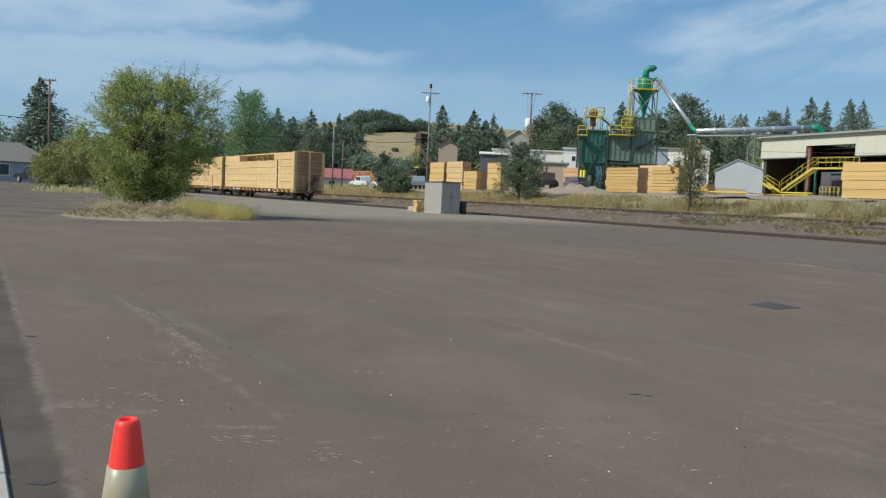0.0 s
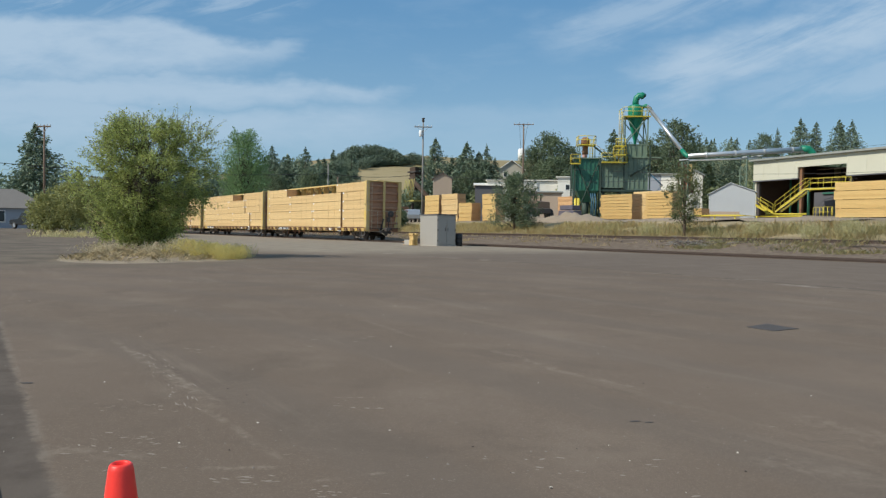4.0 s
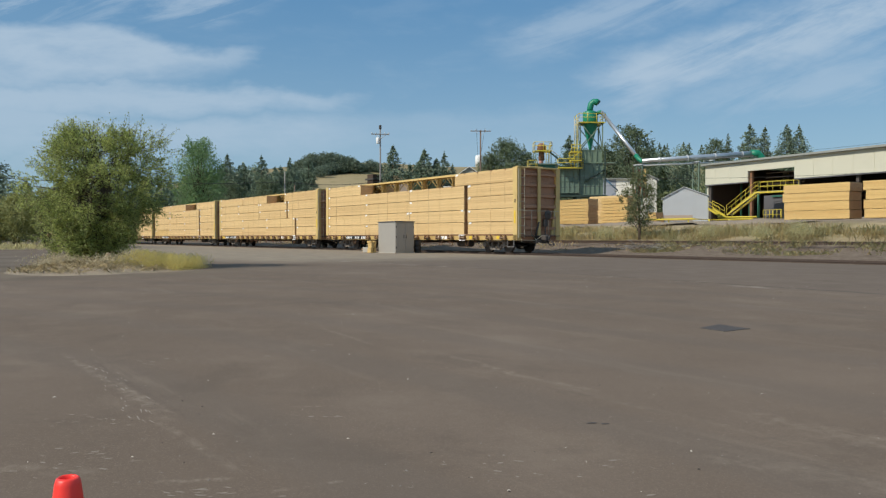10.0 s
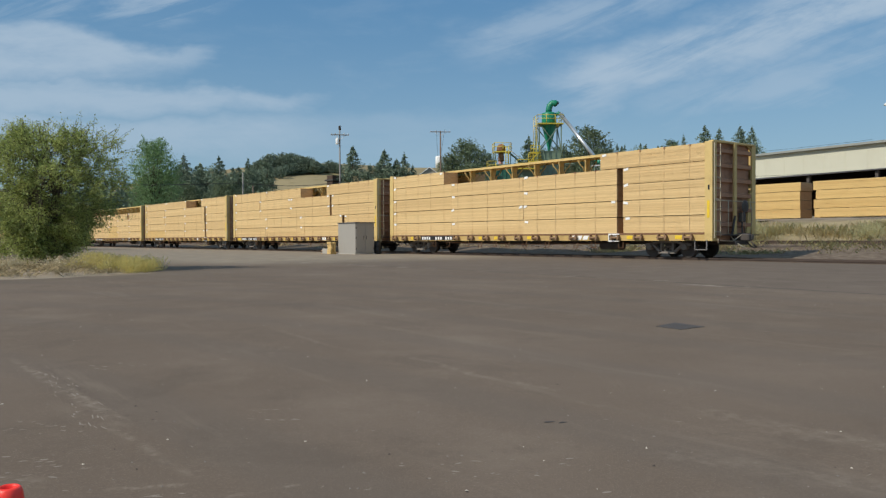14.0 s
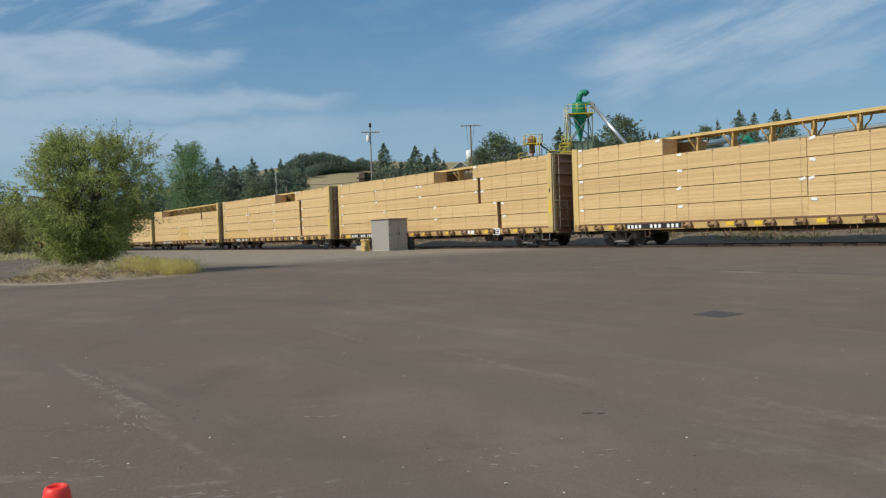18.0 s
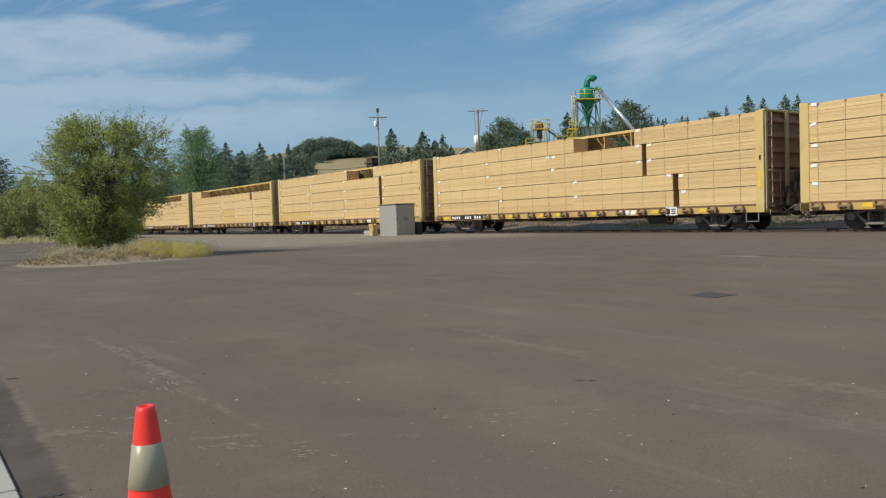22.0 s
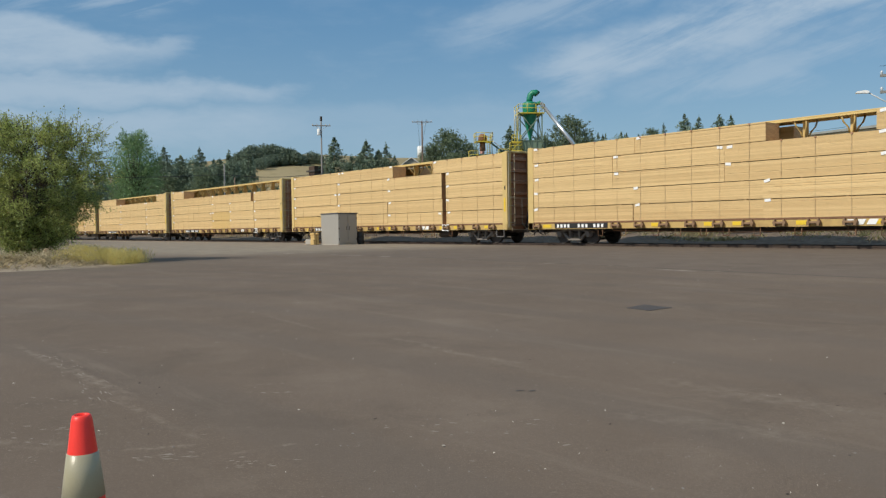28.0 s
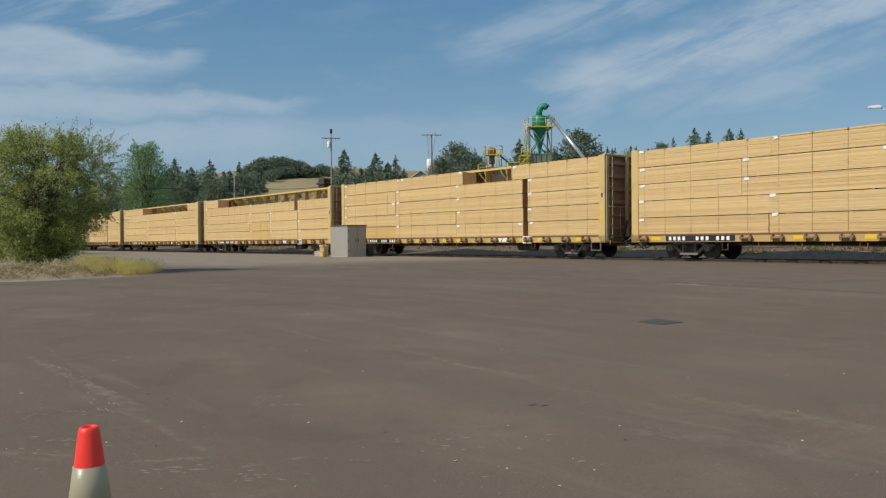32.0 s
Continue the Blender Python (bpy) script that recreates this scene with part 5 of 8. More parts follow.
def conifer_points(h, w, rng, count, low):
    """Layered branches: each is a flat spray of needles that sags and turns up at its tip."""
    whorls = max(22, int(h * 3.4))
    pts, dro = [], []
    per = count / whorls
    lean = rng.uniform(0, 2 * math.pi)
    for i in range(whorls):
        f = (i + rng.uniform(0, 0.9)) / whorls
        z0 = h * (low + (1 - low) * f)
        rad = 0.80 * w * ((1 - f) ** 0.80) * rng.uniform(0.72, 1.12) + 0.04 * w * (1 - f) + 0.05
        nb = max(5, int(8 * (1 - f) + 4))
        k = max(4, int(per * (0.4 + 1.3 * (1 - f)) / nb))
        for j in range(nb):
            a = rng.uniform(0, 2 * math.pi)
            ln_ = rad * rng.uniform(0.55, 1.25) * (1 + 0.18 * math.cos(a - lean))
            q = rng.uniform(0.05, 1.0, k) ** 0.7
            sw = rng.normal(size=k) * 0.17 * ln_ * (1.15 - q)
            x = ln_ * q * math.cos(a) - sw * math.sin(a)
            y = ln_ * q * math.sin(a) + sw * math.cos(a)
            z = z0 - 0.42 * ln_ * q + 0.24 * ln_ * q ** 2 + rng.normal(size=k) * (0.09 * ln_ + 0.03) - 0.10 * ln_ * rng.random(k) * (q > 0.3)
            pts.append(np.stack([x, y, z], 1))
            dro.append(np.tile([math.cos(a) * 1.2, math.sin(a) * 1.2, -0.25], (k, 1)))
    n = 14
    pts.append(np.stack([rng.normal(size=n) * 0.012 * w, rng.normal(size=n) * 0.012 * w, h * rng.uniform(0.93, 1.02, n)], 1))
    dro.append(np.tile([0, 0, 1.0], (n, 1)))
    return np.concatenate(pts), np.concatenate(dro)


def conifer(name, x, y, h, w, count, seed, label, low=0.08, mat_="needle", group="", z=None):
    rng = np.random.default_rng(seed)
    t = thing(name, pose(x, y, ground_z(x, y) - 0.1 if z is None else z), label, "tree", group)
    bm = B()
    tube(bm, (0, 0, 0), (0, 0, h * 0.97), h * 0.014 + 0.05, 0.02, seg=8)
    part("trunk", bm, "bark", t)
    pts, dro = conifer_points(h, w, rng, count, low)
    cards(pts, (0.045 * w + 0.15) * rng.uniform(0.6, 1.5, len(pts)) * (0.35 + 0.65 * np.clip(1.15 - pts[:, 2] / h, 0, 1) ** 0.6), rng, "crown", mat_, t, aspect=0.42, droop=dro)
    return t


def grass_patch(name, label, mat_, spots, blades, hgt, rng, lean=0.35, wide=0.018, spread=0.26):
    """Stuff: bent blades, several to a tuft."""
    c = np.repeat(np.asarray(spots, float), blades, 0)
    n = len(c)
    c[:, :2] += rng.normal(size=(n, 2)) * spread
    hh = hgt * (0.25 + 1.05 * rng.random(n) ** 1.3)
    a = rng.uniform(0, 2 * math.pi, n)
    dx = np.stack([np.cos(a), np.sin(a), np.zeros(n)], 1)
    sx = np.stack([-np.sin(a), np.cos(a), np.zeros(n)], 1) * (wide * rng.uniform(0.6, 1.5, n))[:, None]
    ln_ = (lean * rng.uniform(0.1, 1.3, n) * hh)[:, None]
    up = np.array([0, 0, 1.0])
    mid = c + up * (hh * 0.6)[:, None] + dx * ln_ * 0.35
    tip = c + up * hh[:, None] + dx * ln_
    v = np.stack([c - sx, c + sx, mid + sx * 0.7, tip, mid - sx * 0.7], 1).reshape(-1, 3)
    me = bpy.data.meshes.new(name)
    me.vertices.add(5 * n); me.vertices.foreach_set("co", v.ravel())
    me.loops.add(5 * n); me.loops.foreach_set("vertex_index", np.arange(5 * n, dtype=np.int32))
    me.polygons.add(n)
    me.polygons.foreach_set("loop_start", np.arange(0, 5 * n, 5, dtype=np.int32))
    me.polygons.foreach_set("loop_total", np.full(n, 5, dtype=np.int32))
    me.update(calc_edges=True)
    me.validate()
    ob = part(name, mesh_add(me, mat_), None)
    return tagged(ob, label, "grass", kind="stuff")


def spots_in(rng, count, u0, u1, n0, n1, keep=None):
    out = []
    while len(out) < count:
        u, n = rng.uniform(u0, u1), rng.uniform(n0, n1)
        if keep and not keep(u, n):
            continue
        p = W(u, n)
        out.append((p.x, p.y, ground_z(p.x, p.y) - 0.02))
    return out


# ---------------------------------------------------------------- the lot: cone, pavement, cabinet, litter
def build_cone():
    x, y = -0.81, 1.97
    z = ground_z(x, y)
    t = thing("traffic_cone", pose(x, y, z, 0, 0, 20), "red traffic cone with dirty white reflective collars", "traffic cone")
    part("base", boxed(-0.18, 0.18, -0.18, 0.18, 0.0, 0.03, bevel=0.008), "rubber", t, "black rubber base")
    r = lambda h: 0.115 - (0.115 - 0.0255) * h / 0.71
    prof = [(r(0.03) + 0.012, 0.028), (r(0.045), 0.05)] + [(r(h), h) for h in (0.15, 0.3, 0.45, 0.6, 0.695)] + [(r(0.71) - 0.001, 0.706), (r(0.71) - 0.006, 0.71), (r(0.71) - 0.009, 0.706), (r(0.71) - 0.010, 0.60), (0.03, 0.5)]
    part("body", lathe(B(), prof, 40), "cone_red", t)
    for a, b in ((0.484, 0.606), (0.30, 0.39)):
        part("collar", lathe(B(), [(r(a), a), (r(a) + 0.0025, a + 0.001), (r(b) + 0.0025, b - 0.001), (r(b), b)], 40), "cone_band", t, "scuffed reflective collar")


def build_pavement():
    t = thing("pavement", F @ pose(0, 0, 0), "pale concrete pavement slabs with a square edge", "pavement", kind="structure")
    for i in range(17):
        u0 = 13.1 - i * 3.4
        z = ground_z(*W(u0 - 1.7, -0.6).xy) + 0.03
        part("slab", boxed(u0 - 3.39, u0, -1.6, 0.262, z - 0.25, z - 0.012, bevel=0.006), "concrete", t)


def ground_patch(name, x, y, w, h, turn, mat_, label, category, lift=0.003, seed=0, ragged=0.3, pts=18):
    """A thin irregular skin on the asphalt."""
    rng = np.random.default_rng(seed)
    m = pose(x, y, 0, 0, 0, turn)
    out = []
    for i in range(pts):
        a = 2 * math.pi * i / pts
        r = 1 + ragged * rng.uniform(-1, 1)
        out.append((w / 2 * r * math.cos(a), h / 2 * r * math.sin(a)))
    bm = B()
    vs = [bm.verts.new((px, py, ground_z(*(m @ Vector((px, py, 0))).xy) + lift)) for px, py in out]
    bm.faces.new(vs)
    ob = part(name, bm, mat_, None, at=m)
    return tagged(ob, label, category, kind="structure")


def build_lot():
    # square dark patch in the asphalt
    rg = np.random.default_rng(4)
    q = [(3.57, 10.28), (3.95, 10.62), (4.17, 10.14), (3.76, 9.92)]
    c = []
    for i in range(4):
        for f in (0.0, 0.25, 0.5, 0.75):
            c.append(tuple(q[i][k] * (1 - f) + q[(i + 1) % 4][k] * f + rg.uniform(-0.012, 0.012) for k in (0, 1)))
    bm = B()
    vs = [bm.verts.new((x, y, ground_z(x, y) + 0.006)) for x, y in c]
    bm.faces.new(vs)
    lo = [bm.verts.new((x, y, ground_z(x, y) - 0.05)) for x, y in c]
    for i in range(16):
        bm.faces.new((vs[i], lo[i], lo[(i + 1) % 16], vs[(i + 1) % 16]))
    tagged(part("asphalt_patch", bm, "asphalt_patch"), "square patch of fresh dark asphalt in the lot", "asphalt patch", kind="structure")
    # dusty flecks: along a dragged line, and scattered
    rng = np.random.default_rng(9)
    bm = B()
    def fleck(x, y, w, h, a):
        q = pose(x, y, 0, 0, 0, a)
        vs = []
        for i in range(7):
            t = 2 * math.pi * i / 7
            r = rng.uniform(0.72, 1.0)
            p = q @ Vector((w / 2 * r * math.cos(t), h / 2 * r * math.sin(t), 0))
            vs.append(bm.verts.new((p.x, p.y, ground_z(p.x, p.y) + 0.0012)))
        bm.faces.new(vs)
    for _ in range(34):
        f = rng.random()
        fleck(-3.15 + 1.35 * f + rng.normal() * 0.06, 7.8 - 2.4 * f + rng.normal() * 0.06, rng.uniform(0.05, 0.20), rng.uniform(0.007, 0.017), -60 + rng.normal() * 8)
    for x, y, k, s_ in ((-1.1, 4.05, 14, 0.09), (-0.6, 3.85, 12, 0.10), (-0.73, 5.63, 8, 0.10), (-2.5, 7.9, 10, 0.2), (-2.3, 5.6, 14, 0.16), (-1.9, 4.6, 18, 0.2), (0.5, 4.4, 16, 0.3), (-3.5, 10.6, 10, 0.35), (4.85, 20.3, 40, 0.22), (3.68, 19.4, 16, 0.2), (6.4, 18.4, 34, 0.35), (7.6, 16.7, 26, 0.5), (-1.0, 9.2, 10, 0.8)):
        for _ in range(k):
            fleck(x + rng.normal() * s_, y + rng.normal() * s_ * 0.6, rng.uniform(0.015, 0.06) * (1 + y * 0.06), rng.uniform(0.006, 0.02) * (1 + y * 0.08), rng.uniform(-30, 30))
    for _ in range(320):
        r, a = rng.uniform(2.6, 15), radians(rng.uniform(-36, 38))
        fleck(r * math.sin(a), r * math.cos(a), rng.uniform(0.01, 0.05), rng.uniform(0.004, 0.012), rng.uniform(0, 180))
    tagged(part("dust_flecks", bm, "scuff"), "pale dusty scuffs and flecks on the asphalt", "scuff marks", kind="stuff")
    for i, (x, y, w, h) in enumerate(((1.09, 5.38, 0.07, 0.030), (1.18, 5.36, 0.055, 0.026), (-1.75, 3.35, 0.10, 0.07), (-3.4, 6.2, 0.09, 0.05))):
        ground_patch("oil_stain", x, y, w, h, 12, "asphalt_patch", "small dark oil stain on the asphalt", "stain", seed=50 + i)
    rng = np.random.default_rng(5)
    for name, mat_, cnt, lo, hi, label in (("wood_chips", "chip_white", 170, 0.003, 0.010, "pale wood chips strewn over the asphalt"), ("pebbles", "pebble", 700, 0.002, 0.009, "small stones strewn over the asphalt"), ("dark_bits", "chip_dark", 120, 0.004, 0.012, "dark bark bits on the asphalt")):
        bm = B()
        for _ in range(cnt):
            a = radians(rng.uniform(-40, 42))
            r = 2.2 + 17 * rng.random() ** 1.7
            x, y = r * math.sin(a), r * math.cos(a)
            z = ground_z(x, y)
            s = rng.uniform(lo, hi) * (1 + r * 0.03)
            q = Matrix.Rotation(rng.uniform(0, 6.28), 3, "Z")
            el = rng.uniform(0.4, 2.4)
            v = [bm.verts.new(Vector((x, y, z)) + q @ Vector((px * s * el, py * s, pz * s))) for px, py, pz in ((-0.5, -0.4, 0), (0.5, -0.5, 0), (0.45, 0.5, 0), (-0.4, 0.45, 0), (0.05, 0.0, 0.55))]
            for i in range(4):
                bm.faces.new((v[i], v[(i + 1) % 4], v[4]))
        tagged(part(name, bm, mat_), label, "litter", kind="stuff")


def build_cabinet():
    u, n = -41.06, 25.21
    t = thing("signal_cabinet", F @ pose(u, n, 0), "grey steel trackside cabinet with double doors beside the rails", "cabinet")
    part("plinth", boxed(-2.10, 0.05, -0.05, 1.41, -0.1, 0.06, bevel=0.01), "concrete", t)
    part("body", boxed(-2.05, 0.0, 0.0, 1.36, 0.06, 1.92, bevel=0.015), "cabinet_grey", t)
    roof = B()
    prism(roof, [(-2.10, 1.92), (-2.10, 1.955), (0.06, 1.975), (0.06, 1.92)], -0.05, 1.41)
    part("roof", roof, "house_dark", t)
    for y0, y1 in ((0.05, 0.655), (0.705, 1.31)):
        d = part("door", boxed(0.0, 0.022, y0, y1, 0.14, 1.84, bevel=0.006), "cabinet_grey", t)
        yh = y1 - 0.07 if y0 < 0.3 else y0 + 0.07
        part("handle", boxed(0.022, 0.05, yh - 0.015, yh + 0.015, 0.92, 1.14, bevel=0.005), "dark_steel", d)
        for z in (0.35, 1.0, 1.62):
            yy = y0 if y0 < 0.3 else y1
            part("hinge", boxed(0.018, 0.035, yy - 0.02, yy + 0.02, z - 0.06, z + 0.06), "dark_steel", d)
    # things beside it
    s = thing("block_stack", F @ pose(u - 2.25, n - 0.35, 0, 0, 0, 12), "stack of yellowish wood blocks beside the grey cabinet", "wood blocks")
    rng = random.Random(3)
    for lv in range(5):
        for i in range(2):
            part("block", boxed(-0.19, 0.17, -0.10, 0.10, 0, 0.15, bevel=0.02), "lumber_deep", s, at=pose(rng.uniform(-0.03, 0.05), -0.13 + i * 0.24 + rng.uniform(-0.02, 0.02), lv * 0.152, 0, 0, rng.uniform(-9, 9)))
    c2 = part("concrete_block", boxed(-0.32, 0.32, -0.22, 0.22, 0, 0.34, bevel=0.02), "concrete", None, at=F @ pose(u - 3.0, n - 0.2, 0, 0, 0, 6))
    tagged(c2, "pale concrete block on the lot beside the cabinet", "block")
    b = thing("drum", F @ pose(u - 0.15, n + 1.70, 0), "black steel drum standing behind the cabinet", "drum")
    part("shell", lathe(B(), [(0.0, 0.0), (0.22, 0.0), (0.23, 0.02), (0.215, 0.24), (0.23, 0.26), (0.215, 0.28), (0.215, 0.5), (0.23, 0.52), (0.215, 0.54), (0.22, 0.76), (0.20, 0.78), (0.0, 0.775)], 20), "black_plate", b)
    for i in range(5):
        p = W(u - 3.6 - 0.2 * i, n + 0.2 + 0.1 * i)
        o = part("loose_board", boxed(-0.6, 0.6, -0.05, 0.05, 0, 0.03), "lumber_end", None, at=pose(p.x, p.y, 0.01 + 0.03 * i, 0, -4, 20 + 30 * i))
        tagged(o, "weathered loose board lying by the rails", "board", "loose boards by the cabinet")


build_cone()
build_pavement()
build_lot()
build_cabinet()

# ---------------------------------------------------------------- big bush and its island
def island_z(x, y):
    """A low mound of dirt round the bush."""
    d = math.hypot((x - BUSH[0] - 0.75) / 2.35, (y - BUSH[1] + 1.5) / 3.6) + 0.10 * noise.noise(Vector((x * 0.7, y * 0.7, 2)))
    return ground_z(x, y) + 0.17 * (1 - smooth01(0.25, 1.0, d)) + 0.05 * noise.noise(Vector((x * 2.1, y * 2.1, 5))) * (1 - smooth01(0.7, 1.0, d)) - 0.03 * smooth01(0.9, 1.15, d)


def build_bush():
    """The big bush: several stems from one foot, boughs to an uneven shell of leaf clusters, loose shoots on top."""
    rng = np.random.default_rng(11)
    t = thing("bush", pose(BUSH[0], BUSH[1], ground_z(*BUSH) + 0.23), "large green many-stemmed bush on a dry island in the lot", "tree")
    low_side = [(0.0, 1.05), (0.4, 1.40), (1.0, 1.55), (1.5, 1.80), (2.0, 1.85), (3.0, 1.72), (3.5, 1.35), (3.95, 0.75), (4.4, 0.30)]
    wide_side = [(0.0, 0.75), (0.4, 1.0), (1.0, 1.30), (1.7, 1.85), (2.5, 2.32), (3.2, 2.25), (3.7, 1.85), (4.05, 1.2), (4.4, 0.5)]

    def reach(z, a):
        w = 0.5 + 0.5 * math.cos(a)
        return (ramp(low_side, z) * (1 - w) + ramp(wide_side, z) * w) * (1 + 0.07 * math.sin(2 * a + 1.0) + 0.15 * math.sin(4 * a + z * 2.3) + 0.14 * math.sin(4 * z + 3 * a))

    stems = []
    bm = B()
    for k in range(7):
        a = k * 0.9 + 0.3
        lean, top = 0.30 + 0.35 * (k % 3), 2.5 + 0.25 * (k % 4)
        pts = [Vector((0.14 * math.cos(a), 0.14 * math.sin(a), -0.40)), Vector((0.22 * math.cos(a), 0.22 * math.sin(a), 0.5)), Vector((lean * 0.7 * math.cos(a), lean * 0.7 * math.sin(a), 1.4)), Vector((lean * math.cos(a + 0.2), lean * math.sin(a + 0.2), top))]
        pipe(bm, pts, [0.13, 0.10, 0.065, 0.025], seg=8)
        stems.append(pts)
    part("trunk", bm, "bush_bark", t)
    boughs, shoots = B(), B()
    P_, S_, D_ = [], [], []

    def sprig(st, dv, n, loose, size):
        """A twig with leaves along it."""
        pipe(shoots, [st, st + dv * 0.55 + Vector((0, 0, 0.04)), st + dv], [0.008, 0.005, 0.003], seg=3)
        f = rng.uniform(0.05, 1.05, n)[:, None]
        P_.append(np.array(st) + np.array(dv) * f + rng.normal(size=(n, 3)) * loose)
        S_.append(size * rng.uniform(0.6, 1.35, n))
        D_.append(np.tile(np.array(dv.normalized()) * 0.6 + np.array([0, 0, -0.2]), (n, 1)))

    for i in range(430):
        z = 0.22 + 3.80 * ((i + rng.random()) / 430) ** 1.08
        a = i * 2.39996 + rng.normal() * 0.25
        q = rng.uniform(0.62, 0.90) if i % 4 else rng.uniform(0.25, 0.62)
        c = Vector((reach(z, a) * q * math.cos(a), reach(z, a) * q * math.sin(a), z))
        if i % 4 and noise.noise(Vector((c.x * 1.1, c.y * 1.1, z * 1.3 + 5.0))) < -0.17:
            continue
        st = stems[i % 7]
        b0 = st[2].lerp(st[3], min(1.0, max(0.0, (z - 1.6) / 2))) if z > 1.4 else st[1].lerp(st[2], rng.random())
        pipe(boughs, [b0, b0.lerp(c, 0.5) + Vector((0, 0, 0.12)), c], [0.014, 0.010, 0.004], seg=4)
        for _ in range(9):
            dv = Vector((math.cos(a) * 0.6, math.sin(a) * 0.6, 0.20 + 0.25 * smooth01(2.0, 4.0, z))) + Vector(rng.normal(size=3)) * 0.55
            sprig(c + Vector(rng.normal(size=3)) * 0.10, dv.normalized() * rng.uniform(0.22, 0.50), int(rng.uniform(18, 33)), 0.058, 0.064)
    # shoots that break the outline: a tall tuft over the stems, loose sprays on the wide side
    for i in range(190):
        z = rng.uniform(0.6, 4.1)
        a = rng.uniform(0, 2 * math.pi)
        st = Vector((reach(z, a) * 0.85 * math.cos(a), reach(z, a) * 0.85 * math.sin(a), z))
        up = 0.30 + 0.7 * smooth01(2.6, 4.3, z) + rng.normal() * 0.3
        sprig(st, Vector((math.cos(a), math.sin(a), up)).normalized() * rng.uniform(0.25, 0.60), int(rng.uniform(12, 28)), 0.04, 0.060)
    for _ in range(34):
        st = Vector((-0.35 + rng.normal() * 0.32, rng.normal() * 0.4, 3.62 + rng.random() * 0.35))
        sprig(st, Vector((rng.normal() * 0.22, rng.normal() * 0.22, 1)).normalized() * rng.uniform(0.30, 0.72), int(rng.uniform(18, 34)), 0.045, 0.060)
    for _ in range(46):
        st = Vector((rng.uniform(0.6, 1.9), rng.normal() * 0.7, rng.uniform(3.35, 3.95)))
        sprig(st, Vector((0.55 + rng.normal() * 0.35, rng.normal() * 0.3, 0.75)).normalized() * rng.uniform(0.30, 0.80), int(rng.uniform(9, 20)), 0.035, 0.058)
    tagged(part("bough", boughs, "bush_bark", t), kind="stuff")
    tagged(part("shoot", shoots, "bush_bark", t), kind="stuff")
    cards(np.concatenate(P_), np.concatenate(S_), rng, "crown", "leaf_bush", t, 0.5, droop=np.concatenate(D_))


build_bush()


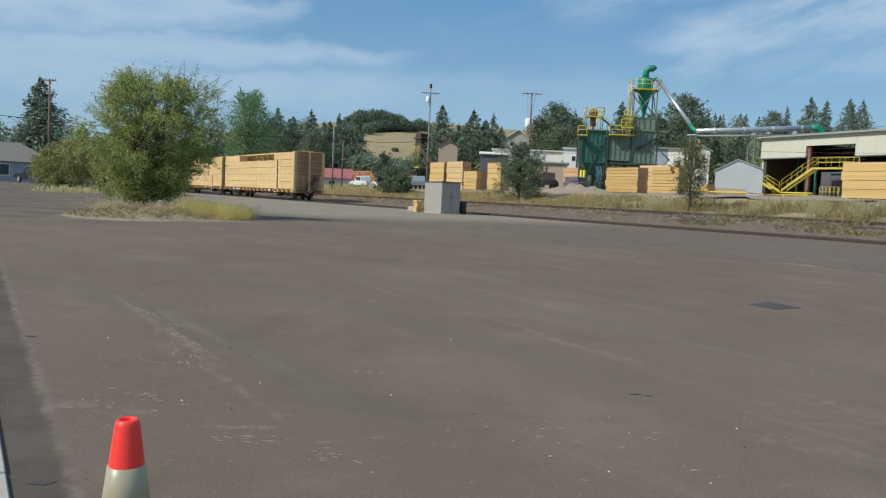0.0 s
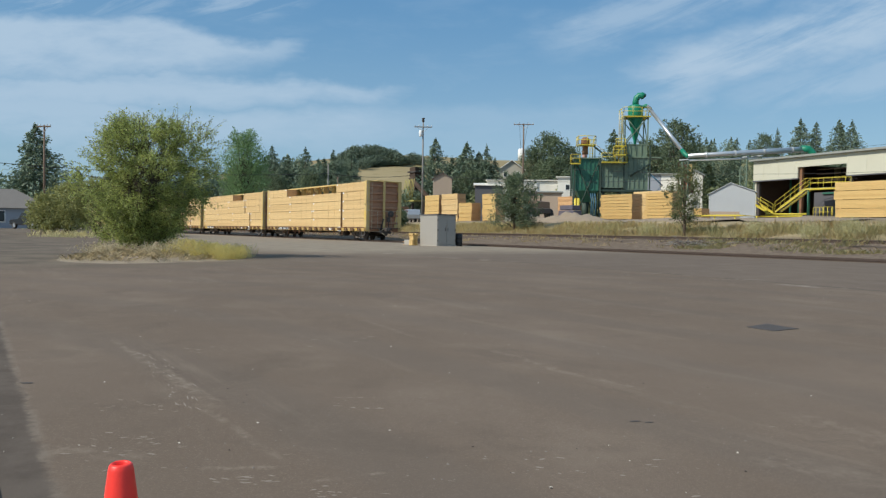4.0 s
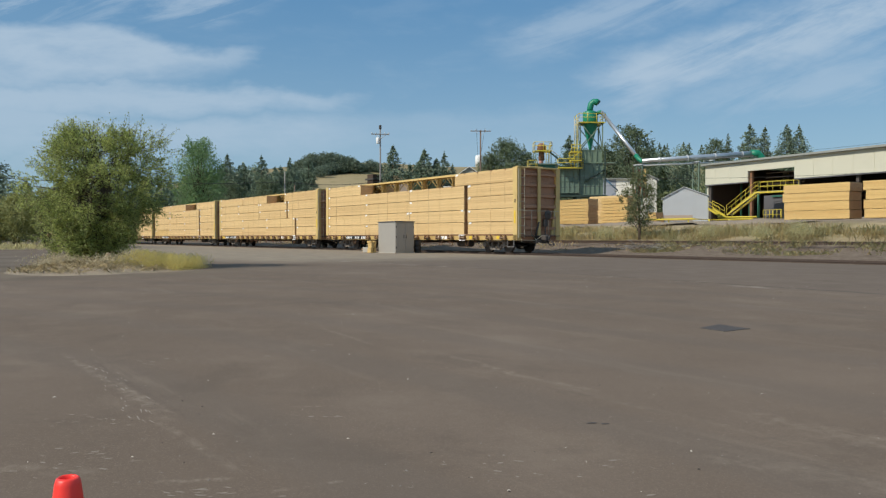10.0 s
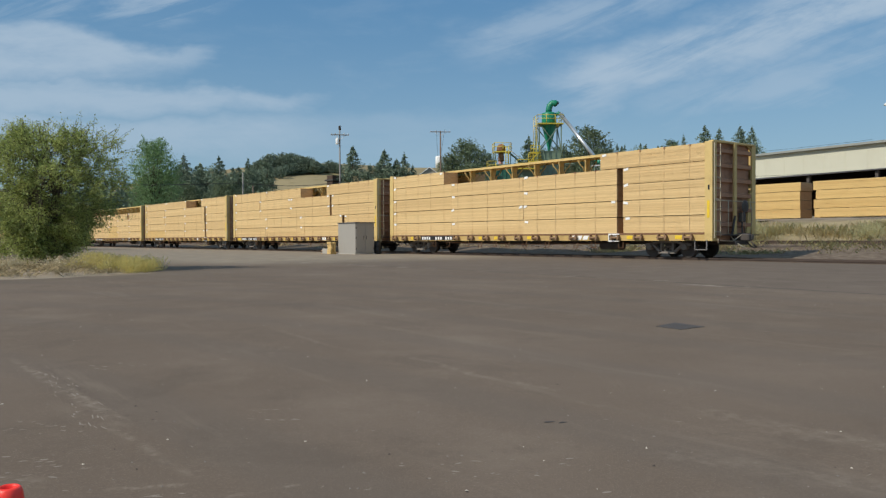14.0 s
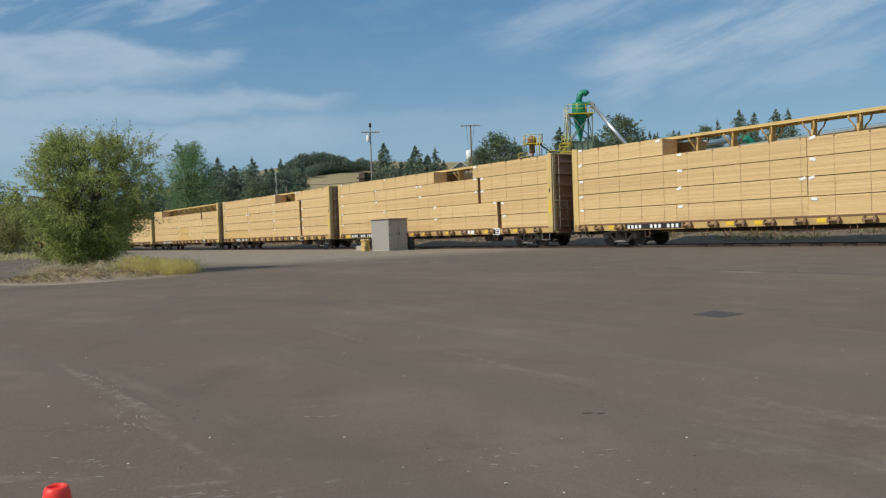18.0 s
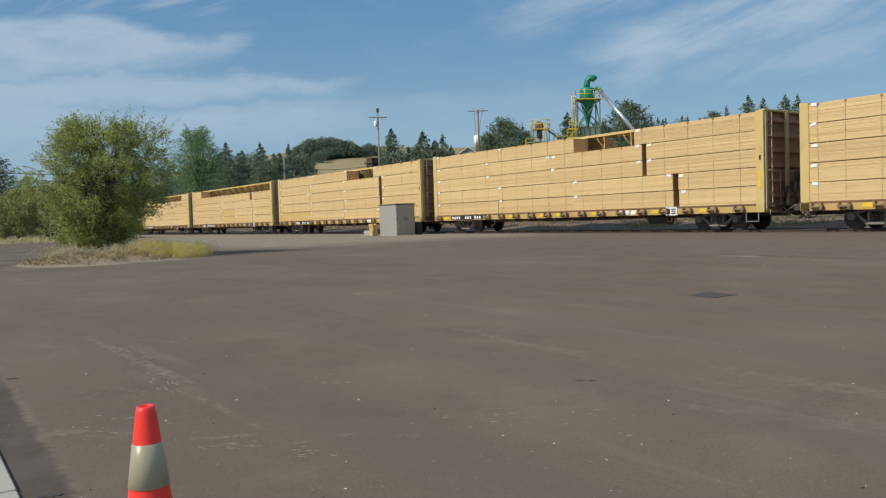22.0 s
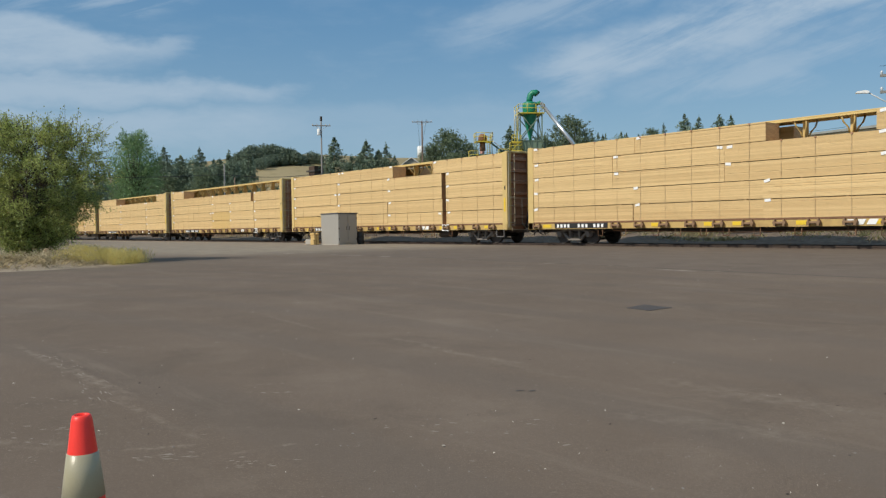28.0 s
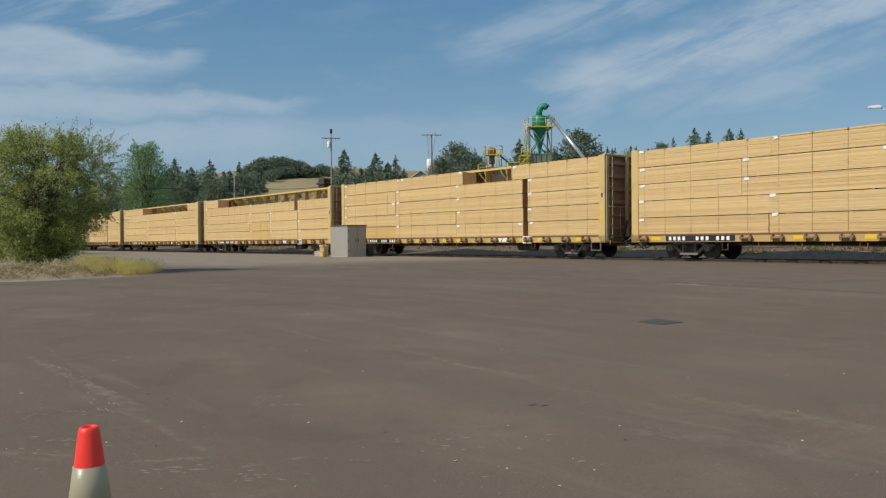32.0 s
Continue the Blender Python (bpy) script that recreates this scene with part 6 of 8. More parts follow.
def build_island():
    rng = np.random.default_rng(8)
    bx, by = BUSH
    k = 72
    vs, fs = [], []
    for j in range(k + 1):
        for i in range(k + 1):
            x, y = bx - 3.9 + 9.0 * i / k, by - 7.0 + 10.4 * j / k
            vs.append((x, y, island_z(x, y) + 0.006))
    for j in range(k):
        for i in range(k):
            n = j * (k + 1) + i
            fs.append((n, n + 1, n + k + 2, n + k + 1))
    me = bpy.data.meshes.new("dirt_mound")
    me.from_pydata(vs, [], fs)
    me.materials.append(M["island_soil"])
    tagged(shade_smooth(part("dirt_mound", me, None)), "low mound of dry tan dirt round the bush", "dirt mound", kind="structure")
    sp = []
    for i, (dx, dy, h, w) in enumerate(((-0.9, -0.9, 0.45, 1.2), (-0.2, -1.9, 0.35, 1.1), (1.2, -2.1, 0.35, 1.1), (1.7, -1.2, 0.40, 0.9))):
        x, y = bx + dx, by + dy
        rg = np.random.default_rng(90 + i)
        o = thing("dry_weed", pose(x, y, island_z(x, y) - 0.03), "tangle of dry brown weeds on the dirt mound", "shrub", "dry weeds on the mound")
        c = rg.normal(size=(1500, 3)) * np.array([w / 3.2, w / 3.2, h / 3.4]) + np.array([0, 0, h * 0.4])
        tagged(cards(np.maximum(c, [-9, -9, 0.01]), 0.07 * rg.uniform(0.5, 1.5, 1500), rg, "foliage", "leaf_dry", o, 0.3, droop=np.tile([0, 0, 0.5], (1500, 1))), kind="stuff")
    for _ in range(800):
        a, r = rng.uniform(0, 6.28), rng.random() ** 0.6
        x, y = bx + 0.75 + 2.1 * r * math.cos(a), by - 1.6 + 3.0 * r * math.sin(a)
        sp.append((x, y, island_z(x, y)))
    grass_patch("dry_grass", "dry straw grass round the bush", "leaf_dry", sp, 7, 0.12, rng, 1.5, 0.0035, 0.14)
    # tall grass: short strokes stacked into soft, uneven tufts
    C_, E_ = [], []
    for _ in range(300):
        x, y = bx + 1.55 + 1.9 * rng.random() ** 1.4, by - 0.8 + rng.normal() * 0.65
        h, n = 0.16 + 0.34 * rng.random(), 60
        q = np.stack([rng.normal(size=n) * 0.11, rng.normal(size=n) * 0.11, h * rng.random(n) ** 0.8], 1)
        C_.append(q + [x, y, island_z(x, y)])
        E_.append(np.stack([q[:, 0] * 3, q[:, 1] * 3, np.full(n, 1.7)], 1))
    C_, E_ = np.concatenate(C_), np.concatenate(E_)
    tagged(cards(C_, rng.uniform(0.06, 0.15, len(C_)), rng, "tall_grass", "grass_gold", None, 0.10, droop=E_), "tall yellow-green grass beside the bush", "grass", kind="stuff")
    bm = B()
    for _ in range(260):
        a, r = rng.uniform(0, 6.28), rng.random() ** 0.6
        x, y = bx + 0.75 + 2.0 * r * math.cos(a), by - 1.8 + 3.0 * r * math.sin(a)
        s = 0.012 + 0.07 * rng.random() ** 3
        z = island_z(x, y) - s * 0.2
        vs = [bm.verts.new((x + s * rng.uniform(0.6, 1.2) * px, y + s * rng.uniform(0.6, 1.2) * py, z + s * 0.8 * (pz + 0.5 * rng.random()))) for px, py, pz in ((-1, -1, 0), (1, -1, 0), (1, 1, 0), (-1, 1, 0), (-0.5, -0.5, 1), (0.5, -0.5, 1), (0.5, 0.5, 1), (-0.5, 0.5, 1))]
        for q in ((4, 5, 6, 7), (0, 1, 5, 4), (1, 2, 6, 5), (2, 3, 7, 6), (3, 0, 4, 7)):
            bm.faces.new([vs[i] for i in q])
    tagged(part("stones", bm, "dirty_pile"), "pale stones and clods round the bush", "stones", kind="stuff")
    sx, sy = bx + 0.85, by - 1.2
    st = part("stump", lathe(B(), [(0.13, -0.05), (0.09, 0.1), (0.085, 0.32), (0.06, 0.36), (0.0, 0.35)], 12), "stump_wood", None, at=pose(sx, sy, island_z(sx, sy)))
    tagged(st, "short tan cut stump at the foot of the bush", "stump")


build_island()


def build_weeds():
    rng = np.random.default_rng(21)
    clump = lambda u, n: noise.noise(Vector((u * 0.35, n * 0.5, 1))) > -0.15
    thick = lambda u, n: noise.noise(Vector((u * 0.35, n * 0.5, 1))) > (-0.25 if u < -42 else 0.12)
    right = lambda u, n: noise.noise(Vector((u * 0.30, n * 0.45, 4))) > 0.05
    grass_patch("weeds", "green and straw weeds along the second track", "grass_green", spots_in(rng, 3000, -105, -6, 40.0, 45.0, thick), 9, 0.50, rng, 0.30, 0.0042)
    grass_patch("straw_weeds", "dry straw weeds on the bank beyond the rails", "grass_dry", spots_in(rng, 3400, -110, -4, 39.8, 45.5, clump), 10, 0.40, rng, 0.4, 0.0040)
    grass_patch("bank_grass", "tall seeding grass on the bank before the lumber", "grass_pale", spots_in(rng, 1100, -46, -4, 40.2, 43.8, right), 9, 0.55, rng, 0.35, 0.0040)
    grass_patch("ballast_weeds", "scattered dry weeds between the tracks", "grass_dry", spots_in(rng, 520, -95, -5, 35.0, 37.8, clump), 12, 0.25, rng, 0.8, 0.005)
    grass_patch("trackside_straw", "pale flattened straw beside the second track", "grass_pale", spots_in(rng, 700, -31, -4, 35.2, 38.3, clump), 10, 0.24, rng, 1.1, 0.0045)
    grass_patch("far_weeds", "rank grass beside the far rails", "grass_green", spots_in(rng, 1800, -200, -95, 39, 48, clump), 9, 0.8, rng, 0.4, 0.016)
    for i, (u, n, h, w) in enumerate(((-30.0, 40.6, 1.05, 0.95), (-26.2, 40.3, 0.95, 0.95), (-23.8, 40.2, 1.15, 1.1), (-38.4, 40.6, 0.85, 0.95), (-17.8, 40.6, 0.95, 1.2))):
        p = W(u, n)
        rg = np.random.default_rng(70 + i)
        o = thing("dry_weed", pose(p.x, p.y, ground_z(p.x, p.y)), "dry straw-coloured weed clump beside the track", "shrub", "weed clumps by the track")
        c = rg.normal(size=(2200, 3)) * np.array([w / 3.2, w / 3.2, h / 4]) + np.array([0, 0, h * 0.5])
        tagged(cards(np.maximum(c, [-9, -9, 0.02]), 0.10 * rg.uniform(0.5, 1.4, 2200), rg, "foliage", "grass_pale", o, 0.18, droop=np.tile([0, 0, 0.8], (2200, 1))), kind="stuff")


build_weeds()


def build_brush_pile():
    """Dead sticks heaped on the ballast."""
    p = W(-31.0, 36.4)
    rng = np.random.default_rng(77)
    t = thing("brush_pile", pose(p.x, p.y, ground_z(p.x, p.y), 0, 0, TH), "heap of grey dead sticks on the ballast", "brush pile")
    for _ in range(70):
        c = Vector((rng.normal() * 0.8, rng.normal() * 0.35, 0.03 + 0.28 * rng.random()))
        d = Vector((rng.normal(), rng.normal() * 0.5, rng.normal() * 0.18)).normalized() * rng.uniform(0.3, 0.75)
        m = c + Vector((0, 0, rng.uniform(-0.02, 0.08)))
        pipe_ = pipe(B(), [c - d, m, c + d], [0.018, 0.014, 0.005], 4)
        for v in pipe_.verts:
            v.co.z = max(0.005, v.co.z)
        part("stick", pipe_, "grey_pole" if rng.random() < 0.5 else "bark", t)


build_brush_pile()
p_ = W(-35.1, 40.4)
broadleaf("young_oak", p_.x, p_.y, 4.95, 2.7, "leaf_rusty", 6500, 0.11, 31, "thin young oak with sparse dusty leaves beside the track", low=0.14, lobes=15, ragged=0.8)
p_ = W(-55.4, 42)
broadleaf("roadside_tree", p_.x, p_.y, 5.5, 4.4, "leaf_oak", 20000, 0.12, 32, "dark green conical tree on the bank by the mill yard", low=0.05, lobes=46, foot=0.40, clump=0.8, shell=0.2)
for i_, (u_, n_, h_, w_) in enumerate(((-81.6, 42.2, 5.3, 3.0), (-79.2, 42.5, 3.6, 3.6), (-77.6, 42.5, 2.6, 2.4))):
    p_ = W(u_, n_)
    broadleaf("bank_shrub", p_.x, p_.y, h_, w_, "leaf_oak", 9000, 0.15, 40 + i_, "dark green shrub on the bank in front of the yard", low=0.05, lobes=18, group="shrubs on the bank")
# ---------------------------------------------------------------- the mill yard


def G(u, n):
    p = W(u, n)
    return ground_z(p.x, p.y)


def bundle_stack(u0, u1, n, tiers, th, mat_, label, depth=2.4, rows=1, seed=0, group="lumber stacks in the yard", base=None):
    """Bundles of boards piled on bearers; the long side is parallel to the rails."""
    rng = random.Random(seed)
    z = (G((u0 + u1) / 2, n) if base is None else base) - 0.02
    t = thing("lumber_stack", F @ pose(u1, n, z), label, "lumber stack", group)
    ln_ = u1 - u0
    for i in range(tiers):
        z0 = 0.12 + i * th
        k, hgt = 14, th - 0.035
        left, right = [], []
        for j in range(k):
            a0, a1 = rng.uniform(-0.015, 0.015), depth + rng.uniform(-0.015, 0.015)
            for zz in (j * hgt / k, (j + 1) * hgt / k - 0.0005):
                left.append((a0, zz)); right.append((a1, zz))
        bm = prism(B(), left + right[::-1], 0, ln_ + rng.uniform(-0.12, 0.12))
        for v in bm.verts:
            v.co = Vector((-v.co.y, v.co.x, v.co.z))
        me = mesh_of(bm, [mat_, "lumber_end"])
        for p in me.polygons:
            if abs(p.normal.x) > 0.7:
                p.material_index = 1
        b = part("lumber_package", me, None, t, at=pose(rng.uniform(-0.06, 0.06), rng.uniform(-0.03, 0.03), z0))
        for f in (0.08, 0.5, 0.92):
            part("bearer", boxed(-0.06, 0.06, -0.01, depth + 0.01, -0.034, 0.0), "lumber_end", b, at=pose(-ln_ * f, 0, 0))
    return t


bundle_stack(-38.05, -32.5, 62, 4, 0.73, "lumber_deep", "tall stack of golden lumber bundles in front of the mill", 1.9, seed=1)
bundle_stack(-31.35, -25.8, 62, 4, 0.73, "lumber_deep", "tall stack of golden lumber bundles in front of the mill", 1.9, seed=2)
bundle_stack(-24.7, -19.1, 62.2, 4, 0.73, "lumber_deep", "tall stack of golden lumber bundles in front of the mill", 1.9, seed=3)
bundle_stack(-18.0, -12.4, 62.2, 4, 0.73, "lumber_deep", "tall stack of golden lumber bundles in front of the mill", 1.9, seed=4)
bundle_stack(-63.7, -59.0, 60, 8, 0.33, "lumber_deep", "stack of stickered golden boards near the dust bins", 1.5, seed=5)
bundle_stack(-57.2, -53.6, 60, 8, 0.32, "lumber_deep", "stack of stickered golden boards near the dust bins", 1.5, seed=6)
bundle_stack(-63.2, -58.2, 64.5, 4, 0.76, "lumber", "long stack of brown-ended boards behind the others", 2.4, seed=7)
bundle_stack(-80.4, -77.6, 56, 5, 0.66, "lumber_deep", "square stack of golden lumber bundles", 1.4, seed=8)
bundle_stack(-84.2, -81.3, 55, 5, 0.46, "lumber_deep", "low stack of orange-brown lumber", 1.4, seed=9)
bundle_stack(-101.2, -97.2, 60, 5, 0.80, "lumber_deep", "tall block of golden lumber bundles", 1.4, seed=10)
bundle_stack(-96.4, -92.2, 60, 5, 0.80, "lumber", "tall block of pale lumber bundles", 1.4, seed=11)
bundle_stack(-89.0, -86.5, 62, 4, 0.62, "lumber_end", "brown weathered lumber stack deep in the yard", 1.6, seed=13)
bundle_stack(-93.0, -90.4, 70, 5, 0.66, "lumber", "pale lumber stack deep in the yard", 1.6, seed=16)
bundle_stack(-82.5, -79.6, 70, 5, 0.60, "lumber_end", "brown weathered lumber stack deep in the yard", 1.6, seed=17)


def beam(bm, a, b, w=0.12):
    tube(bm, a, b, w * 0.6, seg=4)


def handrail(parent, pts, posts=True, h=1.05, r=0.025):
    """Two rails and posts along a line of points."""
    pts = [Vector(p) for p in pts]
    for k in (0.55, 1.0):
        part("rail", pipe(B(), [p + Vector((0, 0, h * k)) for p in pts], r, 6), "safety_yellow", parent)
    for a, b in zip(pts, pts[1:]):
        n = max(1, round((b - a).length / 1.3))
        for i in range(n + 1):
            p = a.lerp(b, i / n)
            part("rail_post", tube(B(), p, p + Vector((0, 0, h)), r, seg=6), "safety_yellow", parent)


def build_mill():
    """The long cream mill shed: open bay below a deep fascia, pitched a little to the rear."""
    n0, z0 = 78.0, 2.9
    turn = pose(-49.0, n0, 0, 0, 0, -8.0) @ pose(49.0, -n0, 0)
    t = thing("sawmill_building", F @ turn, "long cream metal sawmill shed with an open dark bay", "building")
    top = lambda u: 9.62
    # fascia: pieces round the notch
    fas = part("front_wall", boxed(-58.9, -52.6, n0, n0 + 0.25, 7.2, 9.45), "cream_siding", t)
    for u0, u1, a, b in ((-52.6, -46.5, 8.38, 9.45), (-46.5, 30.0, 7.16, 9.45)):
        part("front_wall", boxed(u0 + 0.002, u1, n0, n0 + 0.25, a, b), "cream_siding", t)
    # raised seams of the metal sheets
    seam = mesh_of(boxed(-0.02, 0.02, -0.02, 0, 0, 2.23), "cream_siding")
    for i in range(40):
        u = -57.4 + i * 2.2
        if -52.8 < u < -46.4:
            continue
        part("seam", seam, None, fas, at=pose(u, n0, 7.06 + (0.11 if u > -47 else 0.15)))
    part("lower_trim", boxed(-58.95, -52.55, n0 - 0.04, n0 + 0.29, 7.08, 7.2), "house_dark", t)
    part("lower_trim", boxed(-46.5, 30, n0 - 0.04, n0 + 0.29, 7.04, 7.16), "house_dark", t)
    roof = B()
    prism(roof, [(n0 - 0.45, 9.45), (n0 - 0.45, 9.66), (n0 + 15, 10.25), (n0 + 30, 9.66), (n0 + 30, 9.45), (n0 + 15, 10.0)], 0, 88.6)
    for v in roof.verts:
        v.co = Vector((v.co.y - 59.2, v.co.x, v.co.z))
    part("roof", roof, "roof_metal", t)
    part("rear_wall", boxed(-58, 30, n0 + 29.6, n0 + 29.9, z0 - 1, 9.5), "dark_steel", t)
    part("end_wall", boxed(-58.9, -58.65, n0 + 0.26, n0 + 29.6, z0 - 1, 9.4), "cream_siding", t)
    # very dark brown sheet over the inner face of the cream end wall
    part("inner_lining", boxed(-58.645, -58.6, n0 + 0.62, n0 + 12.9, z0 + 0.05, 9.3), "inner_brown", t, "dark brown lining of the bay")
    part("end_wall", boxed(29.7, 29.95, n0, n0 + 29.6, z0 - 1, 9.6), "cream_siding", t)
    part("inner_wall", boxed(-57.7, 29.6, n0 + 13, n0 + 13.2, z0 - 0.5, 9.3), "inner_brown", t, "dark brown wall inside the open bay")
    part("floor", boxed(-57.9, 29.7, n0 - 0.5, n0 + 29, z0 - 1.0, z0 + 0.02), "concrete", t)
    for i, u in enumerate((-58.4, -52.4, -46.2, -39.5, -32.5, -25.5, -18.5, -11.5, -4.5, 3, 10, 17, 24)):
        part("column", boxed(u - 0.16, u + 0.16, n0 + 0.28, n0 + 0.60, z0, 9.4), "brown_wall" if i == 1 else "dark_steel", t)
    part("mezzanine", boxed(-52, 29, n0 + 2.5, n0 + 12.9, 6.0, 6.2), "dark_steel", t)
    # inside the bay: a dark portal with a green frame, pipes and rails
    part("bay_box", boxed(-51.4, -48.7, n0 + 1.2, n0 + 4.0, z0, 5.6), "house_dark", t, "dark steel booth in the bay")
    part("booth_frame", boxed(-48.6, -48.45, n0 + 1.0, n0 + 1.2, z0, 5.5), "mill_green", t)
    part("booth_frame", boxed(-50.2, -48.45, n0 + 1.0, n0 + 1.2, 5.4, 5.55), "mill_green", t)
    for u in (-56.2, -55.0, -53.6):
        part("pipe", tube(B(), (u, n0 + 3, z0), (u, n0 + 3, 7.5), 0.12, seg=8), "mill_green", t)
    for z in (6.9, 7.6, 8.1):
        part("conveyor_rail", boxed(-52, -47, n0 + 2.2, n0 + 2.3, z, z + 0.10), "wood_pole", t)
    # stair and landing
    s = thing("yellow_stair", F @ pose(0, 0, 0), "bright yellow steel stair and landing before the mill", "stair")
    nf = 76.0
    for dn in (0.0, 0.95):
        bm = B()
        prism(bm, [(-53.5, 3.34), (-53.5, 3.56), (-50.0, 5.90), (-45.6, 5.90), (-45.6, 5.70), (-49.9, 5.70)], nf + dn, nf + dn + 0.07)
        part("stringer", bm, "safety_yellow", s)
        handrail(s, [(-53.5, nf + dn, 3.5), (-50.0, nf + dn, 5.86), (-45.6, nf + dn, 5.86)])
    st = mesh_of(boxed(-0.14, 0.14, 0.0, 0.95, -0.02, 0.02), "galvanised")
    for i in range(14):
        f = (i + 0.5) / 14
        part("tread", st, None, s, at=pose(-53.5 + 3.5 * f, nf, 3.45 + 2.36 * f))
    part("landing", boxed(-50.0, -45.6, nf, nf + 1.9, 5.84, 5.90), "galvanised", s)
    for u in (-49.7, -45.8):
        part("leg", tube(B(), (u, nf + 0.1, 2.9), (u, nf + 0.1, 5.86), 0.07, seg=8), "mill_green", s)
    for dn in (0.0, 0.9):
        part("short_stringer", prism(B(), [(-55.2, 4.1), (-55.2, 4.35), (-53.5, 3.45), (-53.5, 3.15)], nf - 1.1 + dn, nf - 1.03 + dn), "safety_yellow", s)
        handrail(s, [(-55.2, nf - 1.1 + dn, 4.2), (-53.6, nf - 1.1 + dn, 3.4)], h=0.9)
    part("short_landing", boxed(-56.0, -55.2, nf - 1.1, nf - 0.1, 4.15, 4.22), "safety_yellow", s)
    part("short_leg", tube(B(), (-55.9, nf - 0.9, 2.8), (-55.9, nf - 0.9, 4.2), 0.06, seg=6), "safety_yellow", s)
    g = thing("yellow_gate", F @ pose(0, 0, 0), "yellow guard rail beside the mill door", "railing")
    handrail(g, [(-48.5, 75.2, 2.75), (-46.4, 75.2, 2.75)], h=1.1)
    for i in range(5):
        part("picket", tube(B(), (-48.2 + i * 0.42, 75.2, 2.8), (-48.2 + i * 0.42, 75.2, 3.8), 0.03, seg=6), "safety_yellow", g)
    r = thing("guard_rail", F @ pose(0, 0, 0), "low yellow guard rail along the yard", "guard rail")
    part("beam", pipe(B(), [(-54.8, 64, 2.80), (-49.1, 64.2, 2.78), (-46.3, 64.4, 2.64), (-42.6, 64.4, 2.66)], 0.09, 8), "safety_yellow", r)
    part("beam", pipe(B(), [(-52.9, 73.6, 3.15), (-48.2, 73.6, 3.1)], 0.09, 8), "safety_yellow", r)
    for u in (-54.4, -52, -49.6, -47.2, -45, -42.8):
        part("rail_post", tube(B(), (u, 64.3, 2.2), (u, 64.3, 2.72), 0.08, seg=6), "safety_yellow", r)


build_mill()


def build_shed():
    l, r = Vector((25.5, 82.4, 0)), Vector((29.75, 80.9, 0))
    zb = min(ground_z(*l.xy), ground_z(*r.xy)) - 0.15
    t = thing("metal_shed", Matrix.Translation((l.x, l.y, zb)) @ Matrix.Rotation(math.atan2(r.y - l.y, r.x - l.x), 4, "Z"), "pale blue-grey corrugated metal shed with a low gable", "shed")
    w, a, m, b, d = (r - l).length, 5.05 - zb, 6.2 - zb, 5.3 - zb, 4.2
    k = w * 0.47
    part("wall", prism(B(), [(0, 0), (0, a), (k, m), (w, b), (w, 0)], 0, d), "galvanised", t)
    for i in range(16):
        x = 0.12 + i * (w - 0.24) / 15
        top = a + (m - a) * x / k if x < k else m - (m - b) * (x - k) / (w - k)
        part("rib", boxed(x - 0.025, x + 0.025, -0.03, 0, 0.05, top - 0.05), "galvanised", t)
    for p, q in (((-0.15, a - 0.06), (k, m + 0.02)), ((k, m + 0.02), (w + 0.15, b - 0.04))):
        part("roof", prism(B(), [p, (p[0], p[1] + 0.07), (q[0], q[1] + 0.07), q], -0.15, d + 0.15), "galvanised", t)
    part("lower_panel", boxed(0.1, 3.0, -0.055, -0.034, 0.25, 0.85), "house_tan", t, "faded pinkish lower panel")
    b = thing("white_bin", F @ pose(-57.0, 66.0, G(-57.0, 66.0)), "white bin beside the metal shed", "bin")
    part("body", boxed(-0.8, 0.6, 0, 1.4, 0.4, 1.9, bevel=0.03), "pale_siding", b)
    part("base", boxed(-0.7, 0.5, 0.1, 1.3, 0, 0.4), "dark_steel", b)
    bundle_stack(-55.6, -54.6, 65.5, 2, 0.5, "lumber_deep", "small stack of orange lumber by the shed", 1.2, seed=12)


build_shed()


def hopper(parent, u0, u1, n0, n1, z0, z1, mat_):
    bm = B()
    k = 0.32
    cu, cn = (u0 + u1) / 2, (n0 + n1) / 2
    lo = [(cu + (u - cu) * k, cn + (n - cn) * k, z0) for u, n in ((u0, n0), (u1, n0), (u1, n1), (u0, n1))]
    hi = [(u, n, z1) for u, n in ((u0, n0), (u1, n0), (u1, n1), (u0, n1))]
    a, b = [bm.verts.new(p) for p in lo], [bm.verts.new(p) for p in hi]
    bm.faces.new(a[::-1]); bm.faces.new(b)
    for i in range(4):
        bm.faces.new((a[i], a[(i + 1) % 4], b[(i + 1) % 4], b[i]))
    part("hopper", bm, mat_, parent)


def legs(parent, u0, u1, n0, n1, z0, z1, mat_, brace=True, w=0.16):
    for u in (u0, u1):
        for n in (n0, n1):
            part("leg", boxed(u - w, u + w, n - w, n + w, z0, z1), mat_, parent)
    if brace:
        for n in (n0, n1):
            for a, b in (((u0, z0), (u1, z1)), ((u1, z0), (u0, z1))):
                bm = B()
                beam(bm, (a[0], n, a[1]), (b[0], n, b[1]), 0.12)
                part("brace", bm, mat_, parent)
        for u in (u0, u1):
            bm = B()
            beam(bm, (u, n0, z0), (u, n1, z1), 0.12)
            part("brace", bm, mat_, parent)


def platform(parent, u0, u1, n0, n1, z, rails=True):
    part("grating", boxed(u0, u1, n0, n1, z - 0.12, z), "safety_yellow", parent)
    if rails:
        handrail(parent, [(u0, n1, z), (u0, n0, z), (u1, n0, z), (u1, n1, z)], h=1.1, r=0.04)


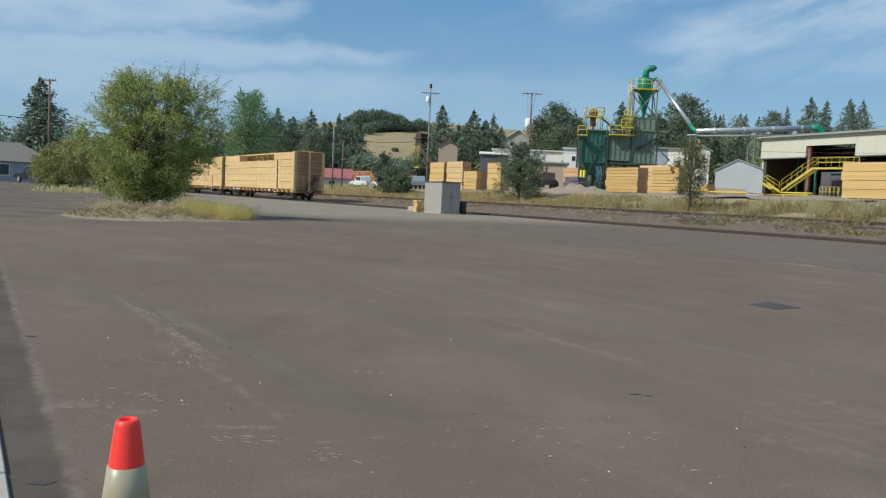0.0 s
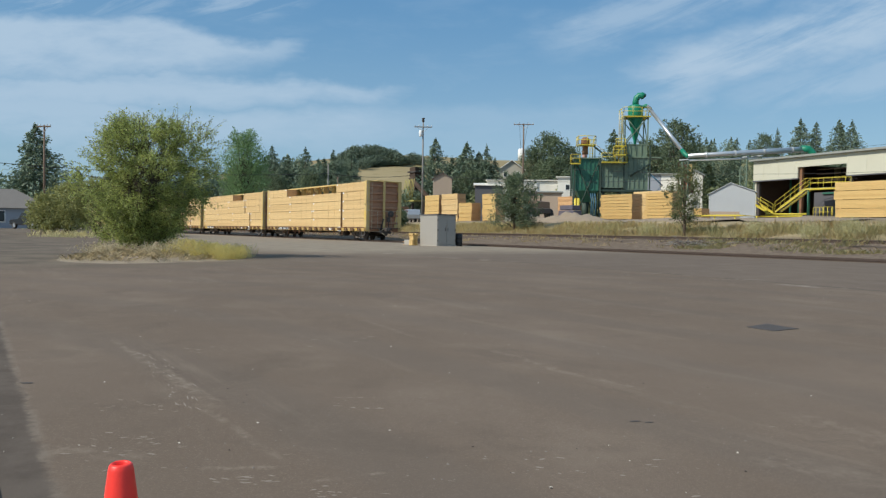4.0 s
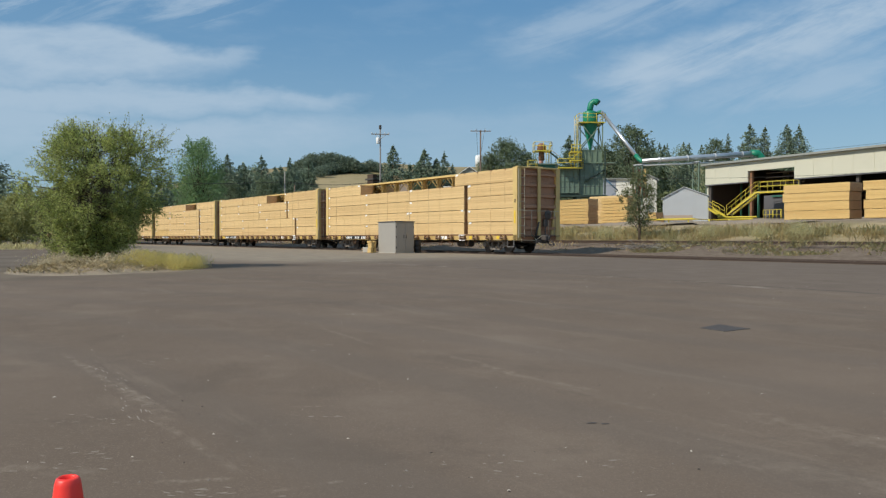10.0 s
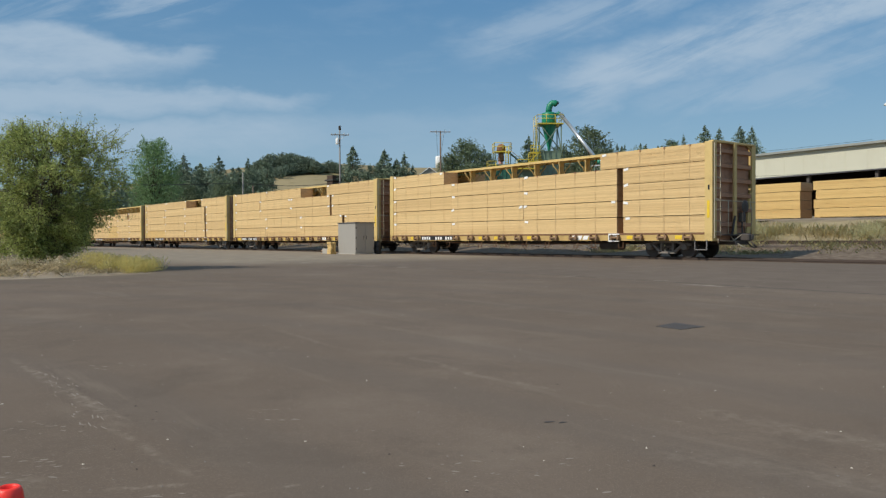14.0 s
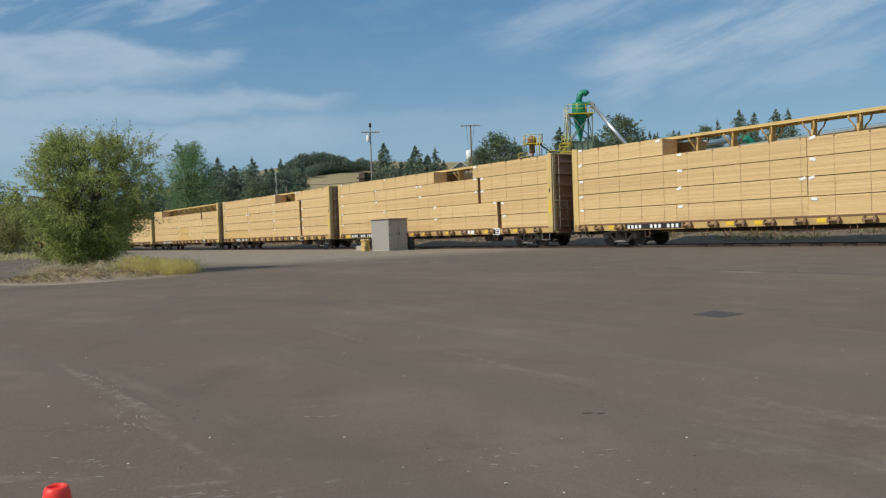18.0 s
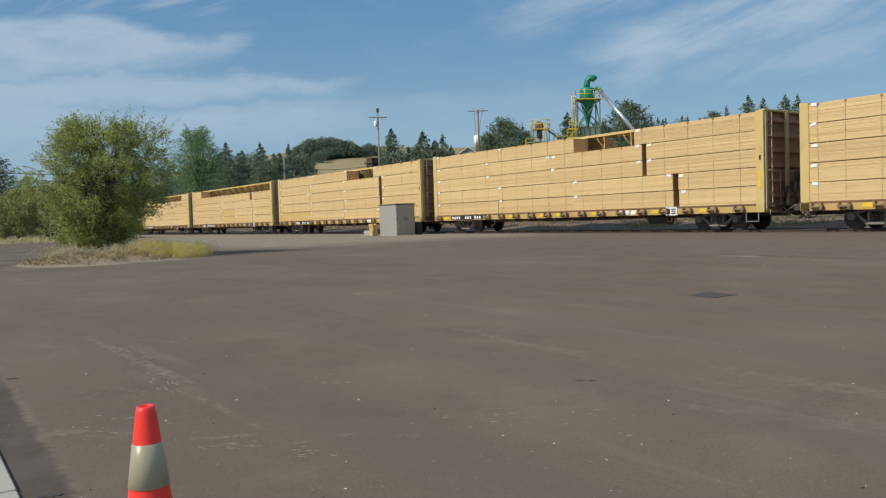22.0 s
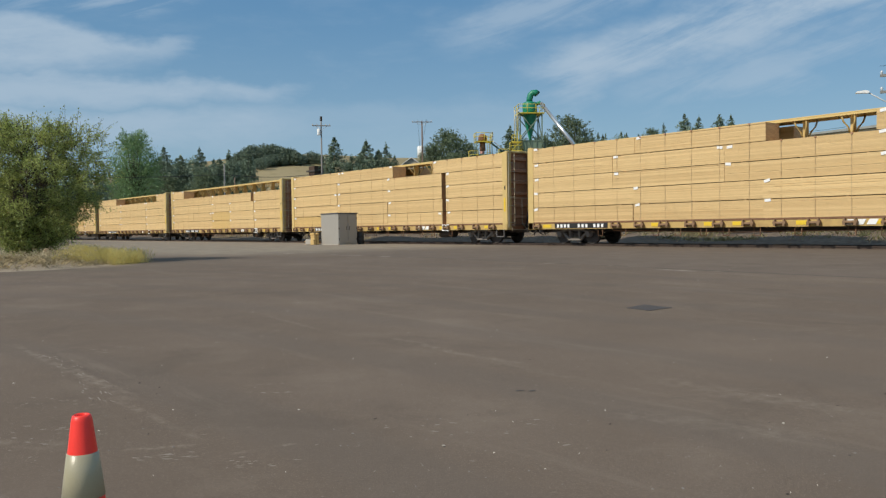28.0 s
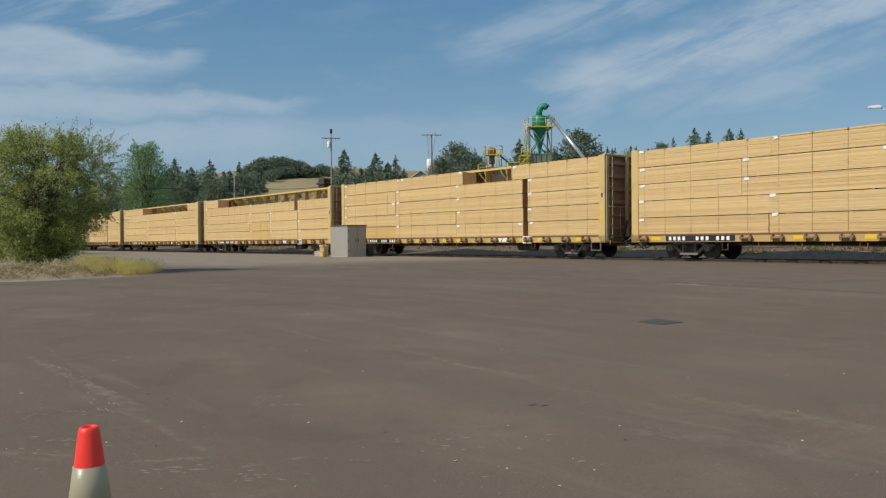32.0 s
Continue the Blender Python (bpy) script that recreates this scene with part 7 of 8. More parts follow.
def rib_wall(parent, x0, x1, y0, y1, z0, z1, mat_, rows=2, cols=5):
    """A welded bin body of plate, with angle-iron frames round each panel."""
    b = part("bin_wall", boxed(x0, x1, y0, y1, z0, z1), mat_, parent)
    for i in range(rows + 1):
        z = z0 + (z1 - z0) * i / rows
        part("band", boxed(x0 - 0.07, x1 + 0.07, y0 - 0.07, y1 + 0.07, z - 0.06, z + 0.06), mat_, b)
    for i in range(cols + 1):
        x = x0 + (x1 - x0) * i / cols
        part("stiffener", boxed(x - 0.045, x + 0.045, y0 - 0.11, y0, z0 + 0.062, z1 - 0.062), mat_, b)
    for i in range(4):
        y = y0 + (y1 - y0) * i / 3
        part("stiffener", boxed(x0 - 0.11, x0, y - 0.045, y + 0.045, z0 + 0.062, z1 - 0.062), mat_, b)
    return b


def build_bins():
    zg = ground_z(18, 103) - 0.1
    o = Matrix.Identity(4)
    # dark green bin: body, wide hopper, legs, side landing
    t = thing("chip_bin", o, "dark green steel chip bin with hopper on legs", "bin", "bins of the dust plant")
    rib_wall(t, 14.75, 17.55, 103.0, 105.8, 6.45, 10.45, "mill_green")
    hopper(t, 14.75, 17.55, 103.0, 105.8, 4.9, 6.38, "mill_green")
    legs(t, 14.45, 17.8, 102.8, 105.9, zg, 10.6, "bin_frame", w=0.11)
    part("chute", tube(B(), (16.15, 104.4, zg), (16.15, 104.4, 5.0), 0.35, 0.5, 12), "bin_frame", t)
    part("top_beam", boxed(14.3, 17.9, 102.7, 106.0, 10.52, 10.66), "grey_green", t)
    platform(t, 13.9, 15.05, 101.6, 102.7, 9.85)
    for x in (16.55, 16.8, 17.1):
        part("hose", pipe(B(), [(x, 102.6, 6.0), (x + 0.12, 102.4, 5.0), (x + 0.05, 102.5, zg + 0.3)], 0.09, 8), "hose_blue", t, "dull blue hose")
    # grey-green bin with the yellow service deck
    m = thing("chip_bin", o, "grey-green weathered steel chip bin on legs", "bin", "bins of the dust plant")
    rib_wall(m, 18.1, 20.7, 103.0, 105.6, 6.85, 9.9, "grey_green", 2, 4)
    part("support_beam", boxed(17.95, 24.5, 102.85, 103.1, 6.3, 6.55), "bin_frame", m)
    part("support_beam", boxed(17.95, 24.5, 105.5, 105.75, 6.3, 6.55), "bin_frame", m)
    part("under_plate", boxed(18.2, 20.6, 103.2, 105.4, 6.56, 6.84), "bin_frame", m)
    legs(m, 18.15, 20.6, 103.0, 105.5, zg, 6.3, "bin_frame", w=0.10)
    platform(m, 17.9, 21.1, 101.9, 102.9, 10.1)
    # fan set and its yellow cage above the first bin
    f = thing("fan_unit", o, "rusty red fan drive in a yellow cage on the bin", "fan")
    platform(f, 15.0, 17.25, 103.3, 105.3, 12.45)
    for x in (15.1, 17.15):
        for y in (103.4, 105.2):
            part("post", tube(B(), (x, y, 10.66), (x, y, 12.4), 0.06, seg=6), "grey_green", f)
    part("motor", tube(B(), (16.0, 104.2, 11.2), (16.0, 104.2, 12.3), 0.42, 0.36, 14), "brown_wall", f)
    part("motor_base", tube(B(), (15.95, 104.2, 10.66), (15.95, 104.2, 11.2), 0.30, seg=12), "faded_pink", f)
    part("hood", lathe(B(), [(0.0, 13.5), (0.3, 13.45), (0.55, 13.2), (0.6, 12.6), (0.5, 12.5)], 16, (16.0, 104.2)), "brown_wall", f)
    for x in (16.45, 16.85):
        part("ladder_rail", tube(B(), (x, 103.15, 10.7), (x, 103.15, 13.1), 0.045, seg=6), "safety_yellow", f)
    for i in range(7):
        part("rung", tube(B(), (16.45, 103.15, 10.9 + i * 0.33), (16.85, 103.15, 10.9 + i * 0.33), 0.03, seg=5), "safety_yellow", f)
    part("conveyor", tube(B(), (17.1, 104.2, 12.3), (19.3, 104.2, 10.6), 0.13, seg=6), "grey_green", f)
    part("conveyor", tube(B(), (17.1, 103.6, 12.6), (19.3, 103.6, 10.9), 0.06, seg=6), "galvanised", f)
    # the tower with the cyclone
    c = thing("cyclone_tower", o, "tall braced steel tower carrying a green dust cyclone", "cyclone")
    rib_wall(c, 20.95, 23.95, 103.1, 105.6, 6.65, 10.7, "grey_green", 2, 5)
    rib_wall(c, 21.0, 23.8, 103.2, 105.5, 10.9, 12.45, "pale_green", 1, 4)
    part("roof_edge", boxed(20.8, 25.6, 102.9, 105.7, 10.72, 10.86), "pale_green", c)
    legs(c, 20.9, 24.1, 103.0, 105.7, zg, 6.3, "bin_frame", w=0.10)
    legs(c, 20.95, 23.9, 103.1, 105.6, 12.45, 16.1, "pale_green", w=0.07)
    legs(c, 20.85, 24.2, 102.9, 105.75, 6.6, 12.4, "bin_frame", brace=False, w=0.08)
    part("brace", tube(B(), (21.6, 102.85, 8.3), (24.1, 102.85, 9.9), 0.11, seg=4), "bin_frame", c)
    platform(c, 20.7, 24.2, 102.8, 105.8, 16.15)
    cc = (22.52, 104.3)
    part("cyclone_cone", lathe(B(), [(0.0, 12.5), (0.16, 12.5), (0.18, 12.9), (0.92, 15.8), (0.95, 16.0)], 28, cc), "cyclone_green", c)
    part("cyclone_drum", lathe(B(), [(0.95, 16.0), (0.98, 16.05), (0.98, 17.55), (0.94, 17.62), (0.45, 17.8), (0.0, 17.8)], 28, cc), "cyclone_green", c)
    part("outlet", pipe(B(), [(22.5, 104.3, 17.7), (22.5, 104.3, 18.15), (22.62, 104.3, 18.65), (22.95, 104.25, 18.98), (23.3, 104.2, 19.0), (23.55, 104.15, 18.8)], [0.42, 0.42, 0.42, 0.43, 0.44, 0.46], 16), "cyclone_green", c)
    # dark disc on the closed pipe end paints the shade of its mouth
    part("outlet_mouth", lathe(B(), [(0.0, 0.0), (0.40, 0.0), (0.40, 0.03), (0.0, 0.03)], 16), "dark_inside", c, at=look((23.57, 104.14, 18.78), (23.9, 104.0, 18.4)))
    # yellow ladder and switchback landings on the tower
    for x in (20.1, 20.5):
        part("ladder_rail", boxed(x - 0.035, x + 0.035, 102.68, 102.75, 10.1, 16.6), "safety_yellow", c)
    for i in range(16):
        part("rung", boxed(20.1, 20.5, 102.70, 102.74, 10.3 + i * 0.38, 10.34 + i * 0.38), "safety_yellow", c)
    for i in range(5):
        z = 13.8 + i * 0.6
        part("cage_hoop", pipe(B(), [(20.02, 102.7, z), (20.02, 102.2, z), (20.3, 102.0, z), (20.58, 102.2, z), (20.58, 102.7, z)], 0.03, 5), "cream_siding", c)
    for x, y in ((20.02, 102.2), (20.3, 102.0), (20.58, 102.2)):
        part("cage_bar", tube(B(), (x, y, 13.6), (x, y, 16.4), 0.05, seg=5), "cream_siding", c)
    platform(c, 19.4, 20.8, 101.4, 102.6, 11.0)
    platform(c, 19.5, 20.7, 101.5, 102.6, 12.1, rails=False)
    handrail(c, [(19.5, 101.5, 12.1), (20.7, 101.5, 12.1)], h=0.9, r=0.04)
    part("stair", prism(B(), [(19.5, 11.0), (19.5, 11.15), (20.6, 12.2), (20.6, 12.05)], 101.4, 101.47), "safety_yellow", c)
    part("side_pipe", pipe(B(), [(24.2, 103.0, 8.7), (25.9, 103.0, 7.15), (25.1, 103.0, 6.4), (25.2, 103.0, zg)], 0.10, 8), "hose_blue", c, "dull blue pipe")
    # duct down from the cyclone and away over the roofs
    d = thing("dust_duct", F @ pose(0, 0, 0), "long pale metal dust duct with green elbows on trestles", "duct")
    back = lambda x, y, z: F.inverted() @ Vector((x, y, z))
    part("elbow", pipe(B(), [back(23.3, 104.2, 17.4), back(23.75, 104.0, 17.62), back(24.1, 103.6, 17.3)], 0.26, 14), "cyclone_green", d)
    part("drop_pipe", tube(B(), back(23.95, 103.7, 17.5), back(26.85, 97.2, 11.0), 0.24, seg=16), "duct_metal", d)
    part("elbow", pipe(B(), [back(26.75, 97.4, 11.2), back(27.0, 96.9, 10.65), back(27.25, 96.7, 10.42), (-65.4, 76.0, 10.4)], 0.27, 14), "cyclone_green", d)
    part("run_pipe", tube(B(), (-65.5, 75.9, 10.4), (-59.6, 90.0, 11.65), 0.24, 0.36, seg=18), "duct_metal", d)
    for f_ in (0.15, 0.4, 0.65, 0.9):
        a = Vector((-65.5, 75.9, 10.4)).lerp(Vector((-59.6, 90.0, 11.65)), f_)
        part("flange", tube(B(), a, a + Vector((0.04, 0.1, 0.008)), 0.38, seg=18), "galvanised", d)
    part("thin_pipe", tube(B(), (-65.6, 76.2, 9.9), (-60.0, 89.5, 10.7), 0.11, seg=8), "tank_white", d)
    part("roof_elbow", pipe(B(), [(-59.7, 89.8, 11.75), (-59.2, 90.5, 11.7), (-58.9, 90.9, 11.2), (-58.8, 91.0, 9.8)], [0.40, 0.44, 0.48, 0.5], 14), "cyclone_green", d)
    for u, n, z in ((-65.7, 75.7, 10.0), (-62.6, 82.6, 10.5), (-61.9, 84.4, 10.7)):
        tr_ = thing("trestle", F @ pose(0, 0, 0), "green steel lattice trestle under the dust duct", "trestle", "trestles of the dust duct")
        zz = G(u, n)
        for du in (-0.45, 0.45):
            part("leg", boxed(u + du - 0.07, u + du + 0.07, n - 0.07, n + 0.07, zz, z), "grey_green", tr_)
        for i in range(7):
            za, zb = zz + (z - zz) * i / 7, zz + (z - zz) * (i + 1) / 7
            part("brace", tube(B(), (u - 0.45, n, za), (u + 0.45, n, zb), 0.045, seg=4), "grey_green", tr_)
            part("brace", tube(B(), (u + 0.45, n, za), (u - 0.45, n, zb), 0.045, seg=4), "grey_green", tr_)
        part("cap", boxed(u - 0.8, u + 0.6, n - 0.2, n + 0.2, z - 0.12, z), "galvanised", tr_)


build_bins()


def facing_building(name, left, right, z1, d, wall, roof, label, pitch=0.8, gable=False, windows=(), z0=None, category="building"):
    """A plain building between two corners of its front; windows as (along, up, width, height) from the left foot."""
    l, r = Vector((*left, 0)), Vector((*right, 0))
    w = (r - l).length
    zb = (min(ground_z(*left), ground_z(*right)) if z0 is None else z0) - 0.3
    t = thing(name, Matrix.Translation((left[0], left[1], zb)) @ Matrix.Rotation(math.atan2(r.y - l.y, r.x - l.x), 4, "Z"), label, category)
    h = z1 - zb
    if gable:
        part("wall", prism(B(), [(0, 0), (0, h), (w / 2, h + pitch), (w, h), (w, 0)], 0, d), wall, t)
        for a, b in (((-0.3, h - 0.1), (w / 2, h + pitch + 0.02)), ((w / 2, h + pitch + 0.02), (w + 0.3, h - 0.1))):
            part("roof", prism(B(), [a, (a[0], a[1] + 0.15), (b[0], b[1] + 0.15), b], -0.35, d + 0.3), roof, t)
    else:
        part("wall", boxed(0, w, 0, d, 0, h), wall, t)
        bm = prism(B(), [(-0.4, h - 0.02), (-0.4, h + 0.14), (d / 2, h + pitch), (d + 0.4, h + 0.14), (d + 0.4, h - 0.02)], -0.3, w + 0.3)
        for v in bm.verts:
            v.co = Vector((v.co.y, v.co.x, v.co.z))
        part("roof", bm, roof, t)
    for i in range(int(w / 1.2)):
        x = (i + 0.5) * 1.2
        part("seam", boxed(x - 0.02, x + 0.02, -0.025, 0, 0.05, h - 0.05), wall, t)
    for (x, z, ww, hh) in windows:
        wn = part("window", boxed(x, x + ww, -0.06, -0.028, z, z + hh), "glass_dark", t)
        for q in ((x - 0.1, x - 0.004, z, z + hh), (x + ww + 0.004, x + ww + 0.1, z, z + hh), (x - 0.1, x + ww + 0.1, z + hh + 0.004, z + hh + 0.12), (x - 0.1, x + ww + 0.1, z - 0.12, z - 0.004)):
            part("frame", boxed(q[0], q[1], -0.07, -0.026, q[2], q[3]), "trim_white", wn)
    return t


facing_building("white_warehouse", (4.6, 150.4), (18.4, 149.1), 10.6, 14, "pale_siding", "pale_siding", "long white metal warehouse behind the yard", 0.5)
facing_building("white_annex", (17.4, 145.4), (20.3, 144.9), 11.0, 4, "pale_siding", "pale_siding", "white square annex with a small window", 0.2, windows=((1.5, 6.6, 0.7, 0.9),))
facing_building("brown_shed", (9.0, 140.2), (17.4, 139.2), 7.9, 5, "house_tan", "roof_metal", "tan board shed before the warehouse", 0.4)
facing_building("blue_shed", (27.5, 125.4), (31.0, 124.4), 10.2, 8, "house_blue", "roof_metal", "blue-grey metal shed behind the bins", 0.3)
facing_building("white_shed", (31.05, 124.4), (34.5, 123.4), 10.2, 8, "pale_siding", "roof_metal", "white metal shed behind the bins", 0.3)
facing_building("gable_shed", (32.5, 118.0), (35.4, 117.2), 9.6, 8, "pale_siding", "roof_metal", "pale gabled shed with a grey roof", 0.9, True)
# a closed box: the dark wall colour stands for shade in an open front
facing_building("grey_roof_shed", (2.3, 150.2), (7.6, 150.1), 9.6, 8, "house_dark", "pale_siding", "shed with its shaded open front painted as a dark wall, pale metal roof", 0.7)
facing_building("red_roof_building", (-37.0, 164.2), (-24.6, 165.8), 3.9, 9, "pale_siding", "faded_red", "white building with a long faded red metal roof", 2.3, windows=((2, 0.8, 1.2, 0.9), (5, 0.8, 1.2, 0.9), (8, 0.8, 1.2, 0.9)))
facing_building("tan_house", (-7.0, 184.0), (-2.6, 184.1), 13.0, 7, "house_tan", "shingle_grey", "tan gabled wooden building up the slope", 1.3, True, windows=((1.0, 3.4, 0.9, 1.4), (3.0, 3.4, 0.9, 1.4)), category="house")


def build_plant():
    """Brown burner stack, yellow log lift and conveyor far down the yard."""
    t = thing("burner_chimney", F @ pose(0, 0, 0), "rusty brown burner stack with a sloping chute", "stack")
    part("chimney", boxed(-176.4, -173.6, 100, 103, 3, 17.0), "inner_brown", t)
    part("cap", boxed(-177.1, -172.9, 99.7, 103.3, 15.6, 16.0), "dark_steel", t)
    bm = B()
    beam(bm, (-174, 99, 14), (-163, 99, 7.5), 1.2)
    part("chute", bm, "inner_brown", t)
    y = thing("log_lift", F @ pose(0, 0, 0), "yellow slatted steel log lift", "conveyor")
    for i in range(7):
        u = -174.0 + i * 0.75
        bm = B()
        beam(bm, (u + 0.8, 97, 13.6), (u - 0.4, 97, 8.2), 0.16)
        part("slat", bm, "dull_yellow", y)
    part("deck", boxed(-175.5, -168, 96.5, 99, 8.0, 8.35), "dull_yellow", y)
    for u in (-175, -170, -164.5):
        part("leg", boxed(u - 0.25, u + 0.25, 97, 97.5, 2.5, 7.9), "dark_steel", y)
    b = thing("red_machine", F @ pose(0, 0, 0), "rust-red stacker frame with a yellow side ladder", "machine")
    part("frame", boxed(-73.6, -72.4, 84, 84.8, 7.6, 10.3), "red_roof", b)
    part("frame", boxed(-73.9, -72.2, 83.8, 85.0, 6.4, 7.6), "brown_wall", b)
    for u in (-73.8, -73.0, -72.2):
        part("leg", boxed(u - 0.1, u + 0.1, 83.7, 83.8, 2.6, 10.6), "brown_wall", b)
    part("side_ladder", boxed(-72.1, -71.7, 83.9, 84.0, 7.7, 10.3), "lumber_deep", b)
    # logs
    rng = np.random.default_rng(4)
    bm = B()
    for r_ in range(6):
        for i in range(42 - r_ * 2):
            u = -178 + r_ * 0.28 + i * 0.56 + rng.uniform(-0.1, 0.1)
            z = 3.4 + r_ * 0.52 + rng.uniform(-0.06, 0.06)
            tube(bm, (u, 80 + rng.uniform(-0.5, 0.5), z), (u, 90, z), rng.uniform(0.2, 0.3), seg=8)
    tagged(part("log_pile", bm, "log_orange", None, at=F.copy()), "long pile of brown sawlogs", "log pile", kind="stuff")
    # heaps of gravel and bark on the bank
    for i, (u, n, w, h) in enumerate(((-56.5, 49.5, 9, 0.8), (-62.0, 49.5, 5, 0.5), (-44, 50, 12, 0.22), (-33, 50, 10, 0.2))):
        bm = B()
        k, q = 14, 28
        rows = []
        for a in range(k):
            f = a / (k - 1)
            row = []
            for b_ in range(q):
                an = 2 * math.pi * b_ / q
                x, y = w / 2 * f * math.cos(an), w / 4 * f * math.sin(an)
                p = W(u + x, n + y)
                zz = ground_z(p.x, p.y) - 0.06 + h * (1 - f ** 1.6) * (0.8 + 0.5 * noise.noise(Vector((u + x, y * 1.5, i)) * 0.9)) + 0.07 * noise.noise(Vector((x * 3, y * 3, i)))
                row.append(bm.verts.new((p.x, p.y, zz)))
            rows.append(row)
        for ra, rb in zip(rows[1:], rows[2:]):
            for b_ in range(q):
                bm.faces.new((ra[b_], ra[(b_ + 1) % q], rb[(b_ + 1) % q], rb[b_]))
        bm.faces.new(rows[1])
        o = shade_smooth(part("gravel_mound", bm, "dirty_pile"))
        tagged(o, "low mound of pale gravel and bark on the bank", "gravel mound", "mounds on the bank")


build_plant()

# ---------------------------------------------------------------- vehicles


def wheel_part(parent, x, y, r, w=0.22):
    wl = part("wheel", tube(B(), (0, -w / 2, 0), (0, w / 2, 0), r * 0.62, seg=14), "silver_paint", parent, at=pose(x, y, r))
    part("tyre", lathe_y(r, w), "rubber", wl)
    return wl


def lathe_y(r, w):
    bm = lathe(B(), [(r * 0.62, -w / 2), (r * 0.96, -w / 2), (r, -w / 3), (r, w / 3), (r * 0.96, w / 2), (r * 0.62, w / 2)], 18)
    for v in bm.verts:
        v.co = Vector((v.co.x, v.co.z, v.co.y))
    return bm


def vehicle(name, m, paint, label, kind_):
    """A road vehicle along x, nose at +x; pickup or estate."""
    t = thing(name, m, label, "car")
    if kind_ == "pickup":
        ln_, low = 5.6, [(-2.8, 0.55), (-2.8, 1.10), (-0.75, 1.12), (-0.70, 1.05), (1.05, 1.10), (2.55, 1.02), (2.78, 0.85), (2.8, 0.5)]
        cab = [(-0.8, 1.08), (-0.72, 1.72), (-0.5, 1.82), (0.55, 1.80), (1.30, 1.10)]
        axles = (-1.75, 1.85)
    else:
        ln_, low = 4.6, [(-2.3, 0.5), (-2.32, 1.0), (1.1, 1.05), (2.1, 0.92), (2.3, 0.75), (2.3, 0.45)]
        cab = [(-2.2, 1.0), (-1.95, 1.55), (-1.6, 1.68), (0.35, 1.68), (1.2, 1.04)]
        axles = (-1.35, 1.45)
    part("body", prism(B(), low, -0.92, 0.92), paint, t)
    bm = prism(B(), cab, -0.80, 0.80)
    part("cabin", bm, paint, t)
    xs = [c[0] for c in cab]
    zt = max(c[1] for c in cab)
    for s in (-1, 1):
        a, b = min(xs) + 0.22, max(xs) - 0.55
        mid = (a + b) / 2
        for x0, x1 in ((a, mid - 0.06), (mid + 0.06, b)):
            part("side_window", boxed(x0, x1, s * 0.805 - 0.008, s * 0.805 + 0.008, 1.16, zt - 0.16), "glass_dark", t)
        part("headlight", boxed(ln_ / 2 - 0.14, ln_ / 2 + 0.01, s * 0.72 - 0.16, s * 0.72 + 0.16, 0.72, 0.86, bevel=0.02), "white_tag", t)
        for x in axles:
            wheel_part(t, x, s * 0.84, 0.38)
    part("windscreen", boxed(-0.02, 0.02, -0.7, 0.7, -0.33, 0.33), "glass_dark", t, at=pose(max(xs) - 0.36, 0, 1.46, 0, -46, 0))
    part("bumper", boxed(ln_ / 2 - 0.08, ln_ / 2 + 0.08, -0.9, 0.9, 0.42, 0.62, bevel=0.03), "silver_paint", t)
    return t


def on_ground(x, y, turn):
    return pose(x, y, ground_z(x, y), 0, 0, turn)


vehicle("pickup_truck", on_ground(-48.4, 87.2, 150), "black_paint", "black pickup parked on the lot by the grey-roofed house", "pickup")
for nm_, u_, n_, tr_, pt_, lb_, kd_ in (("pickup_truck", -104.0, 50.5, 180, "white_paint", "white pickup parked in the mill yard", "pickup"), ("parked_car", -98.4, 51, 180, "white_paint", "white car parked in the mill yard", "estate"),
                                    ("parked_car", -90.3, 51.5, 160, "silver_paint", "silver estate car parked behind the shrubs", "estate"), ("parked_car", -95.0, 53.5, 160, "white_paint", "pale car parked behind the shrubs", "estate")):
    p_ = W(u_, n_)
    vehicle(nm_, pose(p_.x, p_.y, ground_z(p_.x, p_.y), 0, 0, TH + tr_), pt_, lb_, kd_)


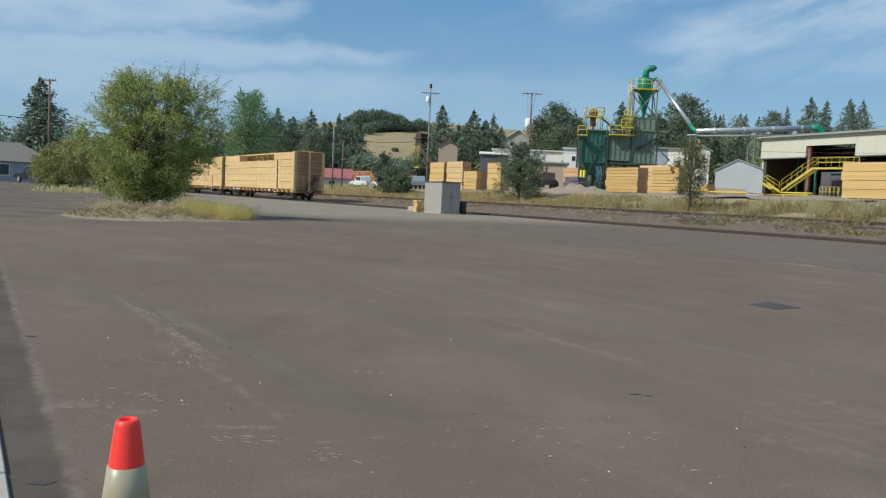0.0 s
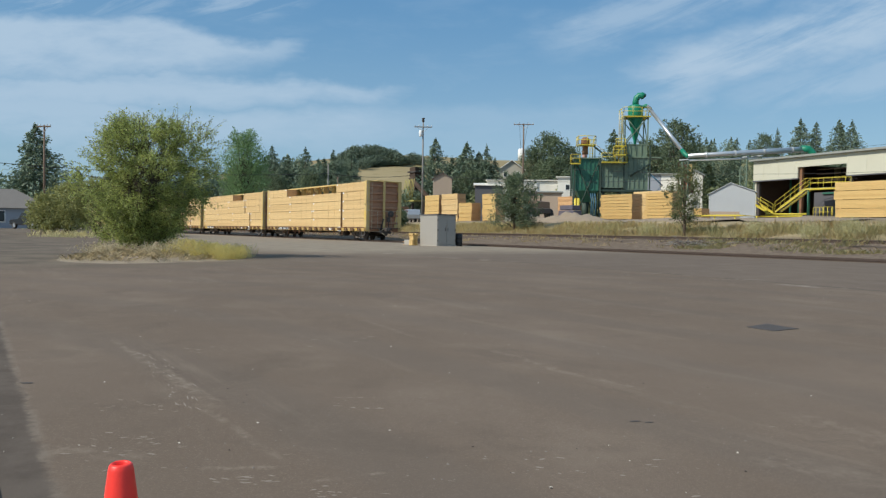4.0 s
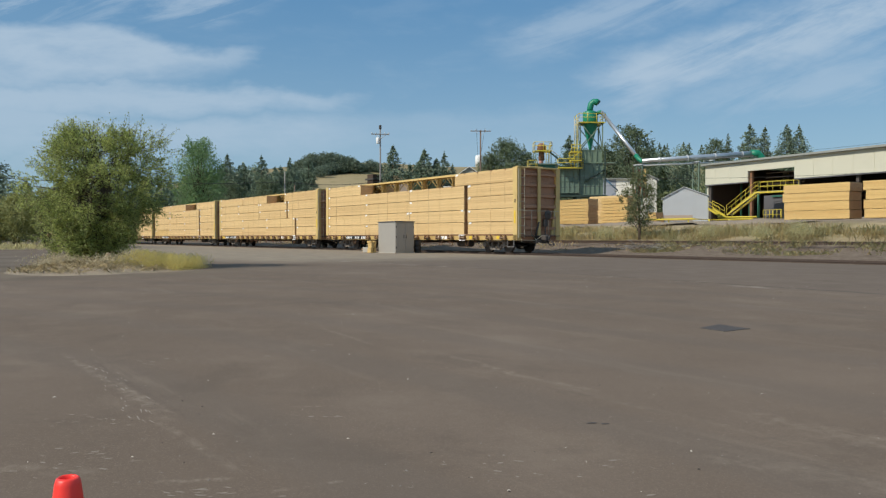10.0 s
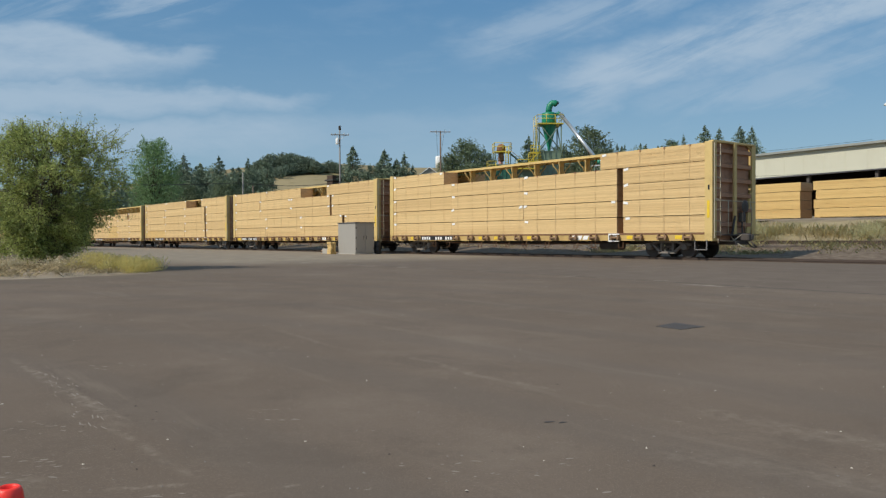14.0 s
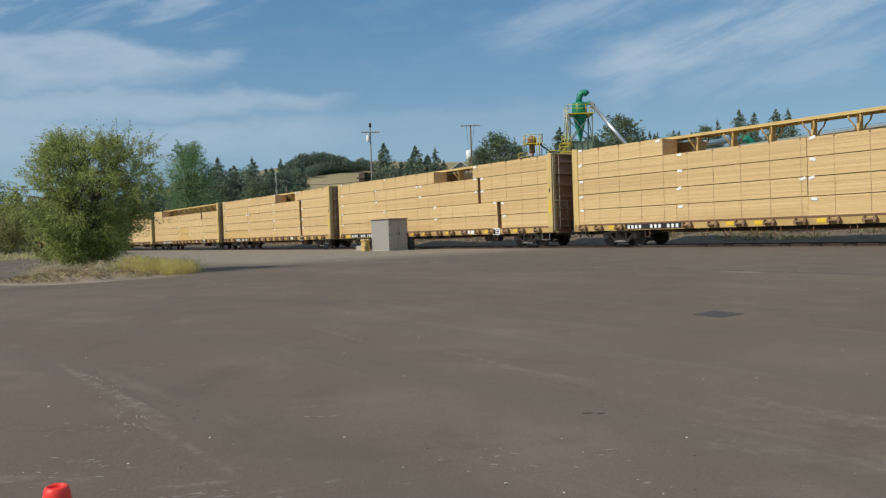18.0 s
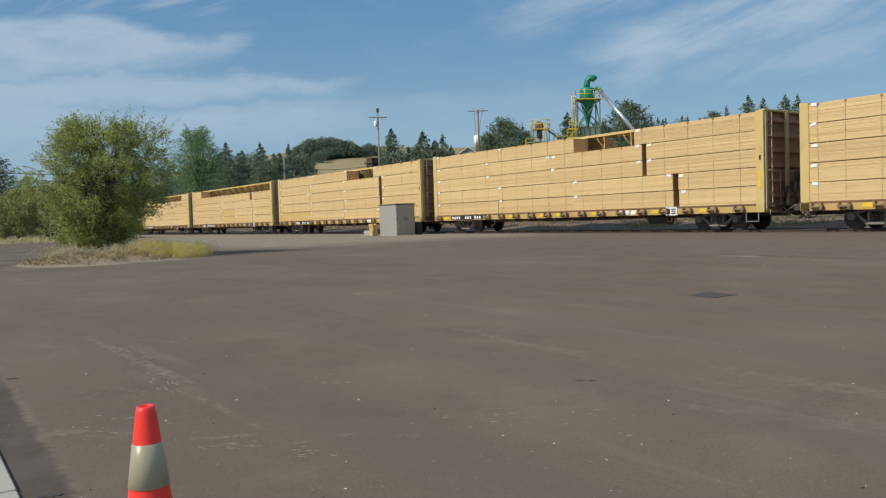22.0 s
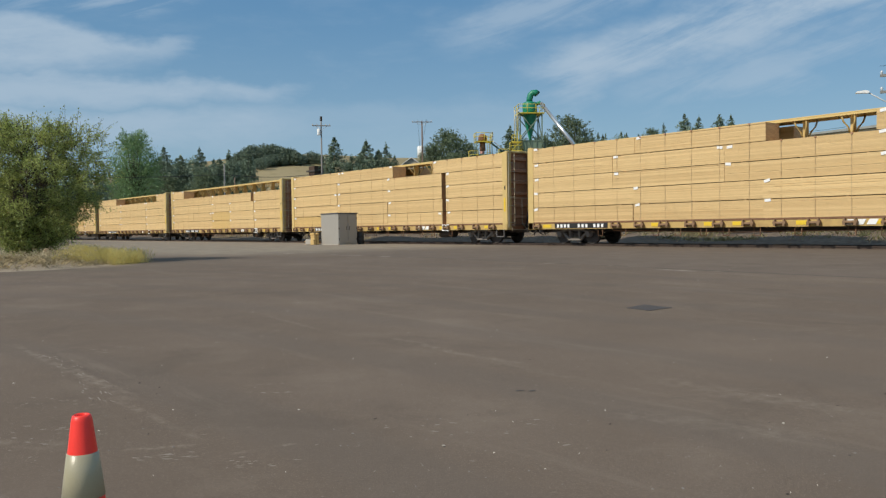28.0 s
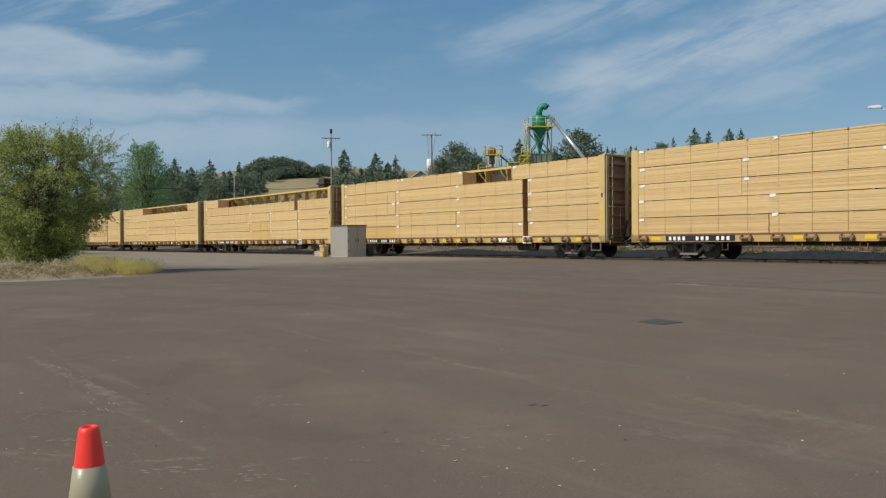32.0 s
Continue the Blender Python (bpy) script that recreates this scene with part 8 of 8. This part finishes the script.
def build_loader():
    p = W(-64.3, 51)
    t = thing("log_loader", pose(p.x, p.y, ground_z(p.x, p.y), 0, 0, TH + 170), "grimy dark wheel loader with a cab and front forks", "loader")
    part("chassis", boxed(-2.6, 1.6, -0.8, 0.8, 0.7, 1.25, bevel=0.06), "dark_steel", t)
    part("engine_cover", prism(B(), [(-2.5, 1.25), (-2.5, 1.9), (-1.0, 2.05), (-0.9, 1.25)], -0.7, 0.7), "wood_pole", t)
    cab = part("cab", boxed(-0.85, 0.55, -0.65, 0.65, 1.25, 1.75), "grey_green", t)
    for x, y in ((-0.8, -0.6), (-0.8, 0.6), (0.5, -0.6), (0.5, 0.6)):
        part("pillar", boxed(x - 0.05, x + 0.05, y - 0.05, y + 0.05, 1.75, 2.65), "dark_steel", cab)
    part("cab_roof", boxed(-0.95, 0.65, -0.75, 0.75, 2.65, 2.78, bevel=0.03), "grey_green", cab)
    part("exhaust", tube(B(), (-1.7, 0.4, 1.95), (-1.7, 0.4, 3.0), 0.06, seg=8), "dark_steel", t)
    for s in (-1, 1):
        part("arm", pipe(B(), [(0.5, s * 0.5, 1.3), (1.6, s * 0.5, 1.6), (2.7, s * 0.5, 0.7)], 0.11, 6), "dark_steel", t)
        for x in (-1.9, 1.0):
            wheel_part(t, x, s * 0.95, 0.62, 0.42)
    part("bucket", prism(B(), [(2.5, 0.1), (2.4, 0.9), (2.9, 1.2), (3.1, 1.0), (3.3, 0.1)], -1.1, 1.1), "white_paint", t, "worn white bucket")
    w = thing("wrapped_bundle", F @ pose(-60.2, 52.0, G(-60.2, 52.0)), "lumber bundle in purple-grey wrap near the bins", "lumber bundle")
    part("wrap", boxed(-1.1, 1.2, 0, 1.1, 0.1, 0.9, bevel=0.04), "dull_wrap", w)
    part("wrap", boxed(-0.9, 1.0, 0.02, 1.1, 0.95, 1.4, bevel=0.04), "dull_wrap", w)
    for x in (-0.8, 0.8):
        part("bearer", boxed(x - 0.08, x + 0.08, 0, 1.1, 0, 0.1), "lumber_end", w)
    y = thing("bollard", F @ pose(-41.0, 44, G(-65, 58)), "yellow steel bollard pair by the bins", "bollard")
    for du in (0, -0.5):
        part("post", tube(B(), (du - 24.0, 14, 0), (du - 24.0, 14, 2.4), 0.14, seg=10), "safety_yellow", y)


build_loader()

# ---------------------------------------------------------------- poles, wires


def utility_pole(x, y, h, label, turn=0.0, arms=1, arm=1.3, transformer=False, lamp=False, mat_="wood_pole", lean=0.0, z=None, r=0.15, cap=False):
    t = thing("utility_pole", pose(x, y, (ground_z(x, y) if z is None else z) - 0.1, lean, 0, turn), label, "utility pole")
    part("pole", tube(B(), (0, 0, 0), (0, 0, h if cap or lamp or not arms else h - 0.7), r, r * 0.65, seg=10), mat_, t)
    if cap:
        part("pole_cap", lathe(B(), [(0, h - 0.15), (0.14, h - 0.15), (0.20, h + 0.0), (0.17, h + 0.35), (0.24, h + 0.42), (0.07, h + 0.5), (0, h + 0.5)], 12), "dark_steel", t, "dark switch gear on the pole top")
    for k in range(arms):
        z1 = h - 0.9 - k * 0.9
        a = part("crossarm", boxed(-arm, arm, -0.22, -0.10, z1 - 0.07, z1 + 0.07), mat_, t)
        for xx in (-arm * 0.92, -arm * 0.5, arm * 0.5, arm * 0.92):
            part("insulator", lathe(B(), [(0.03, 0), (0.07, 0.03), (0.05, 0.08), (0.08, 0.11), (0.04, 0.2), (0.0, 0.22)], 8, (0, 0)), "insulator", a, at=pose(xx, -0.16, z1 + 0.07))
        for s in (-1, 1):
            bm = B()
            tube(bm, (s * arm * 0.6, -0.16, z1 - 0.05), (0, -0.14, z1 - 0.75), 0.025, seg=5)
            part("arm_brace", bm, "galvanised", a)
    if transformer:
        part("transformer", lathe(B(), [(0, 0), (0.24, 0), (0.26, 0.04), (0.26, 0.85), (0.2, 0.92), (0, 0.94)], 14), "tank_white", t, "pale transformer can", at=pose(-0.36, -0.1, h - 2.3))
        for i in range(2):
            part("bushing", tube(B(), (-0.36, -0.1 + i * 0.2 - 0.1, h - 1.4), (-0.36, -0.1 + i * 0.2 - 0.1, h - 1.1), 0.05, seg=6), "insulator", t)
    if lamp:
        a = part("lamp_arm", pipe(B(), [(0, 0, h - 2.75), (-0.7, 0, h - 2.3), (-1.5, 0, h - 1.75)], 0.035, 6), "galvanised", t)
        part("lamp_head", prism(B(), [(-2.15, h - 1.75), (-2.1, h - 1.66), (-1.6, h - 1.62), (-1.45, h - 1.70), (-1.5, h - 1.78)], -0.14, 0.14), "tank_white", a)
    return t


def wire(a, b, sag, label="thin dark overhead wire", r=0.02):
    a, b = Vector(a), Vector(b)
    pts = [a.lerp(b, i / 16) - Vector((0, 0, sag * 4 * (i / 16) * (1 - i / 16))) for i in range(17)]
    o = part("overhead_wire", pipe(B(), pts, r, 4), "wire")
    tagged(o, label, "wire", "overhead wires")


utility_pole(-6.1, 118.1, 15.4, "weathered pole with a transformer and one crossarm", 8, 1, 1.35, transformer=True, mat_="grey_pole", cap=True)
utility_pole(11.2, 147.8, 19.6, "tall dark pole with a wide crossarm and drop wires", 0, 1, 1.9, r=0.2)
utility_pole(-18.7, 108.6, 8.9, "slim pale pole beyond the rails", 0, 0, mat_="grey_pole", r=0.12)
utility_pole(-17.4, 108.9, 6.9, "short dark pole beyond the rails", 0, 0, r=0.11)
utility_pole(-47.5, 88.2, 12.6, "brown pole with one short crossarm beside the hedge", 0, 1, 0.8)
utility_pole(29.35, 40.25, 10.0 - ground_z(29.35, 40.25), "grey pole with crossarms, transformer and a street lamp", -30, 2, 0.95, transformer=True, lamp=True, mat_="grey_pole", r=0.16)
wire((-6.1, 118, 9.4), (-18.7, 108.6, 8.6), 0.5, r=0.035)
wire((-18.7, 108.6, 8.6), (-60, 80, 8.4), 1.0, r=0.035)
wire((-6.1, 118, 9.4), (22, 84, 6.6), 0.6, r=0.02)
wire((11.2, 147.7, 15.6), (60, 92, 12.8), 1.5, r=0.018)
wire((8, 70, 6.6), (46, 52, 6.6), 0.9, r=0.012)
for dx_ in (-0.8, 0.8):
    wire((29.1 + dx_, 40.4, 9.5), (60 + dx_, 12, 10), 0.8, r=0.012)
    wire((11.2 + dx_, 147.7, 21.4), (10.9 + dx_ * 0.2, 147.6, 15.4), 0.0, "loose drop wire on the tall pole", r=0.025)

# ---------------------------------------------------------------- houses, tank


def gable_house(name, x, y, w, d, eave, ridge, wall, roof, label, turn=0.0, hip=False, windows=3, z=None):
    t = thing(name, pose(x, y, (ground_z(x, y) if z is None else z) - 0.1, 0, 0, turn), label, "house")
    part("wall", boxed(-w / 2, w / 2, -d / 2, d / 2, 0, eave), wall, t)
    e = 0.45
    if hip:
        bm = B()
        lo = [bm.verts.new(p) for p in ((-w / 2 - e, -d / 2 - e, eave - 0.05), (w / 2 + e, -d / 2 - e, eave - 0.05), (w / 2 + e, d / 2 + e, eave - 0.05), (-w / 2 - e, d / 2 + e, eave - 0.05))]
        rd = [bm.verts.new((-w / 2 + d / 2, 0, ridge)), bm.verts.new((w / 2 - d / 2, 0, ridge))]
        bm.faces.new(lo[::-1])
        bm.faces.new((lo[0], lo[1], rd[1], rd[0])); bm.faces.new((lo[2], lo[3], rd[0], rd[1]))
        bm.faces.new((lo[1], lo[2], rd[1])); bm.faces.new((lo[3], lo[0], rd[0]))
        part("roof", bm, roof, t)
    else:
        part("gable", prism(B(), [(-w / 2, eave), (0, ridge - 0.1), (w / 2, eave)], -d / 2, d / 2), wall, t)
        for a, b in (((-w / 2 - e, eave - 0.25), (0, ridge)), ((0, ridge), (w / 2 + e, eave - 0.25))):
            part("roof", prism(B(), [a, (a[0], a[1] + 0.2), (b[0], b[1] + 0.2), b], -d / 2 - e, d / 2 + e), roof, t)
            part("barge_board", prism(B(), [a, (a[0], a[1] + 0.24), (b[0], b[1] + 0.24), b], -d / 2 - e - 0.06, -d / 2 - e - 0.005), "trim_white", t)
    for i in range(windows):
        xx = -w / 2 + w * (i + 0.5) / windows
        for zz in ([eave * 0.35] if eave < 3.6 else [eave * 0.16, eave * 0.6]):
            wn = part("window", boxed(xx - 0.5, xx + 0.5, -d / 2 - 0.05, -d / 2 - 0.02, zz, zz + 1.3), "glass_dark", t)
            for q in ((-0.6, -0.505, 0, 1.3), (0.505, 0.6, 0, 1.3), (-0.6, 0.6, 1.305, 1.42), (-0.6, 0.6, -0.12, -0.005)):
                part("frame", boxed(xx + q[0], xx + q[1], -d / 2 - 0.06, -d / 2 - 0.01, zz + q[2], zz + q[3]), "trim_white", wn)
    return t


gable_house("house", -60.0, 101.0, 11.5, 8.5, 2.7, 5.2, "house_blue", "shingle_grey", "small blue-grey house with a grey hipped roof", 28, hip=True)
gable_house("house", 14.0, 231.5, 7.0, 8, 5.0, 7.6, "house_cream", "shingle_grey", "cream gabled house with a grey roof on the hillside", 0, windows=2, z=13.8)
tk_ = thing("water_tank", pose(31.0, 419.0, ground_z(31.0, 419.0) - 0.3), "round white water tank on the hilltop", "water tank")
part("shell", lathe(B(), [(0, 0), (1.9, 0), (1.9, 6.4), (1.5, 6.8), (0, 7.1)], 24), "tank_white", tk_)

# ---------------------------------------------------------------- woods


def far_z(x, y):
    return ground_z(x, y) - 0.2


TREES = [
    # x, y, top height above sea of the plan, width, kind
    (-43.3, 154.3, 20.9, 10.2, "poplar", "full green cottonwood standing behind the train"),
    (-72.5, 131.6, 18.0, 11.5, "fir_loose", "tall loose-branched conifer behind the house"),
    (-52.3, 213.9, 23.5, 8, "fir", "dark fir on the wooded slope"), (-47.9, 215, 20.6, 7, "fir", "dark fir on the wooded slope"), (-43.5, 215.9, 23.3, 8, "fir", "dark fir on the wooded slope"),
    (-38.5, 217, 20.5, 8, "fir", "dark fir on the wooded slope"), (-36.0, 217.2, 22.8, 7, "fir", "dark fir on the wooded slope"), (-31.0, 217.9, 23.6, 8, "fir", "dark fir on the wooded slope"),
    (-57.5, 200, 17.5, 9, "oak", "round dark oak below the firs"), (-47.0, 195, 15.0, 9, "oak", "round dark oak below the firs"), (-38, 196, 15.5, 10, "oak", "round dark oak below the firs"), (-32, 200, 12.5, 6, "oak", "round dark oak below the firs"),
    (-7.2, 200.1, 24.3, 11.0, "fir", "pointed dark fir beside the pole"), (0.9, 200.2, 23.2, 14, "fir", "broad dark fir on the slope"), (4.0, 201, 21.0, 12, "fir", "dark fir on the slope"), (5.9, 200.2, 22.8, 7, "fir", "slim dark fir on the slope"), (8.0, 200.1, 19.5, 6.5, "fir", "slim dark fir on the slope"), (-2.8, 199, 19.5, 8, "fir", "dark fir on the slope"),
    (2.0, 196, 16.5, 9, "oak", "dark oak below the firs"),
    (25.5, 228.7, 30.0, 16, "oak", "large round dark oak on the hill"), (20.3, 229.3, 26.0, 10, "oak", "round dark oak on the hill"), (31.2, 228.1, 26.5, 9, "oak", "round dark oak on the hill"), (26, 222, 22.0, 14, "oak", "round dark oak on the hill"),
    (33.6, 177.1, 24.0, 10, "fir", "dark fir behind the bins"), (36.5, 176, 22.0, 9, "oak", "dark oak behind the bins"),
    (47.0, 174.4, 27.0, 13, "oak", "large dark oak behind the cyclone"), (41.0, 175.5, 22.5, 10, "oak", "dark oak behind the cyclone"), (49.0, 173.4, 21.0, 8, "oak", "dark oak behind the cyclone"),
    (101.4, 239.6, 36.0, 11.5, "fir", "tall dark fir above the mill roof"), (105.4, 238.0, 34.8, 8, "fir_loose", "tall dark fir above the mill roof"), (110.9, 235.4, 35.3, 11, "fir", "tall dark fir above the mill roof"), (114.0, 234.0, 34.6, 10, "fir", "tall dark fir above the mill roof"),
    (94.9, 250, 33.6, 10, "oak", "round oak beside the tall firs"), (98.6, 250, 34.4, 5, "fir", "slim fir beside the oak"),
]


def build_trees():
    for i, (x, y, top, w, kind_, label) in enumerate(TREES):
        z = far_z(x, y)
        h = max(5.0, top - z)
        if kind_ == "fir":
            conifer("fir_tree", x, y, h, w, 13500, 100 + i, label, z=z, mat_="needle_hazed" if y > 190 else "needle")
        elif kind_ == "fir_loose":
            conifer("conifer_tree", x, y, h, w, 14000, 100 + i, label, z=z, low=0.12, mat_="needle_hazed")
        elif kind_ == "poplar":
            broadleaf("cottonwood_tree", x, y, h, w, "leaf_poplar", 18000, 0.30, 100 + i, label, low=0.1, lobes=40, z=z, ragged=0.35)
        else:
            broadleaf("oak_tree", x, y, h, w, "leaf_oak", 12000, 0.032 * w, 100 + i, label, low=0.1, lobes=34, z=z, ragged=0.35)
    # hedge of tall shrubs along the far edge of the lot
    for i, (x, y, h, w) in enumerate(((-35.6, 66.6, 3.6, 3.4), (-34.0, 67.0, 4.6, 4.4), (-32.0, 68.0, 5.2, 4.6), (-29.6, 69.5, 4.8, 4.6), (-27.0, 71, 4.4, 4.4))):
        broadleaf("hedge_shrub", x, y, h, w, "leaf_hedge", 10000, 0.14, 60 + i, "dusty green tall shrub in a row along the lot", low=0.03, lobes=24, stems=3, group="row of shrubs along the lot", ragged=0.5)
    rng = np.random.default_rng(17)
    sp = [(x, y, ground_z(x, y)) for x, y in zip(rng.uniform(-33.0, -27.5, 90), rng.uniform(58, 64, 90))]
    grass_patch("verge_grass", "pale green verge grass before the shrubs", "grass_pale", sp, 9, 0.45, rng, 0.5, 0.010)


def woods(name, label, spots, mat_, leaf):
    """Stuff: a far belt of trees, each with its own pointed or round crown."""
    rng = np.random.default_rng(len(name))
    P_, D_, S_ = [], [], []
    for (x, y, top, w, pointed) in spots:
        z = far_z(x, y)
        h = max(1.5, top - z)
        if pointed:
            p, d = conifer_points(h, w, rng, 720, 0.05)
        else:
            p = rng.normal(size=(900, 3))
            p /= np.linalg.norm(p, axis=1, keepdims=True)
            p *= (rng.uniform(0.72, 1.0, 900) * (1 + 0.12 * np.sin(p[:, 0] * 7) * np.cos(p[:, 1] * 6)))[:, None]
            p = p * [w / 2, w / 2, h * 0.48] + [0, 0, h * 0.52]
            d = rng.normal(size=(900, 3))
        P_.append(p + [x, y, z]); D_.append(d); S_.append(leaf * w * rng.uniform(0.6, 1.4, len(p)))
    ob = cards(np.concatenate(P_), np.concatenate(S_), rng, name, mat_, None, aspect=0.6, droop=np.concatenate(D_))
    return tagged(ob, label, "woods", kind="stuff")


build_trees()
rg_ = random.Random(12)
grove_ = []
for i_ in range(34):
    x_ = -51.5 + 26.0 * i_ / 33
    top_ = 28.5 + 7.6 * math.sqrt(max(0.0, 1 - ((x_ + 38.5) / 13.8) ** 2))
    grove_.append((x_, 329 + rg_.uniform(-6, 8), top_ + rg_.uniform(-0.7, 0.4), rg_.uniform(5, 7.5), False))
for i_ in range(9):
    x_ = -24.5 + 7.0 * i_ / 8
    grove_.append((x_, 330 + rg_.uniform(-3, 4), 30.2 + 3.2 * math.sin(math.pi * (0.15 + 0.7 * i_ / 8)) + rg_.uniform(-0.4, 0.4), rg_.uniform(3.5, 5), False))
for i_ in range(44):
    f_ = rg_.random()
    y_ = 288 + 38 * f_ + rg_.uniform(0, 10)
    x_ = y_ * (-0.175 + 0.085 * f_ + rg_.uniform(-0.006, 0.006))
    grove_.append((x_, y_, far_z(x_, y_) + rg_.uniform(3.0, 5.2), rg_.uniform(3.5, 6), False))
woods("hilltop_grove", "round dark grove of trees on the straw hill", grove_, "leaf_grove", 0.085)
ridge_ = [(rg_.uniform(88, 150), 392 + rg_.uniform(-14, 14), 39.5 + rg_.uniform(0, 4.5), rg_.uniform(6, 9), rg_.random() < 0.75) for _ in range(60)]
ridge_ += [(rg_.uniform(150, 330), 380 + rg_.uniform(-40, 14), 36 + rg_.uniform(0, 2), rg_.uniform(7, 10), rg_.random() < 0.5) for _ in range(90)]
ridge_ += [(rg_.uniform(66, 92), 262 + rg_.uniform(-8, 8), 29.5 + rg_.uniform(0, 3.5), rg_.uniform(5, 7.5), rg_.random() < 0.7) for _ in range(22)]
left_ = [(-150 + rg_.uniform(0, 95), 245 + rg_.uniform(-25, 30), 13 + rg_.uniform(0, 8), rg_.uniform(8, 13), rg_.random() < 0.45) for _ in range(60)]
woods("ridge_woods", "far belt of dark trees along the ridge", ridge_, "needle_hazed", 0.08)
left_ += [(-66 + rg_.uniform(0, 30), 232 + rg_.uniform(-8, 14), 18 + rg_.uniform(0, 4.5), rg_.uniform(7, 10), rg_.random() < 0.6) for _ in range(44)]
left_ += [(-112 - rg_.uniform(0, 60), 170 + rg_.uniform(-15, 40), 4 + rg_.uniform(0, 4), rg_.uniform(7, 12), False) for _ in range(20)]
left_ += [(rg_.uniform(-34, -6), rg_.uniform(196, 215), 8.5 + rg_.uniform(0, 3.0), rg_.uniform(6, 9), False) for _ in range(22)]
woods("slope_woods", "dark mixed woods on the lower slope", left_, "needle_hazed", 0.08)
shrubs_ = []
for i_ in range(14):
    x_, y_ = rg_.uniform(-30, 20), rg_.uniform(235, 318)
    shrubs_.append((x_, y_, far_z(x_, y_) + rg_.uniform(1.0, 2.0), rg_.uniform(1.5, 3.0), False))
woods("hill_shrubs", "scattered dark shrubs on the straw hillside", shrubs_, "leaf_grove", 0.12)
scrub_ = [(rg_.uniform(38, 78), rg_.uniform(165, 230), 9 + rg_.uniform(1, 7), rg_.uniform(6, 11), rg_.random() < 0.3) for _ in range(40)]
scrub_ += [(rg_.uniform(2, 40), rg_.uniform(150, 215), 5 + rg_.uniform(2.5, 6.5), rg_.uniform(6, 10), False) for _ in range(46)]
woods("slope_scrub", "green scrub at the foot of the hill", scrub_, "leaf_scrub", 0.08)


def motions():
    """The train rolls past and slows; its wheels turn with it."""
    ts = [i * 0.5 for i in range(65)]
    for k, car in enumerate(CARS):
        walk(car, [(t, F @ pose(train_s(t) - k * L_CAR, TRACK, RAIL)) for t in ts])
    rows, t, last = [], 0.0, None
    while t < 32.0:
        ang = math.degrees((train_s(t) - train_s(0)) / 0.42)
        if last is None or ang - last >= 62:
            rows.append((t, ang))
            last = ang
        t += 1 / 30
    rows.append((32.0, math.degrees((train_s(32) - train_s(0)) / 0.42)))
    for w in WHEELS:
        x = w.matrix_basis.translation.x
        walk(w, [(t, pose(x, 0, 0.42, 0, a, 0)) for t, a in rows])


motions()
